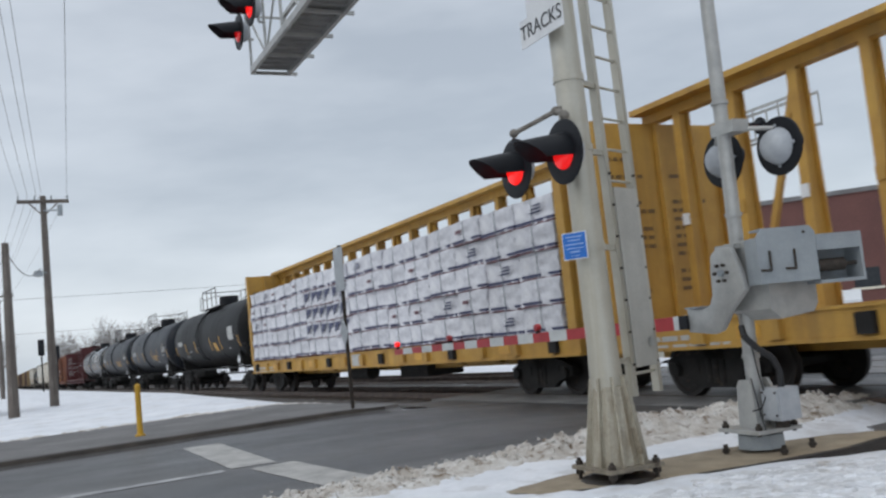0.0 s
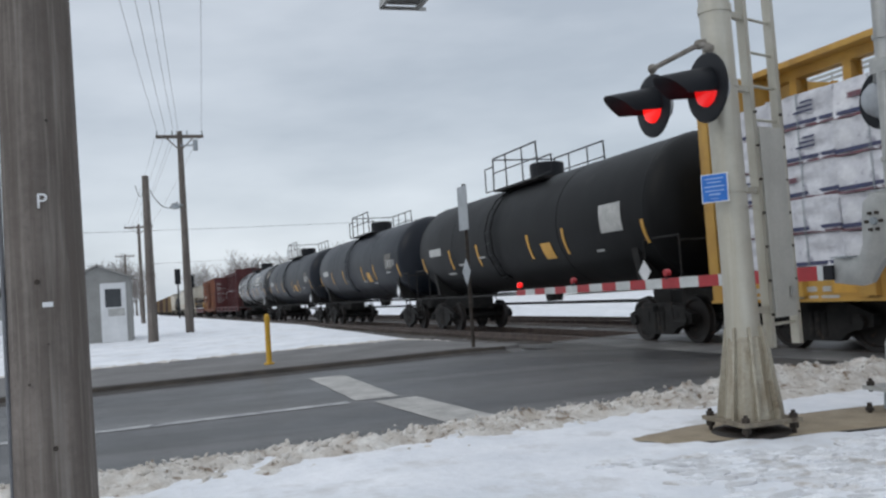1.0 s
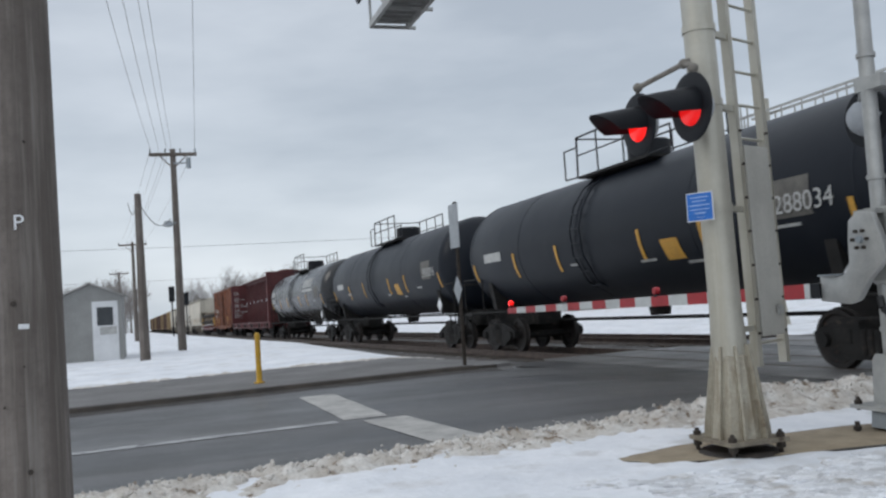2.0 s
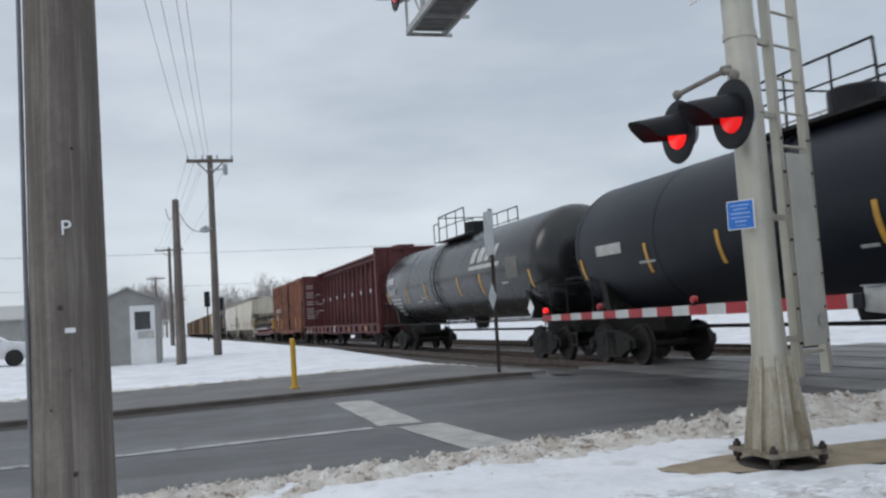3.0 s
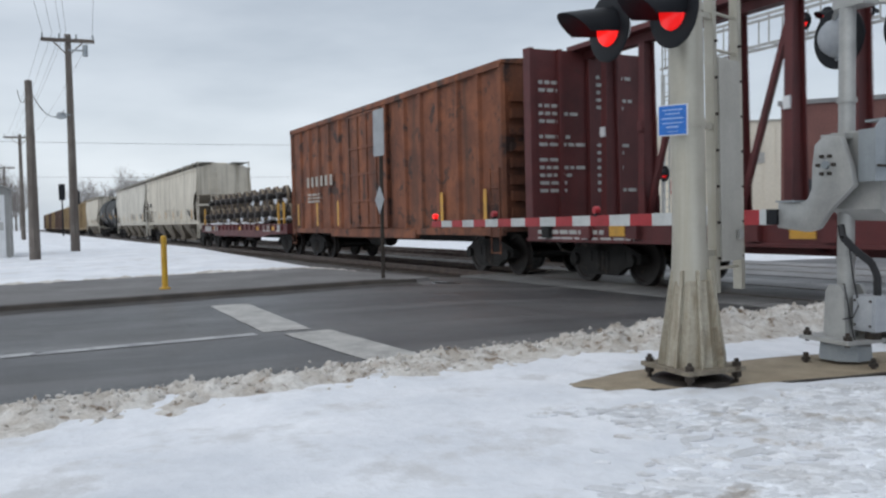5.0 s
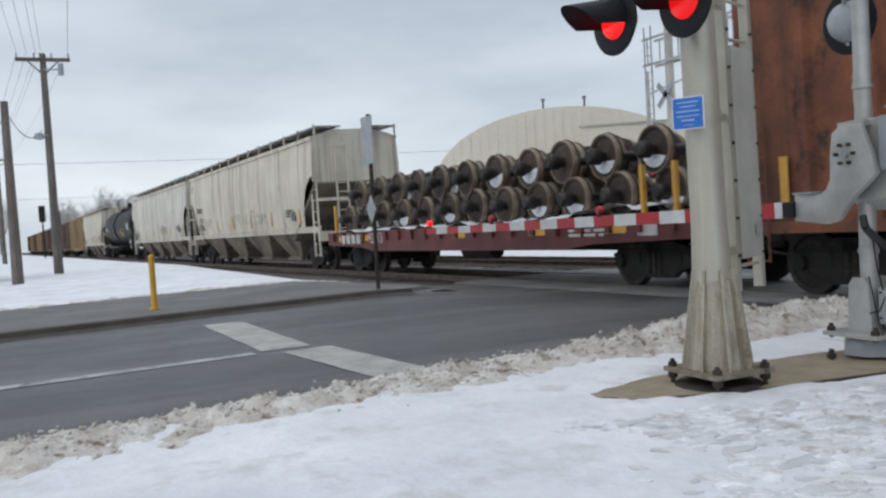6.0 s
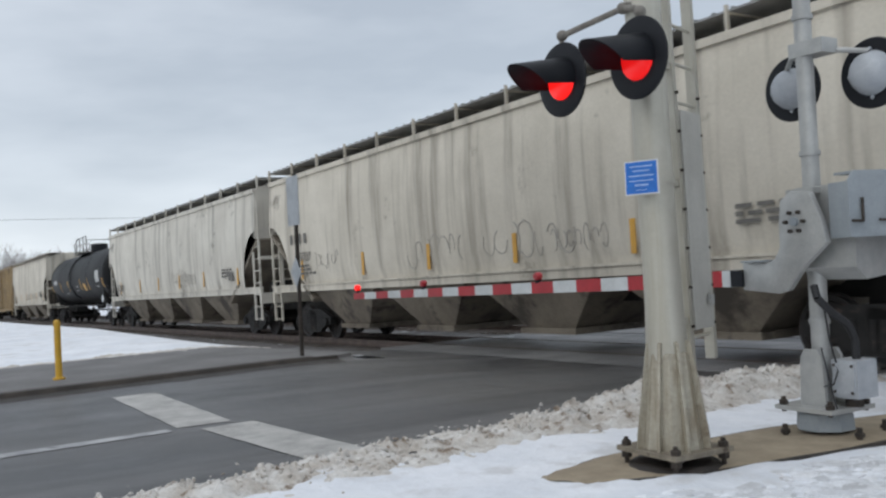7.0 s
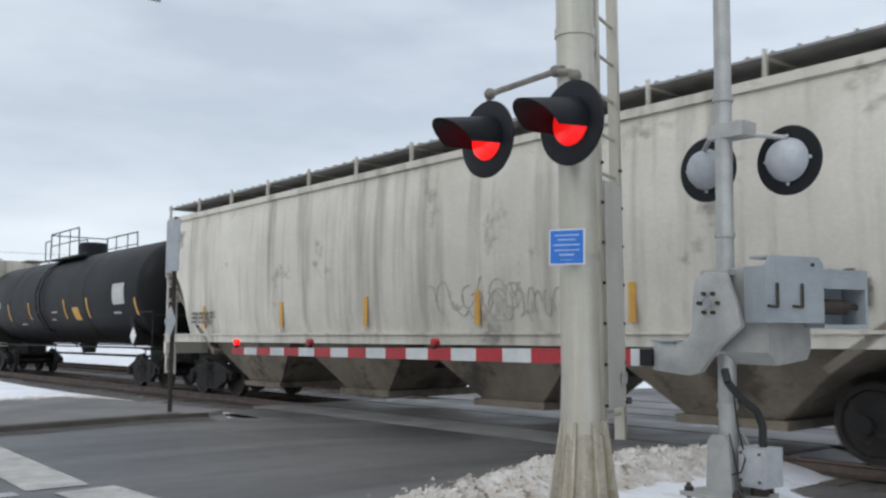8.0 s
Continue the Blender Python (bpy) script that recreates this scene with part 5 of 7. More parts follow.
def parked_car(m, label):
    c = thing("car", m, label, "car")
    bm = bmesh.new()
    slab(bm, [(-2.25, 0.3), (2.2, 0.3), (2.28, 0.62), (2.15, 0.85), (1.15, 0.98), (0.45, 1.42), (-1.2, 1.45), (-1.95, 1.05), (-2.28, 0.98), (-2.32, 0.6)], 1, -0.88, 0.88)
    part("body", bm, CARPAINT, c, bevel=0.06)
    for sy in (-0.885, 0.885):
        bm = bmesh.new()
        slab(bm, [(0.95, 1.0), (0.38, 1.36), (-1.15, 1.38), (-1.7, 1.06)], 1, sy - 0.012, sy + 0.012)
        part("side_window", bm, DARKGLASS, c)
        for x in (-1.4, 1.4):
            bm = bmesh.new()
            lathe(bm, [(0.0, -0.11), (0.2, -0.11), (0.33, -0.1), (0.33, 0.1), (0.2, 0.11), (0, 0.11)], 20, Matrix.Translation((x, sy, 0.33)) @ pose(0, 0, 0, 90, 0, 0))
            part("wheel", bm, RUBBER, c)
    return c


parked_car(pose(36.8, 31.9, base_z(36.8, 31.9), 0, 0, 40), "white parked car on the lot beyond the tracks")
parked_car(pose(40.0, 30.2, base_z(40.0, 30.2), 0, 0, 40), "white parked car on the lot beyond the tracks")
parked_car(pose(46, 56, base_z(46, 56), 0, 0, 55), "white parked car on the lot beyond the tracks")

parked_car(pose(-7.9, 39.5, base_z(-7.9, 39.5), 0, 0, 8), "white car parked in the snow by the hut")

shed = thing("long_shed", pose(-13.0, 80.0, base_z(-13, 80) - 0.1), "long low grey metal shed at the edge of the field", "building")
bm = bmesh.new()
box(bm, -24, 0, 0, 11, 0, 2.9)
part("wall", bm, HUTWALL, shed)
bm = bmesh.new()
slab(bm, [(-0.4, 2.85), (5.5, 4.0), (11.4, 2.85), (11.4, 3.0), (5.5, 4.15), (-0.4, 3.0)], 0, -24.3, 0.3)
part("roof", bm, GALV, shed)
for k in range(5):
    bm = bmesh.new()
    box(bm, -22 + 4.4 * k, -19.4 + 4.4 * k, -0.05, 0.02, 0.05, 2.4)
    part("door", bm, GALV, shed, "pale sliding door")

# small railway signals far down the line
for s, n in ((92, -6.5), (110, -4.0)):
    x, y, z = track_point(s, n)
    sg = thing("railway_signal", pose(x, y, z - 0.2), "dark railway signal on a post down the line", "railway signal", "railway signals")
    bm = bmesh.new()
    rod(bm, (0, 0, 0), (0, 0, 5.4), 0.07, seg=8)
    part("post", bm, BLACK, sg)
    bm = bmesh.new()
    box(bm, -0.28, 0.28, -0.1, 0.05, 4.0, 5.5)
    part("head", bm, BLACK, sg, bevel=0.05)

# bare winter woods in the distance
def grow(bm, p, d, ln, r, depth):
    q = p + d * ln
    rod(bm, p, q, r, r * 0.6, 3, False)
    if depth == 0:
        return
    for k in range(3):
        nd = (d + Vector((random.uniform(-0.75, 0.75), random.uniform(-0.75, 0.75), random.uniform(-0.1, 0.55)))).normalized()
        grow(bm, p.lerp(q, random.uniform(0.55, 1.0)), nd, ln * random.uniform(0.55, 0.75), r * 0.55, depth - 1)


tree_meshes = []
for k in range(4):
    bm = bmesh.new()
    grow(bm, Vector((0, 0, 0)), Vector((0.03, 0, 1)), 4.2, 0.15, 5)
    tree_meshes.append([[v.co.copy() for v in bm.verts], [[v.index for v in f.verts] for f in bm.faces]])
    bm.verts.index_update()
    tree_meshes[-1] = [[v.co.copy() for v in bm.verts], [[v.index for v in f.verts] for f in bm.faces]]
    bm.free()
vs_, fs_ = [], []
spots = [(random.uniform(-25, 45), random.uniform(230, 340)) for k in range(130)] + [(random.uniform(-12, 14), random.uniform(220, 300)) for k in range(60)] + [(random.uniform(60, 160), random.uniform(150, 260)) for k in range(40)]
for x, y in spots:
    if abs(x * CA + y * SA - N_TRACK) < 7:
        continue
    tv, tf = random.choice(tree_meshes)
    k0, sc, a = len(vs_), random.uniform(0.9, 1.75), random.uniform(0, 6.28)
    z = base_z(x, y) - 0.2
    c, s = math.cos(a), math.sin(a)
    vs_ += [(x + sc * (p.x * c - p.y * s), y + sc * (p.x * s + p.y * c), z + sc * p.z) for p in tv]
    fs_ += [[i + k0 for i in f] for f in tf]
me = bpy.data.meshes.new("far_woods")
me.from_pydata(vs_, [], fs_)
me.materials.append(BARK)
tagged(new("far_woods", me), "distant bare winter trees along the line", "trees", kind="stuff")


# ---------------------------------------------------------------- train
TRAIN = []  # (thing, place along the train at the clip's start, pose on the car)


def wheel_mesh(material, name, size=1.0):
    bm = bmesh.new()
    prof = [(0.0, -0.07), (0.10, -0.075), (0.115, -0.03), (0.16, -0.012), (0.36, -0.03), (0.385, -0.06), (0.457, -0.065), (0.46, 0.03), (0.485, 0.045), (0.48, 0.07), (0.385, 0.07), (0.36, 0.03), (0.14, 0.02), (0.11, 0.08), (0.0, 0.08)]
    lathe(bm, [(q * size, x) for q, x in prof], 30, pose(0, 0, 0, 0, 90, 0))
    return finish(bm, name, material, 35)


def ring_mesh(material, inner=0.395, size=1.0):
    bm = bmesh.new()
    lathe(bm, [(q * size, x) for q, x in ((inner, -0.07), (0.459, -0.072), (0.463, 0.028), (0.459, 0.03), (0.44, -0.06))], 30, pose(0, 0, 0, 0, 90, 0))
    return finish(bm, "rim", material, 35)


WHEEL_ME, RING_ME = wheel_mesh(WHEEL, "wheel"), ring_mesh(TREAD)
bm = bmesh.new()
for sx in (-1, 1):
    x = sx * 0.98
    slab(bm, [(-1.12, 0.58), (-1.10, 0.40), (-0.82, 0.36), (-0.60, 0.30), (-0.42, 0.17), (0.42, 0.17), (0.60, 0.30), (0.82, 0.36), (1.10, 0.40), (1.12, 0.58), (0.85, 0.68), (0.45, 0.80), (-0.45, 0.80), (-0.85, 0.68)], 0, x - 0.07, x + 0.07)
    for y in (-0.89, 0.89):
        rod(bm, (x - sx * 0.02, y, 0.46), (x + sx * 0.15, y, 0.46), 0.115, seg=14)
    for y in (-0.14, 0, 0.14):
        rod(bm, (x + sx * 0.05, y, 0.24), (x + sx * 0.05, y, 0.62), 0.06, seg=8)
    for y in (-0.52, 0.52):
        box(bm, x - 0.085, x + 0.085, y - 0.16, y + 0.16, 0.42, 0.62)
bar(bm, (-1.05, 0, 0.62), (1.05, 0, 0.62), 0.42, 0.26)
for y in (-0.89, 0.89):
    rod(bm, (-0.9, y, 0.46), (0.9, y, 0.46), 0.085, seg=12)
bar(bm, (-0.8, 0.4, 0.4), (0.8, 0.4, 0.4), 0.1, 0.14)
bar(bm, (-0.8, -0.4, 0.4), (0.8, -0.4, 0.4), 0.1, 0.14)
TRUCK_ME = finish(bm, "truck", UNDER, 30)
bm = bmesh.new()
bar(bm, (0, 0, 0.86), (0, 0.55, 0.86), 0.16, 0.2)
box(bm, -0.17, 0.17, 0.45, 0.78, 0.72, 1.0)
tube(bm, [(0.25, 0.1, 0.8), (0.27, 0.4, 0.55), (0.2, 0.7, 0.5)], 0.025)
COUPLER_ME = finish(bm, "coupler", UNDER, 30)


def running_gear(car, half, truck_in=1.9):
    for sy in (-1, 1):
        tr = share("truck", TRUCK_ME, car, pose(0, sy * (half - truck_in), 0), "grimy three-piece freight truck")
        for sx in (-1, 1):
            for y in (-0.89, 0.89):
                w = share("wheel", WHEEL_ME, tr, pose(sx * 0.755, y, 0.459, 0, 0, 0 if sx < 0 else 180))
        share("coupler", COUPLER_ME, car, pose(0, sy * (half - 0.5), 0, 0, 0, 0 if sy > 0 else 180))


def decal(car, y0, y1, z0, z1, x, material=None, name="stencil"):
    bm = bmesh.new()
    box(bm, x - 0.006, x + 0.002, y0, y1, z0, z1)
    return part(name, bm, material or DECAL, car)


def text_block(car, y, z, x, rows, width, h, material=None, seed=1):
    rnd = random.Random(seed)
    bm = bmesh.new()
    for k in range(rows):
        pos = y
        end = y - width * rnd.uniform(0.55, 1.0)
        while pos > end:
            ln = rnd.uniform(0.12, 0.42)
            box(bm, x - 0.006, x + 0.002, max(end, pos - ln), pos, z - k * h * 1.7, z - k * h * 1.7 + h)
            pos -= ln + rnd.uniform(0.05, 0.14)
    tagged(part("stencil_block", bm, material or DECAL, car), kind="stuff")


def tank_x(r, zc, z):
    return -math.sqrt(max(0.0, r * r - (z - zc) ** 2)) - 0.004


def curved_strip(car, r, zc, y, w, z0, z1, material, slant=0.0, name="reflector"):
    bm = bmesh.new()
    prev = None
    for k in range(9):
        z = z0 + (z1 - z0) * k / 8
        x = tank_x(r, zc, z)
        dy = slant * k / 8
        ring = [bm.verts.new((x, y + dy, z)), bm.verts.new((x, y + dy - w, z)), bm.verts.new((x - 0.008, y + dy - w, z)), bm.verts.new((x - 0.008, y + dy, z))]
        if prev:
            for i in range(4):
                bm.faces.new((prev[i], prev[(i + 1) % 4], ring[(i + 1) % 4], ring[i]))
        else:
            bm.faces.new(ring)
        prev = ring
    bm.faces.new(prev[::-1])
    return part(name, bm, material, car)


def tank_car(u0, u1, shell, label, r=1.53, zc=2.72, number="", mark=0, seed=1):
    half = (u1 - u0) / 2
    rnd = random.Random(seed)
    car = thing("tank_car", None, label, "rail car", "train")
    ty = half - 0.75
    bm = bmesh.new()
    prof = []
    for k in range(9):
        a = radians(90 * k / 8)
        prof.append((r * math.sin(a), -ty + 0.72 * (1 - math.cos(a))))
    body = prof + [(r, -ty * 0.5), (r, 0), (r, ty * 0.5)] + [(q, -y) for q, y in prof[::-1]]
    lathe(bm, body, 48, Matrix.Translation((0, 0, zc)) @ pose(0, 0, 0, -90, 0, 0))
    part("tank", bm, shell, car, smooth=60)
    for y in (-ty + 0.75, -ty * 0.42, 0.9, ty * 0.5, ty - 0.75):
        bm = bmesh.new()
        lathe(bm, [(r - 0.002, -0.02), (r + 0.006, -0.02), (r + 0.006, 0.02), (r - 0.002, 0.02)], 48, Matrix.Translation((0, y, zc)) @ pose(0, 0, 0, -90, 0, 0))
        part("weld_band", bm, shell, car)
    for sy in (-1, 1):
        bm = bmesh.new()
        y0, y1 = sy * (half - 0.45), sy * (half - 3.2)
        box(bm, -0.35, 0.35, min(y0, y1), max(y0, y1), 0.72, 1.22)
        box(bm, -1.45, 1.45, min(sy * (half - 0.45), sy * (half - 1.05)), max(sy * (half - 0.45), sy * (half - 1.05)), 1.06, 1.14)
        slab(bm, [(-1.2, 1.2), (-0.35, 1.1), (0.35, 1.1), (1.2, 1.2), (1.35, 2.1), (1.05, 1.62), (0, 1.22), (-1.05, 1.62), (-1.35, 2.1)], 1, sy * (half - 2.25) - 0.12, sy * (half - 2.25) + 0.12)
        part("stub_sill", bm, UNDER, car, "black end sill and saddle")
        yy = sy * (half - 0.5)
        for x in (-1.42, 1.42):
            bm = bmesh.new()
            tube(bm, [(x, yy - sy * 0.42, 0.45), (x, yy - sy * 0.42, 1.1)], 0.02)
            tube(bm, [(x, yy, 0.45), (x, yy, 1.1)], 0.02)
            for z in (0.47, 0.75):
                tube(bm, [(x, yy, z), (x, yy - sy * 0.42, z)], 0.02)
            part("sill_step", bm, UNDER, car)
            bm = bmesh.new()
            tube(bm, [(x, yy, 1.1), (x, yy, 2.1), (x * 0.97, yy - sy * 1.3, 2.1), (x * 0.97, yy - sy * 1.3, 1.15)], 0.02)
            part("end_handrail", bm, UNDER, car)
        bm = bmesh.new()
        tube(bm, [(-1.42, yy, 2.0), (1.42, yy, 2.0)], 0.02)
        part("end_handrail", bm, UNDER, car)
    bm = bmesh.new()
    for x in (-1.42, 1.42):
        tube(bm, [(x, -half + 1, 1.12), (x, half - 1, 1.12)], 0.025)
    tube(bm, [(0.3, -half + 2, 0.8), (0.3, half - 2, 0.8)], 0.04)
    part("side_rail", bm, UNDER, car)
    bm = bmesh.new()
    lathe(bm, [(0.0, 0.62), (0.22, 0.62), (0.25, 0.80), (0.3, 1.0), (0.3, 1.25)], 16, Matrix.Translation((0, 0.1, 0.25)))
    part("bottom_valve", bm, UNDER, car)
    top = zc + r
    bm = bmesh.new()
    lathe(bm, [(0.48, top - 0.08), (0.48, top + 0.42), (0.44, top + 0.46), (0, top + 0.47)], 24)
    part("valve_housing", bm, BLACK, car, "black domed valve housing")
    bm = bmesh.new()
    box(bm, -1.0, 1.0, -1.5, 1.5, top - 0.14, top - 0.08)
    part("platform", bm, UNDER, car)
    bm = bmesh.new()
    pz = top - 0.1
    for x in (-1.0, 1.0):
        for y0, y1, hh in ((-1.5, 1.5, 0.92),):
            tube(bm, [(x, y0, pz), (x, y0 + 0.05, pz + hh), (x, y1 - 0.05, pz + hh), (x, y1, pz)], 0.024)
            for y in (-0.55, 0.55):
                tube(bm, [(x, y, pz), (x, y, pz + hh)], 0.02)
        tube(bm, [(x, -1.5, pz + 0.5), (x, 1.5, pz + 0.5)], 0.018)
    tube(bm, [(-1.0, 1.5, pz + 0.9), (1.0, 1.5, pz + 0.9)], 0.02)
    tube(bm, [(-1.0, 1.5, pz), (-1.0, 2.1, pz + 0.02), (-1.0, 2.1, pz + 0.7), (-1.0, 1.5, pz + 0.7)], 0.02)
    tube(bm, [(-1.0, -1.5, pz), (-1.0, -2.3, pz + 0.02), (-1.0, -2.3, pz + 0.45), (-1.0, -1.5, pz + 0.45)], 0.02)
    part("platform_rail", bm, BLACK, car, "black handrail round the top platform")
    bm = bmesh.new()
    for y in (0.55, 0.98):
        tube(bm, [(tank_x(r, zc, z) - 0.09, y, z) for z in (1.1, 1.7, 2.3, 2.9, 3.4, 3.8, 4.1)], 0.02)
    for k in range(9):
        z = 1.3 + 0.32 * k
        tube(bm, [(tank_x(r, zc, z) - 0.09, 0.55, z), (tank_x(r, zc, z) - 0.09, 0.98, z)], 0.016)
    part("ladder", bm, shell, car)
    for y in (-ty + 0.9, -ty * 0.45, -ty * 0.2, ty * 0.25, ty * 0.55, ty - 0.8):
        big = abs(y) > ty - 1
        curved_strip(car, r, zc, y, 0.11, 2.02 if big else 2.0, 2.5 if big else 2.62, REFLECT, 0.0)
    curved_strip(car, r, zc, -ty + 2.5, 0.9, 2.35, 2.95, DECAL_DARK if shell is not TANKBLACK else DECAL, 0.0, "patch")
    if mark != 1:
        curved_strip(car, r, zc, -ty * 0.3, 0.55, 1.95, 2.35, REFLECT, 0.06, "placard")
    if mark != 1:
        curved_strip(car, r, zc, ty - 1.7, 1.15, 2.5, 2.74, DECAL, 0.0, "stencil")
    if number:
        lettering("car_number", number, 0.42, Matrix.Translation((tank_x(r, zc, 2.55) - 0.02, -ty + (1.75 if mark == 2 else 4.4), 2.55)) @ SIDE, DECAL, car, "white stencilled car number")
    if mark == 1:
        # bold white emblem, drawn as plain slanting bars, and lines of small print
        for k, w in enumerate((0.42, 0.5, 0.42, 0.36)):
            curved_strip(car, r, zc, -ty + 5.6 - 0.62 * k, w, 3.0, 3.45, DECAL, -0.16, "emblem_bar")
        curved_strip(car, r, zc, -ty + 5.7, 2.7, 2.78, 2.90, DECAL, 0.0, "emblem_bar")
        lettering("car_number", "880688", 0.40, Matrix.Translation((tank_x(r, zc, 2.5) - 0.03, ty - 1.8, 2.5)) @ SIDE, DECAL, car, "white stencilled car number")
        curved_strip(car, r, zc, ty - 1.1, 0.95, 2.85, 3.12, DECAL, 0.0, "stencil")
        for k in range(5):
            curved_strip(car, r, zc, ty - 1.4 - 0.0 * k, 1.5 - 0.18 * k, 2.16 - 0.16 * k, 2.23 - 0.16 * k, DECAL, 0.0, "stencil_line")
    for k in range(4):
        yb = rnd.uniform(-ty * 0.7, ty * 0.7)
        curved_strip(car, r, zc, yb, rnd.uniform(0.3, 0.7), 1.85 + 0.12 * k, 1.90 + 0.12 * k, DECAL, 0.0, "stencil_line")
    bm = bmesh.new()
    slab(bm, [(0, 1.22), (0.22, 1.45), (0, 1.68), (-0.22, 1.45)], 0, -1.50, -1.49)
    bmesh.ops.translate(bm, verts=bm.verts, vec=(0, -ty + 0.9, 0))
    part("diamond_placard", bm, WHITE_SIGN, car, "small white diamond placard")
    running_gear(car, half, 1.95)
    TRAIN.append((car, (u0 + u1) / 2, Matrix.Identity(4)))
    return car


def centre_beam(u0, u1, paint, stencil, label, seed=1, tall=0.0):
    half = (u1 - u0) / 2
    head_top, chord = 4.75 + 0.5 * tall, 4.76 + tall
    car = thing("centre_beam_flatcar", None, label, "rail car", "train")
    hb = half - 0.45
    for sx in (-1, 1):
        bm = bmesh.new()
        a, b = sorted((sx * 1.30, sx * 1.46))
        slab(bm, [(sx * u, z) for u, z in ((1.2, 1.26), (1.5, 1.26), (1.5, 1.22), (1.46, 1.22), (1.46, 0.85), (1.5, 0.85), (1.5, 0.80), (1.22, 0.80), (1.22, 0.85), (1.30, 0.85), (1.30, 1.22), (1.2, 1.22))], 1, -hb, hb)
        part("side_sill", bm, paint, car)
        for k in range(16):
            y = -hb + 0.8 + k * (2 * hb - 1.6) / 15
            bm = bmesh.new()
            box(bm, min(sx * 1.46, sx * 1.56), max(sx * 1.46, sx * 1.56), y - 0.13, y + 0.13, 0.88, 1.16)
            part("winch", bm, paint if k % 3 else UNDER, car)
            if sx < 0 and k % 3 == 1:
                decal(car, y + 0.3, y + 0.75, 0.92, 1.12, -1.465, REFLECT, "reflector")
    bm = bmesh.new()
    box(bm, -1.3, 1.3, -hb, hb, 1.16, 1.24)
    box(bm, -0.3, 0.3, -hb, hb, 0.62, 1.16)
    for k in range(12):
        y = -hb + 1 + k * (2 * hb - 2) / 11
        slab(bm, [(-1.3, 1.16), (-0.3, 0.66), (0.3, 0.66), (1.3, 1.16)], 1, y - 0.05, y + 0.05)
    part("deck", bm, paint, car)
    bm = bmesh.new()
    box(bm, -0.55, 0.55, -3.0, -1.2, 0.42, 0.75)
    rod(bm, (-0.7, 0.5, 0.62), (-0.7, 2.0, 0.62), 0.22, seg=14)
    rod(bm, (0.4, -hb + 3, 0.75), (0.4, hb - 3, 0.75), 0.03, seg=8)
    part("brake_gear", bm, UNDER, car)
    # bulkheads
    for sy in (-1, 1):
        y0, y1 = sorted((sy * hb, sy * (hb - 0.26)))
        bm = bmesh.new()
        box(bm, -1.45, 1.45, (y0 + y1) / 2 - 0.04, (y0 + y1) / 2 + 0.04, 1.2, head_top)
        head = part("bulkhead", bm, paint, car, "ribbed end bulkhead")
        for x in (-1.45, -0.75, 0.0, 0.75, 1.45):
            bm = bmesh.new()
            box(bm, x - 0.05, x + 0.05, y0, y1, 1.2, head_top + 0.01)
            part("stiffener", bm, paint, head)
        for z in (1.25, 2.0, 2.75, 3.5, head_top - 0.05):
            a, b = sorted(((y0 + y1) / 2, sy * hb))
            bm = bmesh.new()
            box(bm, -1.45, 1.45, a, b, z - 0.06, z + 0.06)
            part("stiffener", bm, paint, head)
        rnd = random.Random(seed + sy)
        face = (y0 + y1) / 2 - sy * 0.045
        bm = bmesh.new()
        for col in (-1.25, 0.2):
            z = 4.2
            while z > 1.7:
                w = rnd.uniform(0.4, 1.0)
                if rnd.random() < 0.75:
                    xx = col
                    while xx < col + w:
                        ln = rnd.uniform(0.08, 0.25)
                        box(bm, xx, xx + ln, min(face, face - sy * 0.006), max(face, face - sy * 0.006), z, z + 0.07)
                        xx += ln + 0.05
                z -= 0.16
        tagged(part("stencil_block", bm, stencil, car), kind="stuff")
        bm = bmesh.new()
        for x in (-1.38, -1.02):
            tube(bm, [(x, sy * (hb + 0.06), 1.0), (x, sy * (hb + 0.06), 4.4)], 0.02)
        for k in range(9):
            tube(bm, [(-1.38, sy * (hb + 0.06), 1.2 + 0.36 * k), (-1.02, sy * (hb + 0.06), 1.2 + 0.36 * k)], 0.016)
        part("end_ladder", bm, paint, car)
    # centre truss
    bm = bmesh.new()
    box(bm, -0.42, 0.42, -hb, hb, chord, chord + 0.10)
    box(bm, -0.12, 0.12, -hb, hb, chord - 0.16, chord + 0.02)
    part("top_chord", bm, paint, car)
    n = 18
    ys = [-hb + 0.9 + k * (2 * hb - 1.8) / (n - 1) for k in range(n)]
    for k, y in enumerate(ys):
        bm = bmesh.new()
        # one tapered rolled section with a web and two flanges
        section = [(-1, -0.085), (-1, 0.085), (-0.86, 0.085), (-0.86, 0.012), (0.86, 0.012), (0.86, 0.085), (1, 0.085), (1, -0.085), (0.86, -0.085), (0.86, -0.012), (-0.86, -0.012), (-0.86, -0.085)]
        rings = [[bm.verts.new((w * u, y + v, z)) for u, v in section] for w, z in ((0.19, 1.24), (0.125, chord - 0.14))]
        for i in range(12):
            j = (i + 1) % 12
            bm.faces.new((rings[0][i], rings[0][j], rings[1][j], rings[1][i]))
        bm.faces.new(rings[0])
        bm.faces.new(rings[1][::-1])
        part("post", bm, paint, car, smooth=None)
        if k % 2 and k + 1 < n:
            y2 = ys[k + 1]
            outer, inner = (y2, y) if y + y2 > 0 else (y, y2)
            bm = bmesh.new()
            bar(bm, (0, outer, 1.3), (0, inner, chord - 0.16), 0.10, 0.09, (1, 0, 0))
            part("diagonal", bm, paint, car, smooth=None)
        for zz in (2.9,):
            bm = bmesh.new()
            box(bm, -0.20, -0.165, y - 0.07, y + 0.07, zz, zz + 0.2)
            part("load_stop", bm, WHITE_SIGN if k % 2 else paint, car)
    text_block(car, hb - 0.4, 0.95, -1.462, 2, 3.2, 0.08, DECAL, seed)
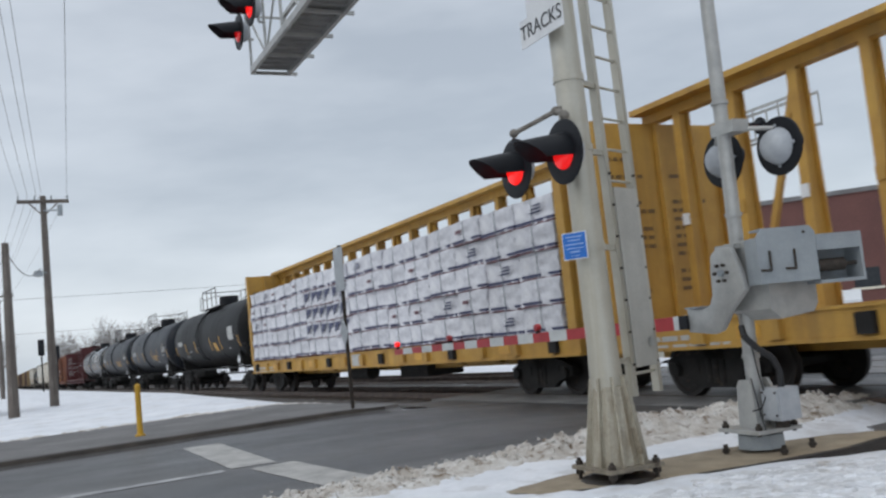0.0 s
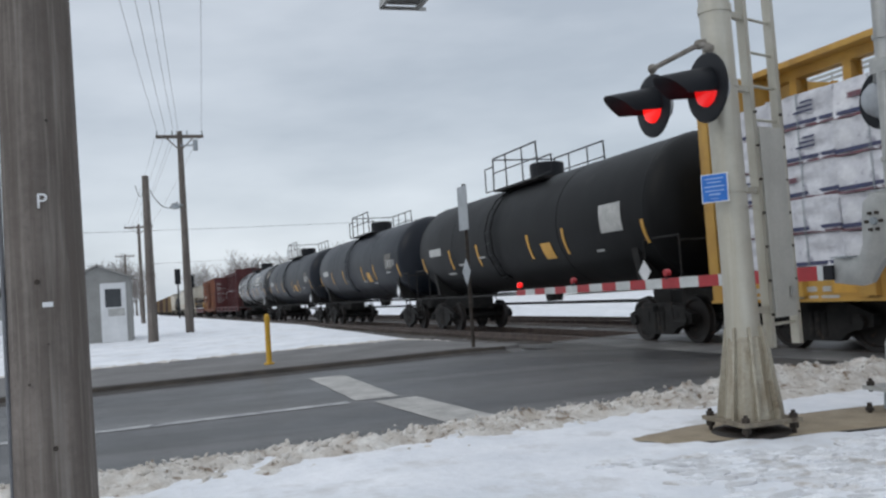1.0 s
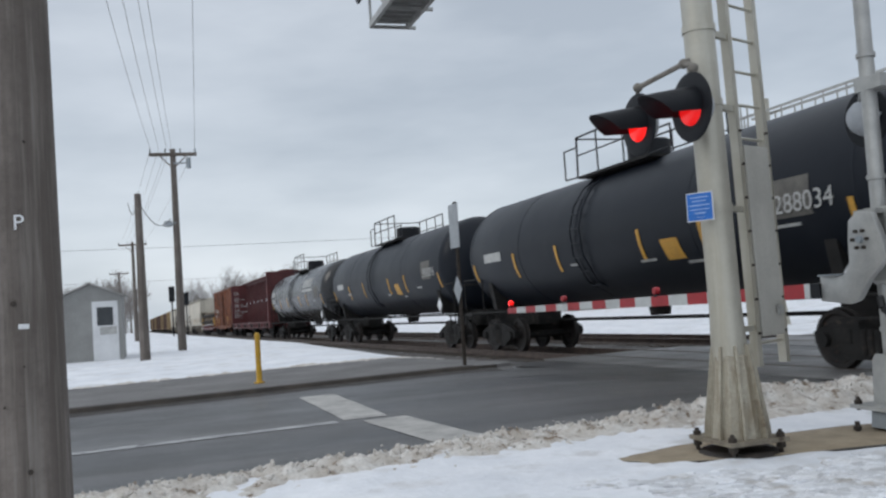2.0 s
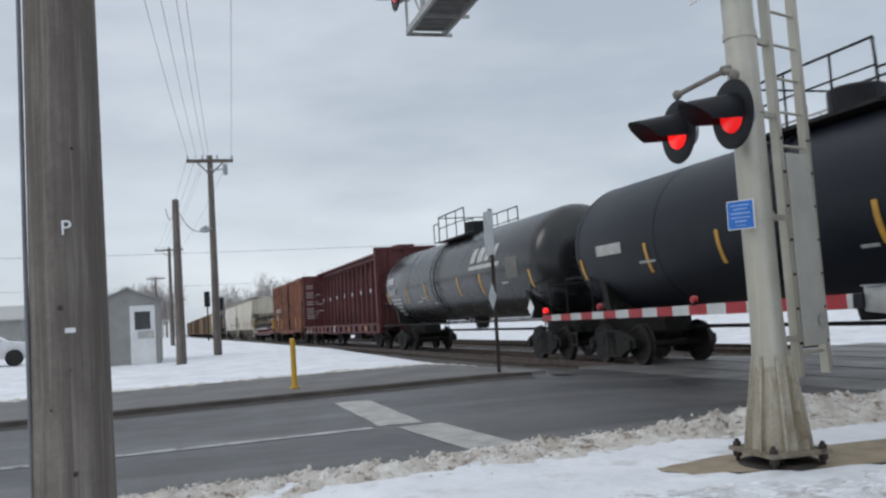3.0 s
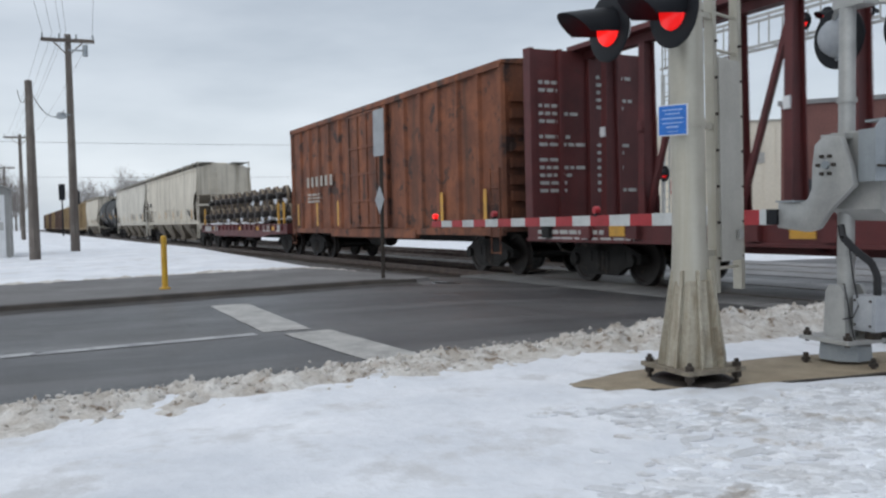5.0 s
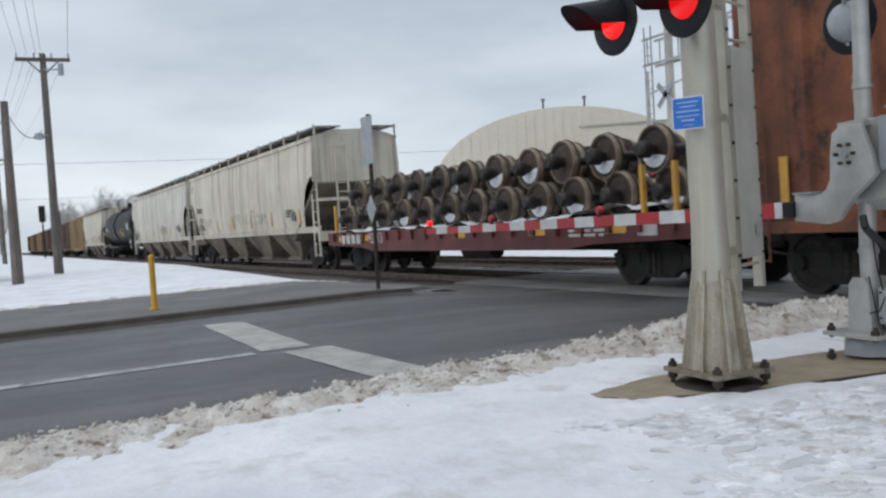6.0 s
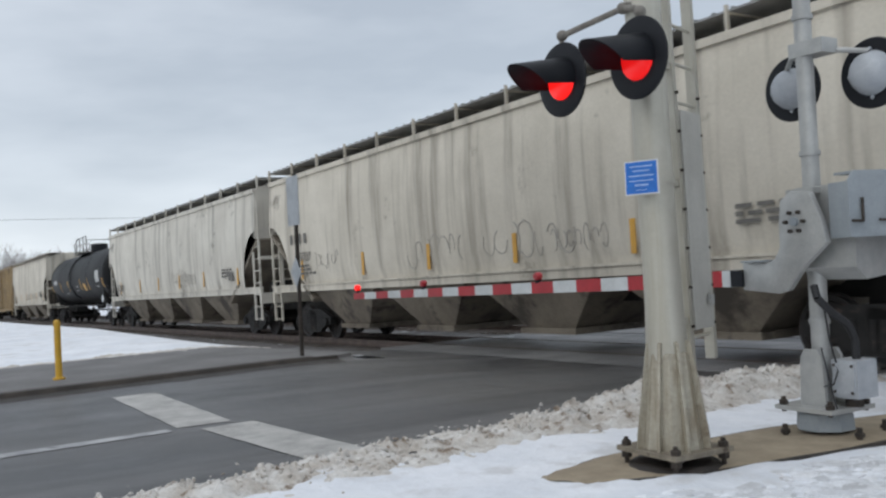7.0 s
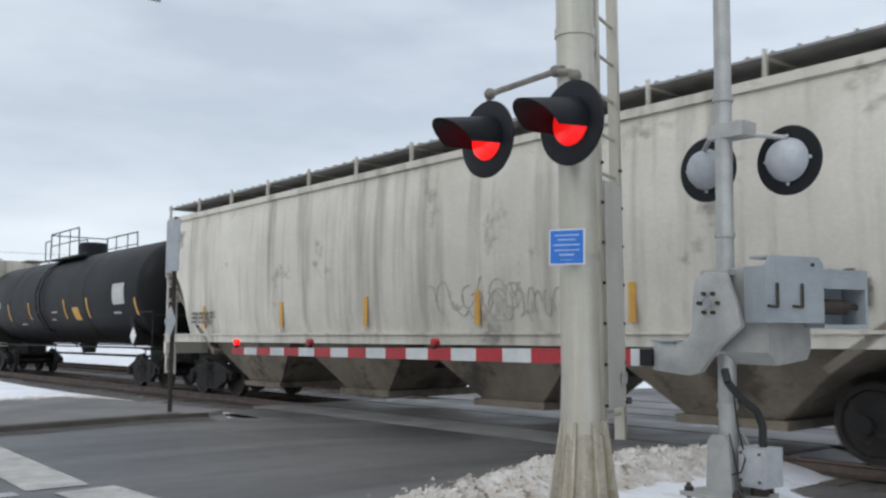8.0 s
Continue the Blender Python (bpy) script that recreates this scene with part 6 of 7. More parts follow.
    decal(car, -0.5, 0.2, 0.86, 1.2, -1.47, DECAL, "stencil_box")
    running_gear(car, half, 2.5)
    TRAIN.append((car, (u0 + u1) / 2, Matrix.Identity(4)))
    return car


def lumber_load(u0, u1):
    half = (u1 - u0) / 2 - 0.85
    tiers, cols = 5, 16
    ln, hh = 2 * half / cols, 0.535
    packs = []
    for variant in range(3):
        bm = bmesh.new()
        box(bm, -0.58, 0.58, -ln / 2 + 0.006, ln / 2 - 0.006, 0.01, hh - 0.004)
        bmesh.ops.subdivide_edges(bm, edges=bm.edges, cuts=8, use_grid_fill=True)
        for v in bm.verts:
            k = noise.noise(v.co * 4.5 + Vector((variant * 9, 0, 0))) * 0.05 + noise.noise(v.co * 11 + Vector((variant * 9, 4, 0))) * 0.04
            v.co.x += k
            v.co.z += noise.noise(v.co * 3 + Vector((5, variant * 7, 0))) * 0.022
        wrap = finish(bm, "wrap", WRAP, 50)
        bm = bmesh.new()
        box(bm, -0.602, 0.602, -ln / 2 + 0.005, ln / 2 - 0.005, 0.05, 0.105)
        navy = finish(bm, "printed_band", NAVY)
        bm = bmesh.new()
        box(bm, -0.600, 0.600, -ln / 2 + 0.005, ln / 2 - 0.005, 0.0, 0.03)
        red = finish(bm, "printed_line", PRINTRED)
        bm = bmesh.new()
        if variant == 2:
            for q in (-0.25, 0.25):
                slab(bm, [(ln * (q + 0.2), 0.14), (ln * (q - 0.2), 0.46), (ln * (q + 0.2), 0.46)], 0, -0.618, -0.61)
        elif variant == 1:
            for k in range(3):
                box(bm, -0.618, -0.61, -0.3, 0.1 - 0.08 * k, 0.22 + 0.07 * k, 0.25 + 0.07 * k)
        else:
            box(bm, -0.618, -0.61, 0.15, 0.4, 0.26, 0.34)
        emblem = finish(bm, "printed_patch", NAVY if variant else PRINTRED)
        bm = bmesh.new()
        box(bm, -0.615, -0.6, -0.008, 0.008, 0.0, hh - 0.01)
        strap = finish(bm, "strap", GREYBOX)
        packs.append((wrap, navy, red, emblem, strap))
    rnd = random.Random(4)
    for sx in (-1, 1):
        for c in range(cols):
            shift = (c // 2) % 2
            for t in range(tiers):
                variant = 2 if c in (8, 9, 10) and t in (1, 2, 3) else rnd.choice((0, 1))
                if sx > 0 and t < 3 and c % 2:
                    continue
                pk = thing("lumber_pack", None, "pack of lumber in white printed wrap stacked on the yellow car", "lumber pack", "lumber packs on the car")
                wrap, navy, red, emblem, strap = packs[variant]
                w = share("wrap", wrap, pk, None, "creased white plastic wrap")
                if variant != 2:
                    share("printed_band", navy, pk, None, "dark blue printed band")
                share("printed_line", red, pk)
                for q in (0.0,):
                    share("strap", strap, pk, pose(0, ln * (q + 0.02), 0))
                if variant == 2 or rnd.random() < 0.2:
                    share("printed_patch", emblem, pk)
                y = -half + ln * (c + 0.5)
                TRAIN.append((pk, (u0 + u1) / 2, pose(sx * (0.88 + rnd.uniform(-0.045, 0.035)), y, 1.27 + hh * t + 0.03 * shift, rnd.uniform(-0.8, 0.8), 0, (0 if sx < 0 else 180) + rnd.uniform(-1.4, 1.4))))
    return


def hopper_section():
    return [(1.46, 1.46), (1.53, 1.9), (1.56, 2.7), (1.555, 3.5), (1.50, 4.34), (1.44, 4.44), (1.20, 4.55), (0.75, 4.65), (0.0, 4.70)]


def hopper(u0, u1, paint, label, number="", seed=1, bays=4):
    half = (u1 - u0) / 2
    rnd = random.Random(seed)
    car = thing("covered_hopper", None, label, "rail car", "train")
    e = half - 0.62
    sec = hopper_section()
    ys, d = [], 0.0
    while d < 1.5:
        ys.append(d)
        d += 0.12
    cols = [-e + v for v in ys] + [-e + 1.5 + k * (2 * e - 3.0) / 14 for k in range(15)] + [e - v for v in ys[::-1]]
    bm = bmesh.new()
    for sx in (-1, 1):
        prev = None
        for y in cols:
            d = min(y + e, e - y)
            low = 1.46 + (1.70 * math.sqrt(max(0.0, 1 - (d / 1.25) ** 2)) if d < 1.25 else 0.0)
            ring = []
            for k, (x, z) in enumerate(sec):
                zz = max(z, low)
                if zz > z and k + 1 < len(sec):
                    j = k
                    while j + 1 < len(sec) and sec[j + 1][1] < zz:
                        j += 1
                    f = (zz - sec[j][1]) / (sec[j + 1][1] - sec[j][1])
                    x = sec[j][0] + f * (sec[j + 1][0] - sec[j][0])
                ring.append(bm.verts.new((sx * x, y, zz)))
            if prev:
                for k in range(len(sec) - 1):
                    bm.faces.new((prev[k], ring[k], ring[k + 1], prev[k + 1]))
            prev = ring
    bmesh.ops.remove_doubles(bm, verts=bm.verts, dist=0.001)
    bmesh.ops.dissolve_degenerate(bm, dist=0.001, edges=bm.edges)
    body = part("body", bm, paint, car, "smooth bulging side sheets streaked with grime", smooth=40)
    for sx in (-1, 1):
        bm = bmesh.new()
        box(bm, min(sx * 1.42, sx * 1.50), max(sx * 1.42, sx * 1.50), -half + 0.5, half - 0.5, 1.30, 1.48)
        box(bm, min(sx * 1.40, sx * 1.54), max(sx * 1.40, sx * 1.54), -half + 0.5, half - 0.5, 1.46, 1.50)
        part("side_sill", bm, paint, car, bevel=0.0)
        bm = bmesh.new()
        box(bm, min(sx * 1.46, sx * 1.55), max(sx * 1.46, sx * 1.55), -e, e, 4.34, 4.46)
        part("eave_rail", bm, paint, car)
    for sy in (-1, 1):
        bm = bmesh.new()
        slab(bm, [(-x, z) for x, z in sec if z >= 2.9] + [(x, z) for x, z in sec[::-1] if z >= 2.9] + [(1.57, 2.95), (-1.57, 2.95)], 1, sy * e - 0.02, sy * e + 0.02)
        part("end_sheet", bm, paint, car, smooth=None)
        # slope sheet takes the dark bay colour to carry its shade
        bm = bmesh.new()
        slab(bm, [(sy * e, 2.97), (sy * (e - 2.7), 1.1), (sy * (e - 2.62), 1.02), (sy * (e + 0.06), 2.90)], 0, -1.5, 1.5)
        part("slope_sheet", bm, BAYS, car, "grimy sloping end sheet, its shade put into the colour")
        bm = bmesh.new()
        slab(bm, [(sy * (half - 0.5), 0.75), (sy * (e - 2.2), 0.75), (sy * (e - 2.2), 1.15), (sy * (half - 0.5), 1.15)], 0, -0.35, 0.35)
        part("stub_sill", bm, UNDER, car)
        bm = bmesh.new()
        box(bm, -1.5, 1.5, min(sy * (half - 0.45), sy * (half - 0.6)), max(sy * (half - 0.45), sy * (half - 0.6)), 1.0, 1.32)
        part("end_sill", bm, paint, car)
        yy = sy * (half - 0.55)
        for x in (-1.47, 1.47):
            bm = bmesh.new()
            for k, yo in enumerate((yy, yy - sy * 0.5)):
                bar(bm, (x, yo, 0.5), (x, yo, 4.1 if k == 0 else 2.7), 0.05, 0.06, (0, 1, 0))
            for k in range(8):
                z = 0.55 + 0.36 * k
                tube(bm, [(x, yy, z), (x, yy - sy * 0.5, z)], 0.016)
            part("side_ladder", bm, paint, car)
        bm = bmesh.new()
        for x in (-0.75, -0.35, 0.35, 0.8):
            bar(bm, (x, yy, 1.2), (x, yy, 4.2 if x < -0.3 and x > -0.8 else 2.9), 0.06, 0.05, (0, 1, 0))
        for k in range(10):
            tube(bm, [(-0.75, yy, 1.4 + 0.3 * k), (-0.35, yy, 1.4 + 0.3 * k)], 0.016)
        box(bm, -1.48, 1.48, min(yy, yy + sy * 0.05), max(yy, yy + sy * 0.05), 2.32, 2.42)
        part("end_ladder", bm, paint, car)
        bm = bmesh.new()
        lathe(bm, [(0.24, -0.02), (0.28, -0.02), (0.28, 0.02), (0.24, 0.02)], 20, Matrix.Translation((0.15, yy + sy * 0.06, 2.0)) @ pose(0, 0, 0, 90, 0, 0))
        for a in range(4):
            bar(bm, (0.15, yy + sy * 0.06, 2.0), (0.15 + 0.25 * math.cos(a * math.pi / 2), yy + sy * 0.06, 2.0 + 0.25 * math.sin(a * math.pi / 2)), 0.03, 0.03, (0, 1, 0))
        part("brake_wheel", bm, paint, car)
        bm = bmesh.new()
        rod(bm, (-0.8, sy * (e - 0.75), 1.45), (0.8, sy * (e - 0.75), 1.45), 0.22, seg=14)
        part("air_tank", bm, UNDER, car)
    # discharge bays
    span = (2 * e - 4.4) / bays
    for k in range(bays):
        yc = -e + 2.2 + span * (k + 0.5)
        bm = bmesh.new()
        t, b = span * 0.49, span * 0.17
        vs = [(-1.44, yc - t, 1.42), (1.44, yc - t, 1.42), (1.44, yc + t, 1.42), (-1.44, yc + t, 1.42), (-0.95, yc - b, 0.42), (0.95, yc - b, 0.42), (0.95, yc + b, 0.42), (-0.95, yc + b, 0.42)]
        quad_faces(bm, vs, [(3, 2, 1, 0), (4, 5, 6, 7), (0, 1, 5, 4), (1, 2, 6, 5), (2, 3, 7, 6), (3, 0, 4, 7)])
        bay = part("discharge_bay", bm, BAYS, car, "grimy tapered discharge bay", smooth=None)
        bm = bmesh.new()
        box(bm, -1.05, 1.05, yc - b - 0.12, yc + b + 0.12, 0.32, 0.43)
        part("outlet_gate", bm, BAYS, bay)
    bm = bmesh.new()
    box(bm, -0.3, 0.3, -e + 2, e - 2, 0.85, 1.2)
    part("centre_sill", bm, UNDER, car)
    # roof walk and hatches
    for sx in (-1, 1):
        bm = bmesh.new()
        a, b = sorted((sx * 0.55, sx * 1.42))
        box(bm, a, b, -e - 0.3, e + 0.3, 4.74, 4.77)
        for k in range(60):
            y = -e + 0.2 + k * (2 * e - 0.4) / 59
            box(bm, a, b, y - 0.015, y + 0.015, 4.77, 4.80)
        part("running_board", bm, GRATING, car, "dark grating walkway on the roof")
        n = 13
        for k in range(n):
            y = -e - 0.1 + k * (2 * e + 0.2) / (n - 1)
            bm = bmesh.new()
            bar(bm, (sx * 1.44, y, 4.44), (sx * 1.44, y, 4.83), 0.06, 0.035, (0, 1, 0))
            bar(bm, (sx * 1.44, y, 4.73), (sx * 0.6, y, 4.73), 0.05, 0.03)
            part("walk_bracket", bm, paint, car)
    bm = bmesh.new()
    box(bm, -0.42, 0.42, -e + 0.8, e - 0.8, 4.69, 4.78)
    for k in range(9):
        y = -e + 1.2 + k * (2 * e - 2.4) / 8
        bar(bm, (-0.46, y, 4.80), (0.46, y, 4.80), 0.06, 0.04)
    part("roof_hatch", bm, paint, car, "long trough hatch")
    # markings on the side
    for f in (-0.83, -0.48, -0.18, 0.12, 0.42, 0.78):
        bm = bmesh.new()
        box(bm, -1.556, -1.548, f * e - 0.06, f * e + 0.06, 1.62, 2.15)
        part("reflector", bm, REFLECT, car, "yellow reflective strip")
    if number:
        lettering("car_number", number, 0.35, Matrix.Translation((-1.576, e - 2.3, 2.2)) @ pose(0, 0, 0, 0, -1, 0) @ SIDE, DECAL_DARK, car, "dark stencilled car number")
        for k, yo in enumerate((3.2, 2.86, 2.6, 2.3)):
            decal(car, e - yo + 0.62, e - yo + 0.78, 2.58, 2.84, -1.577, DECAL_DARK, "stencil_bar")
    text_block(car, e - 1.6, 1.95, -1.575, 3, 1.5, 0.06, DECAL_DARK, seed)
    text_block(car, -e + 3.2, 2.1, -1.575, 3, 1.2, 0.06, DECAL_DARK, seed + 5)
    decal(car, -e + 2.1, -e + 2.5, 1.75, 2.05, -1.575, DECAL_DARK, "stencil_box")
    # faded tags, as loose looping strokes
    for g in range(4):
        yc, zc_, sz = rnd.uniform(-e + 2, e - 2.5), rnd.uniform(1.62, 1.9), rnd.uniform(0.35, 0.7)
        bm = bmesh.new()
        for k in range(7):
            pts, y0 = [], yc - k * sz * 0.55
            a0, a1 = rnd.uniform(0, 6), rnd.uniform(2.5, 5.5)
            rx, rz = sz * rnd.uniform(0.15, 0.35), sz * rnd.uniform(0.3, 0.6)
            for i in range(9):
                a = a0 + a1 * i / 8
                zz = zc_ + 0.25 + rz * math.sin(a)
                j = 0
                while j + 2 < len(sec) and sec[j + 1][1] < zz:
                    j += 1
                f = (zz - sec[j][1]) / (sec[j + 1][1] - sec[j][1])
                pts.append(Vector((-(sec[j][0] + f * (sec[j + 1][0] - sec[j][0])) - 0.006, y0 + rx * math.cos(a), zz)))
            for a, b in zip(pts, pts[1:]):
                if (b - a).length > 1e-4:
                    bar(bm, a, b, 0.024, 0.006, (1, 0, 0))
        tagged(part("spray_tag", bm, SPRAY, car, "faded spray-painted scrawl"), kind="stuff")
    running_gear(car, half, 2.2)
    TRAIN.append((car, (u0 + u1) / 2, Matrix.Identity(4)))
    return car


def boxcar(u0, u1, paint, label, seed=1, marks=True, top=4.78):
    half = (u1 - u0) / 2
    car = thing("boxcar", None, label, "rail car", "train")
    e = half - 0.5
    bm = bmesh.new()
    box(bm, -1.42, 1.42, -e, e, 0.98, top - 0.12)
    part("body", bm, paint, car)
    bm = bmesh.new()
    slab(bm, [(-1.5, top - 0.14), (1.5, top - 0.14), (1.5, top - 0.06), (0, top + 0.06), (-1.5, top - 0.06)], 1, -e - 0.05, e + 0.05)
    for k in range(22):
        y = -e + 0.4 + k * (2 * e - 0.8) / 21
        slab(bm, [(-1.45, top - 0.055), (1.45, top - 0.055), (0, top + 0.09)], 1, y - 0.04, y + 0.04)
    part("roof", bm, paint, car, smooth=None)
    for sx in (-1, 1):
        n = 16
        for k in range(n):
            y = -e + 0.08 + k * (2 * e - 0.16) / (n - 1)
            if abs(y) < 1.6:
                continue
            bm = bmesh.new()
            xa, xb = sx * 1.42, sx * 1.50
            slab(bm, [(xa, y - 0.12), (xb, y - 0.07), (xb, y + 0.07), (xa, y + 0.12)], 2, 1.02, top - 0.16)
            part("side_post", bm, paint, car, smooth=None)
        bm = bmesh.new()
        box(bm, min(sx * 1.42, sx * 1.52), max(sx * 1.42, sx * 1.52), -e, e, 0.90, 1.06)
        box(bm, min(sx * 1.42, sx * 1.55), max(sx * 1.42, sx * 1.55), -3.4, 3.4, 0.80, 1.02)
        box(bm, min(sx * 1.42, sx * 1.52), max(sx * 1.42, sx * 1.52), -e, e, top - 0.22, top - 0.12)
        part("side_sill", bm, paint, car, smooth=None)
        bm = bmesh.new()
        box(bm, min(sx * 1.44, sx * 1.53), max(sx * 1.44, sx * 1.53), -1.5, 1.5, 1.1, top - 0.25)
        leaf = part("sliding_door", bm, paint, car, "ribbed sliding door", smooth=None)
        for y in (-1.5, -0.75, 0.0, 0.75, 1.5):
            bm = bmesh.new()
            box(bm, min(sx * 1.53, sx * 1.57), max(sx * 1.53, sx * 1.57), y - 0.05, y + 0.05, 1.1, top - 0.25)
            part("door_rib", bm, paint, leaf)
        for z in (1.15, 1.9, 2.7, 3.5, top - 0.3):
            bm = bmesh.new()
            box(bm, min(sx * 1.53, sx * 1.56), max(sx * 1.53, sx * 1.56), -1.5, 1.5, z - 0.04, z + 0.04)
            part("door_bar", bm, paint, leaf)
        for sy in (-1, 1):
            bm = bmesh.new()
            for yo in (0.1, 0.5):
                tube(bm, [(sx * 1.53, sy * (e - yo), 0.5), (sx * 1.53, sy * (e - yo), 2.4)], 0.018)
            for k in range(6):
                tube(bm, [(sx * 1.53, sy * (e - 0.1), 0.52 + 0.36 * k), (sx * 1.53, sy * (e - 0.5), 0.52 + 0.36 * k)], 0.015)
            part("side_ladder", bm, paint, car)
    for sy in (-1, 1):
        bm = bmesh.new()
        for k in range(8):
            z = 1.3 + 0.36 * k
            a, b = sorted((sy * e, sy * (e + 0.07)))
            box(bm, -1.3, 1.3, a, b, z, z + 0.2)
        part("end_rib", bm, paint, car, bevel=0.0)
    if marks:
        for f in (-0.9, -0.62, 0.35, 0.62, 0.9):
            decal(car, f * e - 0.07, f * e + 0.07, 1.15, 1.95, -1.508, REFLECT, "reflector")
        for k in range(6):
            decal(car, e - 2.2 - 0.5 * k, e - 1.95 - 0.5 * k, 2.5, 2.85, -1.506, SPRAY, "stencil_bar")
        text_block(car, e - 2.0, 2.2, -1.506, 3, 2.0, 0.07, SPRAY, seed)
    bm = bmesh.new()
    box(bm, -0.3, 0.3, -e, e, 0.68, 0.98)
    rod(bm, (-0.6, 0.5, 0.7), (-0.6, 1.9, 0.7), 0.2, seg=12)
    part("underframe", bm, UNDER, car)
    running_gear(car, half, 2.0)
    TRAIN.append((car, (u0 + u1) / 2, Matrix.Identity(4)))
    return car


def wheel_flat(u0, u1):
    half = (u1 - u0) / 2
    car = thing("flatcar", None, "oxide red flatcar with snow on the deck, loaded with worn wheelsets", "rail car", "train")
    e = half - 0.45
    bm = bmesh.new()
    box(bm, -1.42, 1.42, -e, e, 1.10, 1.20)
    part("deck", bm, TIMBER, car)
    for sx in (-1, 1):
        bm = bmesh.new()
        a, b = sorted((sx * 1.42, sx * 1.50))
        slab(bm, [(-e, 0.86), (-e + 2.8, 0.78), (-e + 3.6, 0.68), (e - 3.6, 0.68), (e - 2.8, 0.78), (e, 0.86), (e, 1.24), (-e, 1.24)], 0, a, b)
        part("side_sill", bm, CARRED, car)
        for k in range(20):
            y = -e + 0.5 + k * (2 * e - 1) / 19
            bm = bmesh.new()
            box(bm, min(sx * 1.5, sx * 1.58), max(sx * 1.5, sx * 1.58), y - 0.07, y + 0.07, 0.98, 1.22)
            part("stake_pocket", bm, CARRED, car)
    for sy in (-1, 1):
        bm = bmesh.new()
        box(bm, -1.5, 1.5, min(sy * e, sy * (e + 0.1)), max(sy * e, sy * (e + 0.1)), 0.85, 1.24)
        part("end_sill", bm, CARRED, car)
    bm = bmesh.new()
    box(bm, -0.35, 0.35, -e, e, 0.6, 1.1)
    rod(bm, (-0.8, -1, 0.65), (-0.8, 0.4, 0.65), 0.2, seg=12)
    part("underframe", bm, UNDER, car)
    for k, y in enumerate((e - 1.5, e - 1.9, e - 2.3, e - 2.7)):
        decal(car, y - 0.13, y + 0.14, 0.90, 1.16, -1.586, DECAL, "stencil_bar")
    lettering("car_number", "92313", 0.40, Matrix.Translation((-1.59, e - 4.0, 1.03)) @ SIDE, DECAL, car, "white stencilled car number")
    for y in (e - 1.2, e - 3.0, -0.5, -e + 4.5, -e + 2.0):
        decal(car, y - 0.3, y + 0.3, 0.97, 1.13, -1.507, REFLECT, "reflector")
    text_block(car, -e + 3.4, 1.1, -1.507, 3, 1.4, 0.05, DECAL, 3)
    decal(car, -e + 0.9, -e + 1.4, 0.92, 1.2, -1.507, DECAL, "stencil_box")
    # snow lying on the deck
    bm = bmesh.new()
    xs_, ys_ = [-1.40 + 0.2 * k for k in range(15)], [-e + 0.05 + 0.16 * k for k in range(int(2 * (e - 0.05) / 0.16))]
    grid = [[bm.verts.new((x, y, 1.205 + max(0.0, 0.06 + 0.12 * noise.noise(Vector((x * 2.2, y * 1.4, 4))) + 0.07 * noise.noise(Vector((x * 6, y * 5, 1))) + 0.16 * (1 - smooth_step(-e + 2.5, -e + 4.5, y))))) for x in xs_] for y in ys_]
    for a, b in zip(grid, grid[1:]):
        for k in range(len(xs_) - 1):
            bm.faces.new((a[k], a[k + 1], b[k + 1], b[k]))
    part("deck_snow", bm, SNOW, car, "lumpy snow lying on the deck", smooth=180)
    for y in (-e + 0.5, -e + 1.3, e - 0.5):
        bm = bmesh.new()
        box(bm, -1.46, -1.38, y - 0.04, y + 0.04, 1.2, 2.1)
        part("stake", bm, REFLECT, car, "yellow stake")
    running_gear(car, half, 2.0)
    TRAIN.append((car, (u0 + u1) / 2, Matrix.Identity(4)))
    wm, rm = wheel_mesh(SCRAPWHEEL, "wheel_plate", 0.9), ring_mesh(SCRAPRIM, 0.43, 0.9)
    bm = bmesh.new()
    lathe(bm, [(0.0, -1.12), (0.075, -1.12), (0.075, -0.92), (0.095, -0.9), (0.10, -0.62), (0.085, -0.4), (0.085, 0.4), (0.10, 0.62), (0.095, 0.9), (0.075, 0.92), (0.075, 1.12), (0, 1.12)], 16, pose(0, 0, 0, 0, 90, 0))
    am = finish(bm, "axle", AXLE, 35)
    bm = bmesh.new()
    lathe(bm, [(0.0, -0.13), (0.10, -0.13), (0.125, -0.10), (0.15, -0.08), (0.15, 0.10), (0.0, 0.10)], 14, pose(0, 0, 0, 0, 90, 0))
    cm = finish(bm, "bearing", AXLE, 35)
    # pale half-disc added in place of the treads showing from wheels behind
    bm = bmesh.new()
    slab(bm, [(0.31 * math.cos(radians(a)), 0.31 * math.sin(radians(a))) for a in range(-165, -14, 15)], 0, -0.045, -0.02)
    patch_me = finish(bm, "snow_patch", SNOW)
    rnd = random.Random(8)
    n = 23
    gap = (2 * e - 2.0) / (n - 1)
    for row, count, z in ((0, n, 1.65), (1, n - 1, 2.36)):
        for k in range(count):
            y = -e + 1.0 + gap * (k + 0.5 * row)
            ws = thing("wheelset", None, "worn rusty railway wheelset stacked on the flatcar", "wheelset", "wheelsets on the flatcar")
            share("axle", am, ws)
            for sx in (-1, 1):
                w = share("wheel_plate", wm, ws, pose(sx * 0.755, 0, 0, 0, 0, 0 if sx < 0 else 180))
                share("rim", rm, w, None, "pale worn rim")
                if sx < 0 and rnd.random() < 0.3:
                    share("snow_patch", patch_me, w, None, "pale half-disc low on the wheel plate")
                share("bearing", cm, ws, pose(sx * 1.02, 0, 0))
            TRAIN.append((ws, (u0 + u1) / 2, pose((0.32 if k % 2 else -0.32) + rnd.uniform(-0.05, 0.05), y, z + rnd.uniform(-0.02, 0.02), rnd.uniform(-18, 18), 0, 0)))


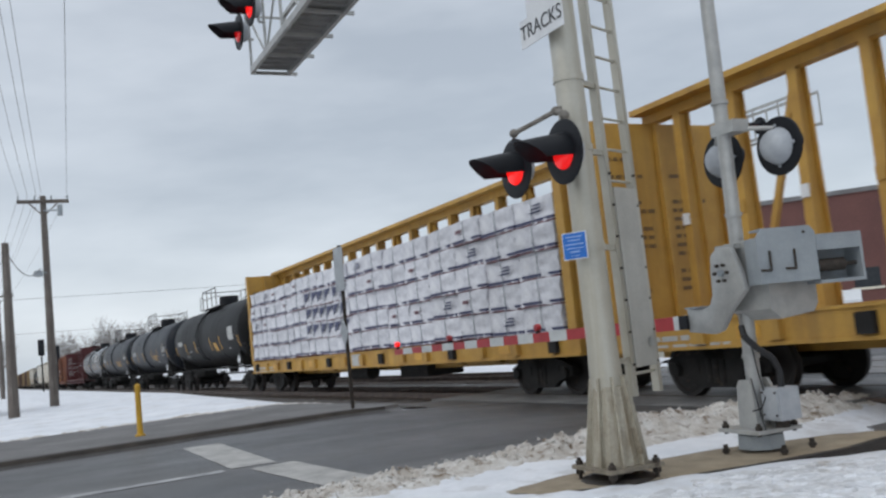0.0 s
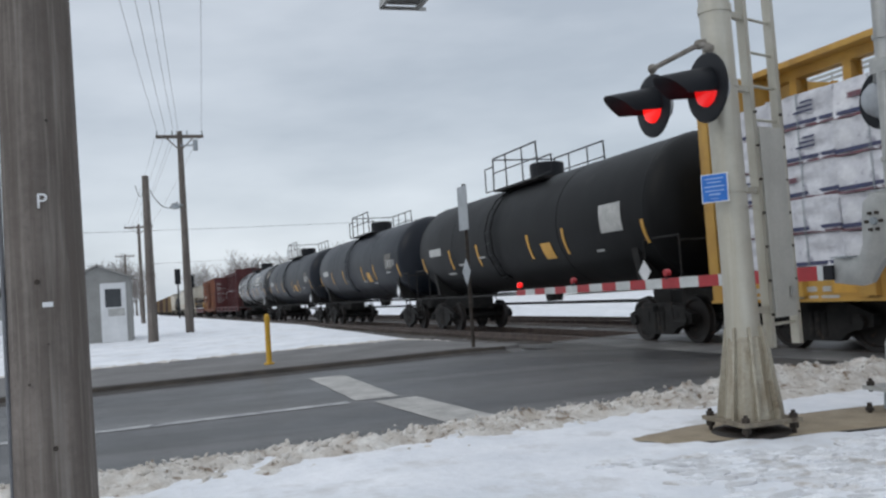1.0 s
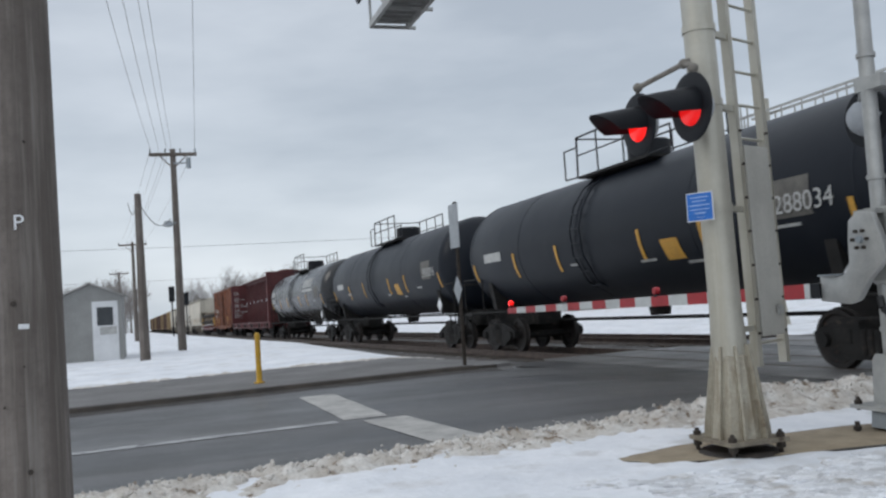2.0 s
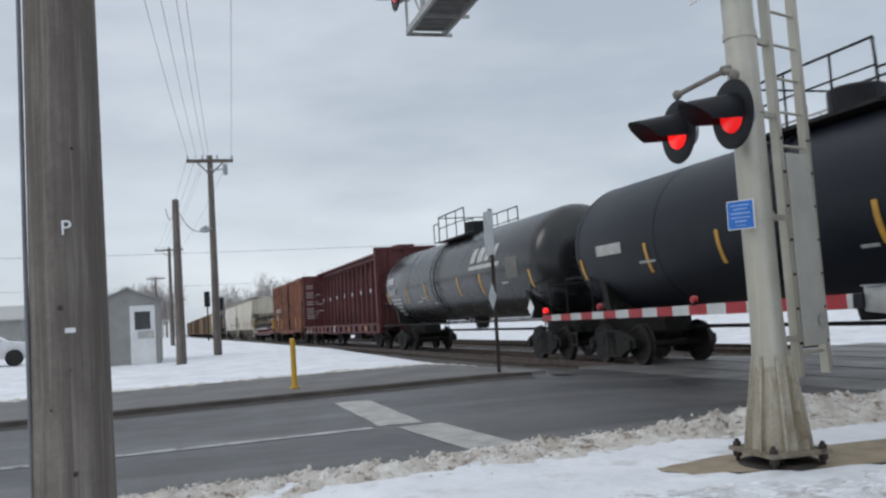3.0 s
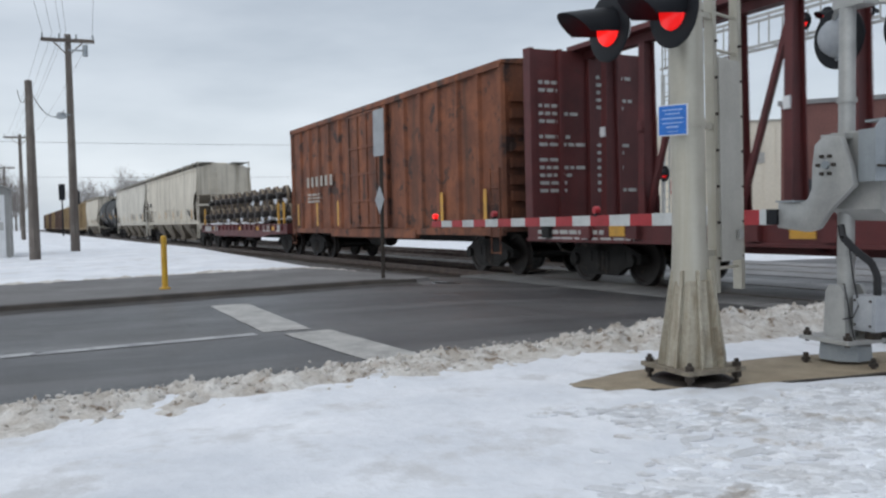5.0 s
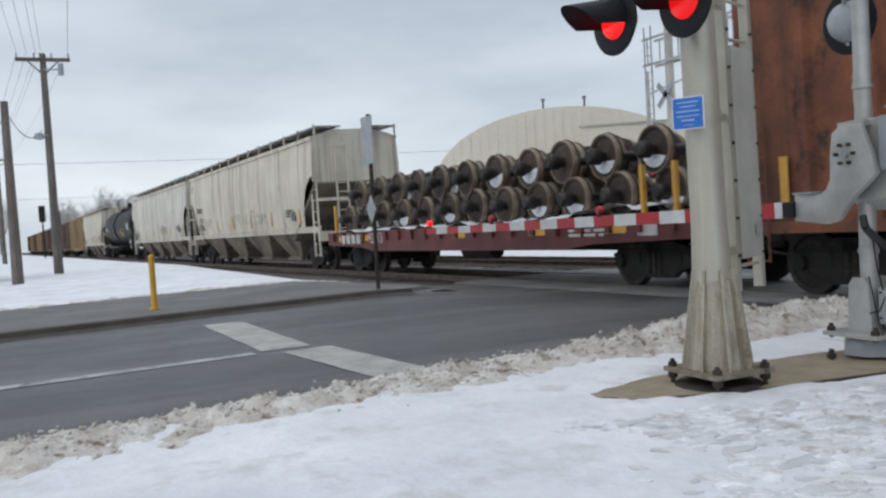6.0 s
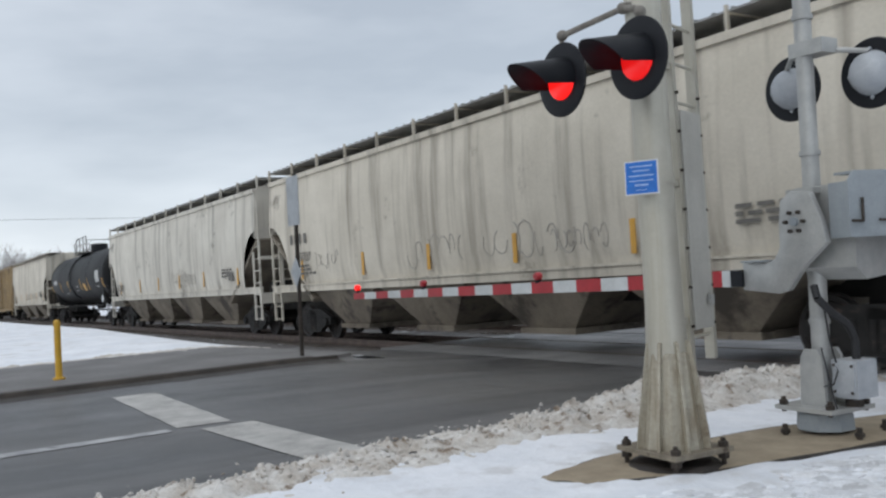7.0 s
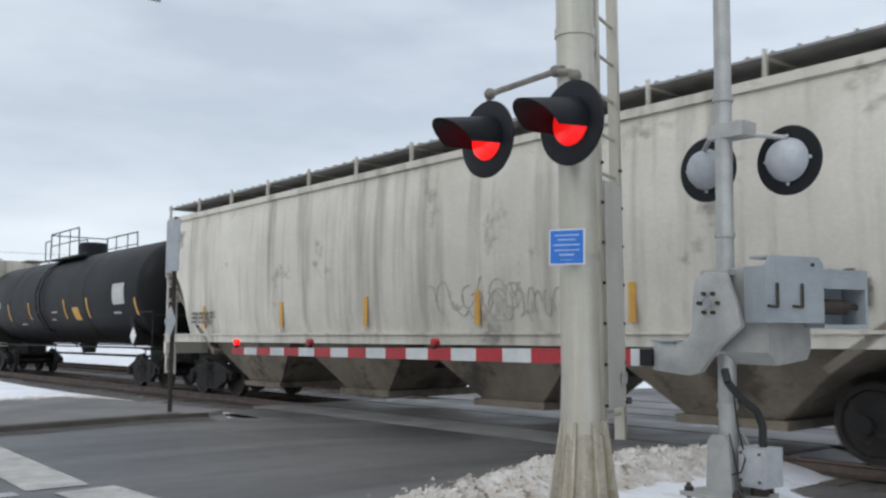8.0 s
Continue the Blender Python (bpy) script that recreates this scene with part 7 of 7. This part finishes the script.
centre_beam(-11.3, 13.3, CARYELLOW, DECAL_BROWN, "empty yellow centre-beam flatcar with stencilled bulkheads", 3, 0.3)
centre_beam(13.3, 37.1, CARYELLOW, DECAL_BROWN, "yellow centre-beam flatcar stacked with wrapped lumber", 5)
lumber_load(13.3, 37.1)
tank_car(37.1, 54.4, TANKBLACK, "dirty black tank car with yellow reflective strips", seed=2)
tank_car(54.4, 71.9, TANKBLUE, "dark blue-black tank car with white stencilled number", number="288034", mark=2, seed=3)
tank_car(71.9, 90.2, TANKBLUE, "dark blue-black tank car with yellow placard", number="396096", mark=2, seed=4)
tank_car(90.2, 109.3, TANKGREY, "glossy grey-black tank car with white emblem bars", mark=1, seed=5)
centre_beam(109.3, 132.5, CARRED, DECAL, "empty oxide red centre-beam flatcar with white stencils", 7)
boxcar(132.5, 149.5, RUST, "rusted brown boxcar with vertical side posts", 8)
wheel_flat(149.5, 167.0)
hopper(167.0, 188.0, HOPPER, "cream covered hopper streaked with grime and faded graffiti", "637707", 11, 4)
hopper(188.0, 209.3, HOPPER_GREY, "grey cream covered hopper streaked with grime", "", 12, 4)
tank_car(209.3, 228.0, TANKBLACK, "dirty black tank car with yellow placard", seed=6)
hopper(228.0, 247.0, HOPPER, "cream covered hopper streaked with grime", "", 14, 3)
boxcar(247.0, 266.0, DULLYELLOW, "yellow boxcar with ribbed sides, colour dulled for distance haze", 15, False)
boxcar(266.0, 284.0, DULLBROWN, "brown boxcar with ribbed sides, colour greyed for distance haze", 16, False)
boxcar(284.0, 302.0, DULLYELLOW, "yellow boxcar with ribbed sides, colour dulled for distance haze", 17, False)
for k in range(6):
    boxcar(302.0 + 17 * k, 319.0 + 17 * k, (DULLBROWN, DULLBROWN, DULLYELLOW, DULLBROWN, DULLYELLOW, DULLBROWN)[k], "weathered boxcar far down the train", 20 + k, False)


# ---------------------------------------------------------------- movement
TILT_DEG = math.degrees(math.atan(GRADE))


def train_pose(u, t):
    x, y, z = track_point(u - SPEED * t)
    return pose(x, y, z, TILT_DEG, 0, PSI)


def motions():
    for ob, u, m in TRAIN:
        walk(ob, [(t, train_pose(u, t) @ m) for t in (0, 1, 2, 3, 4, 5, 6, 7, 8)])


motions()
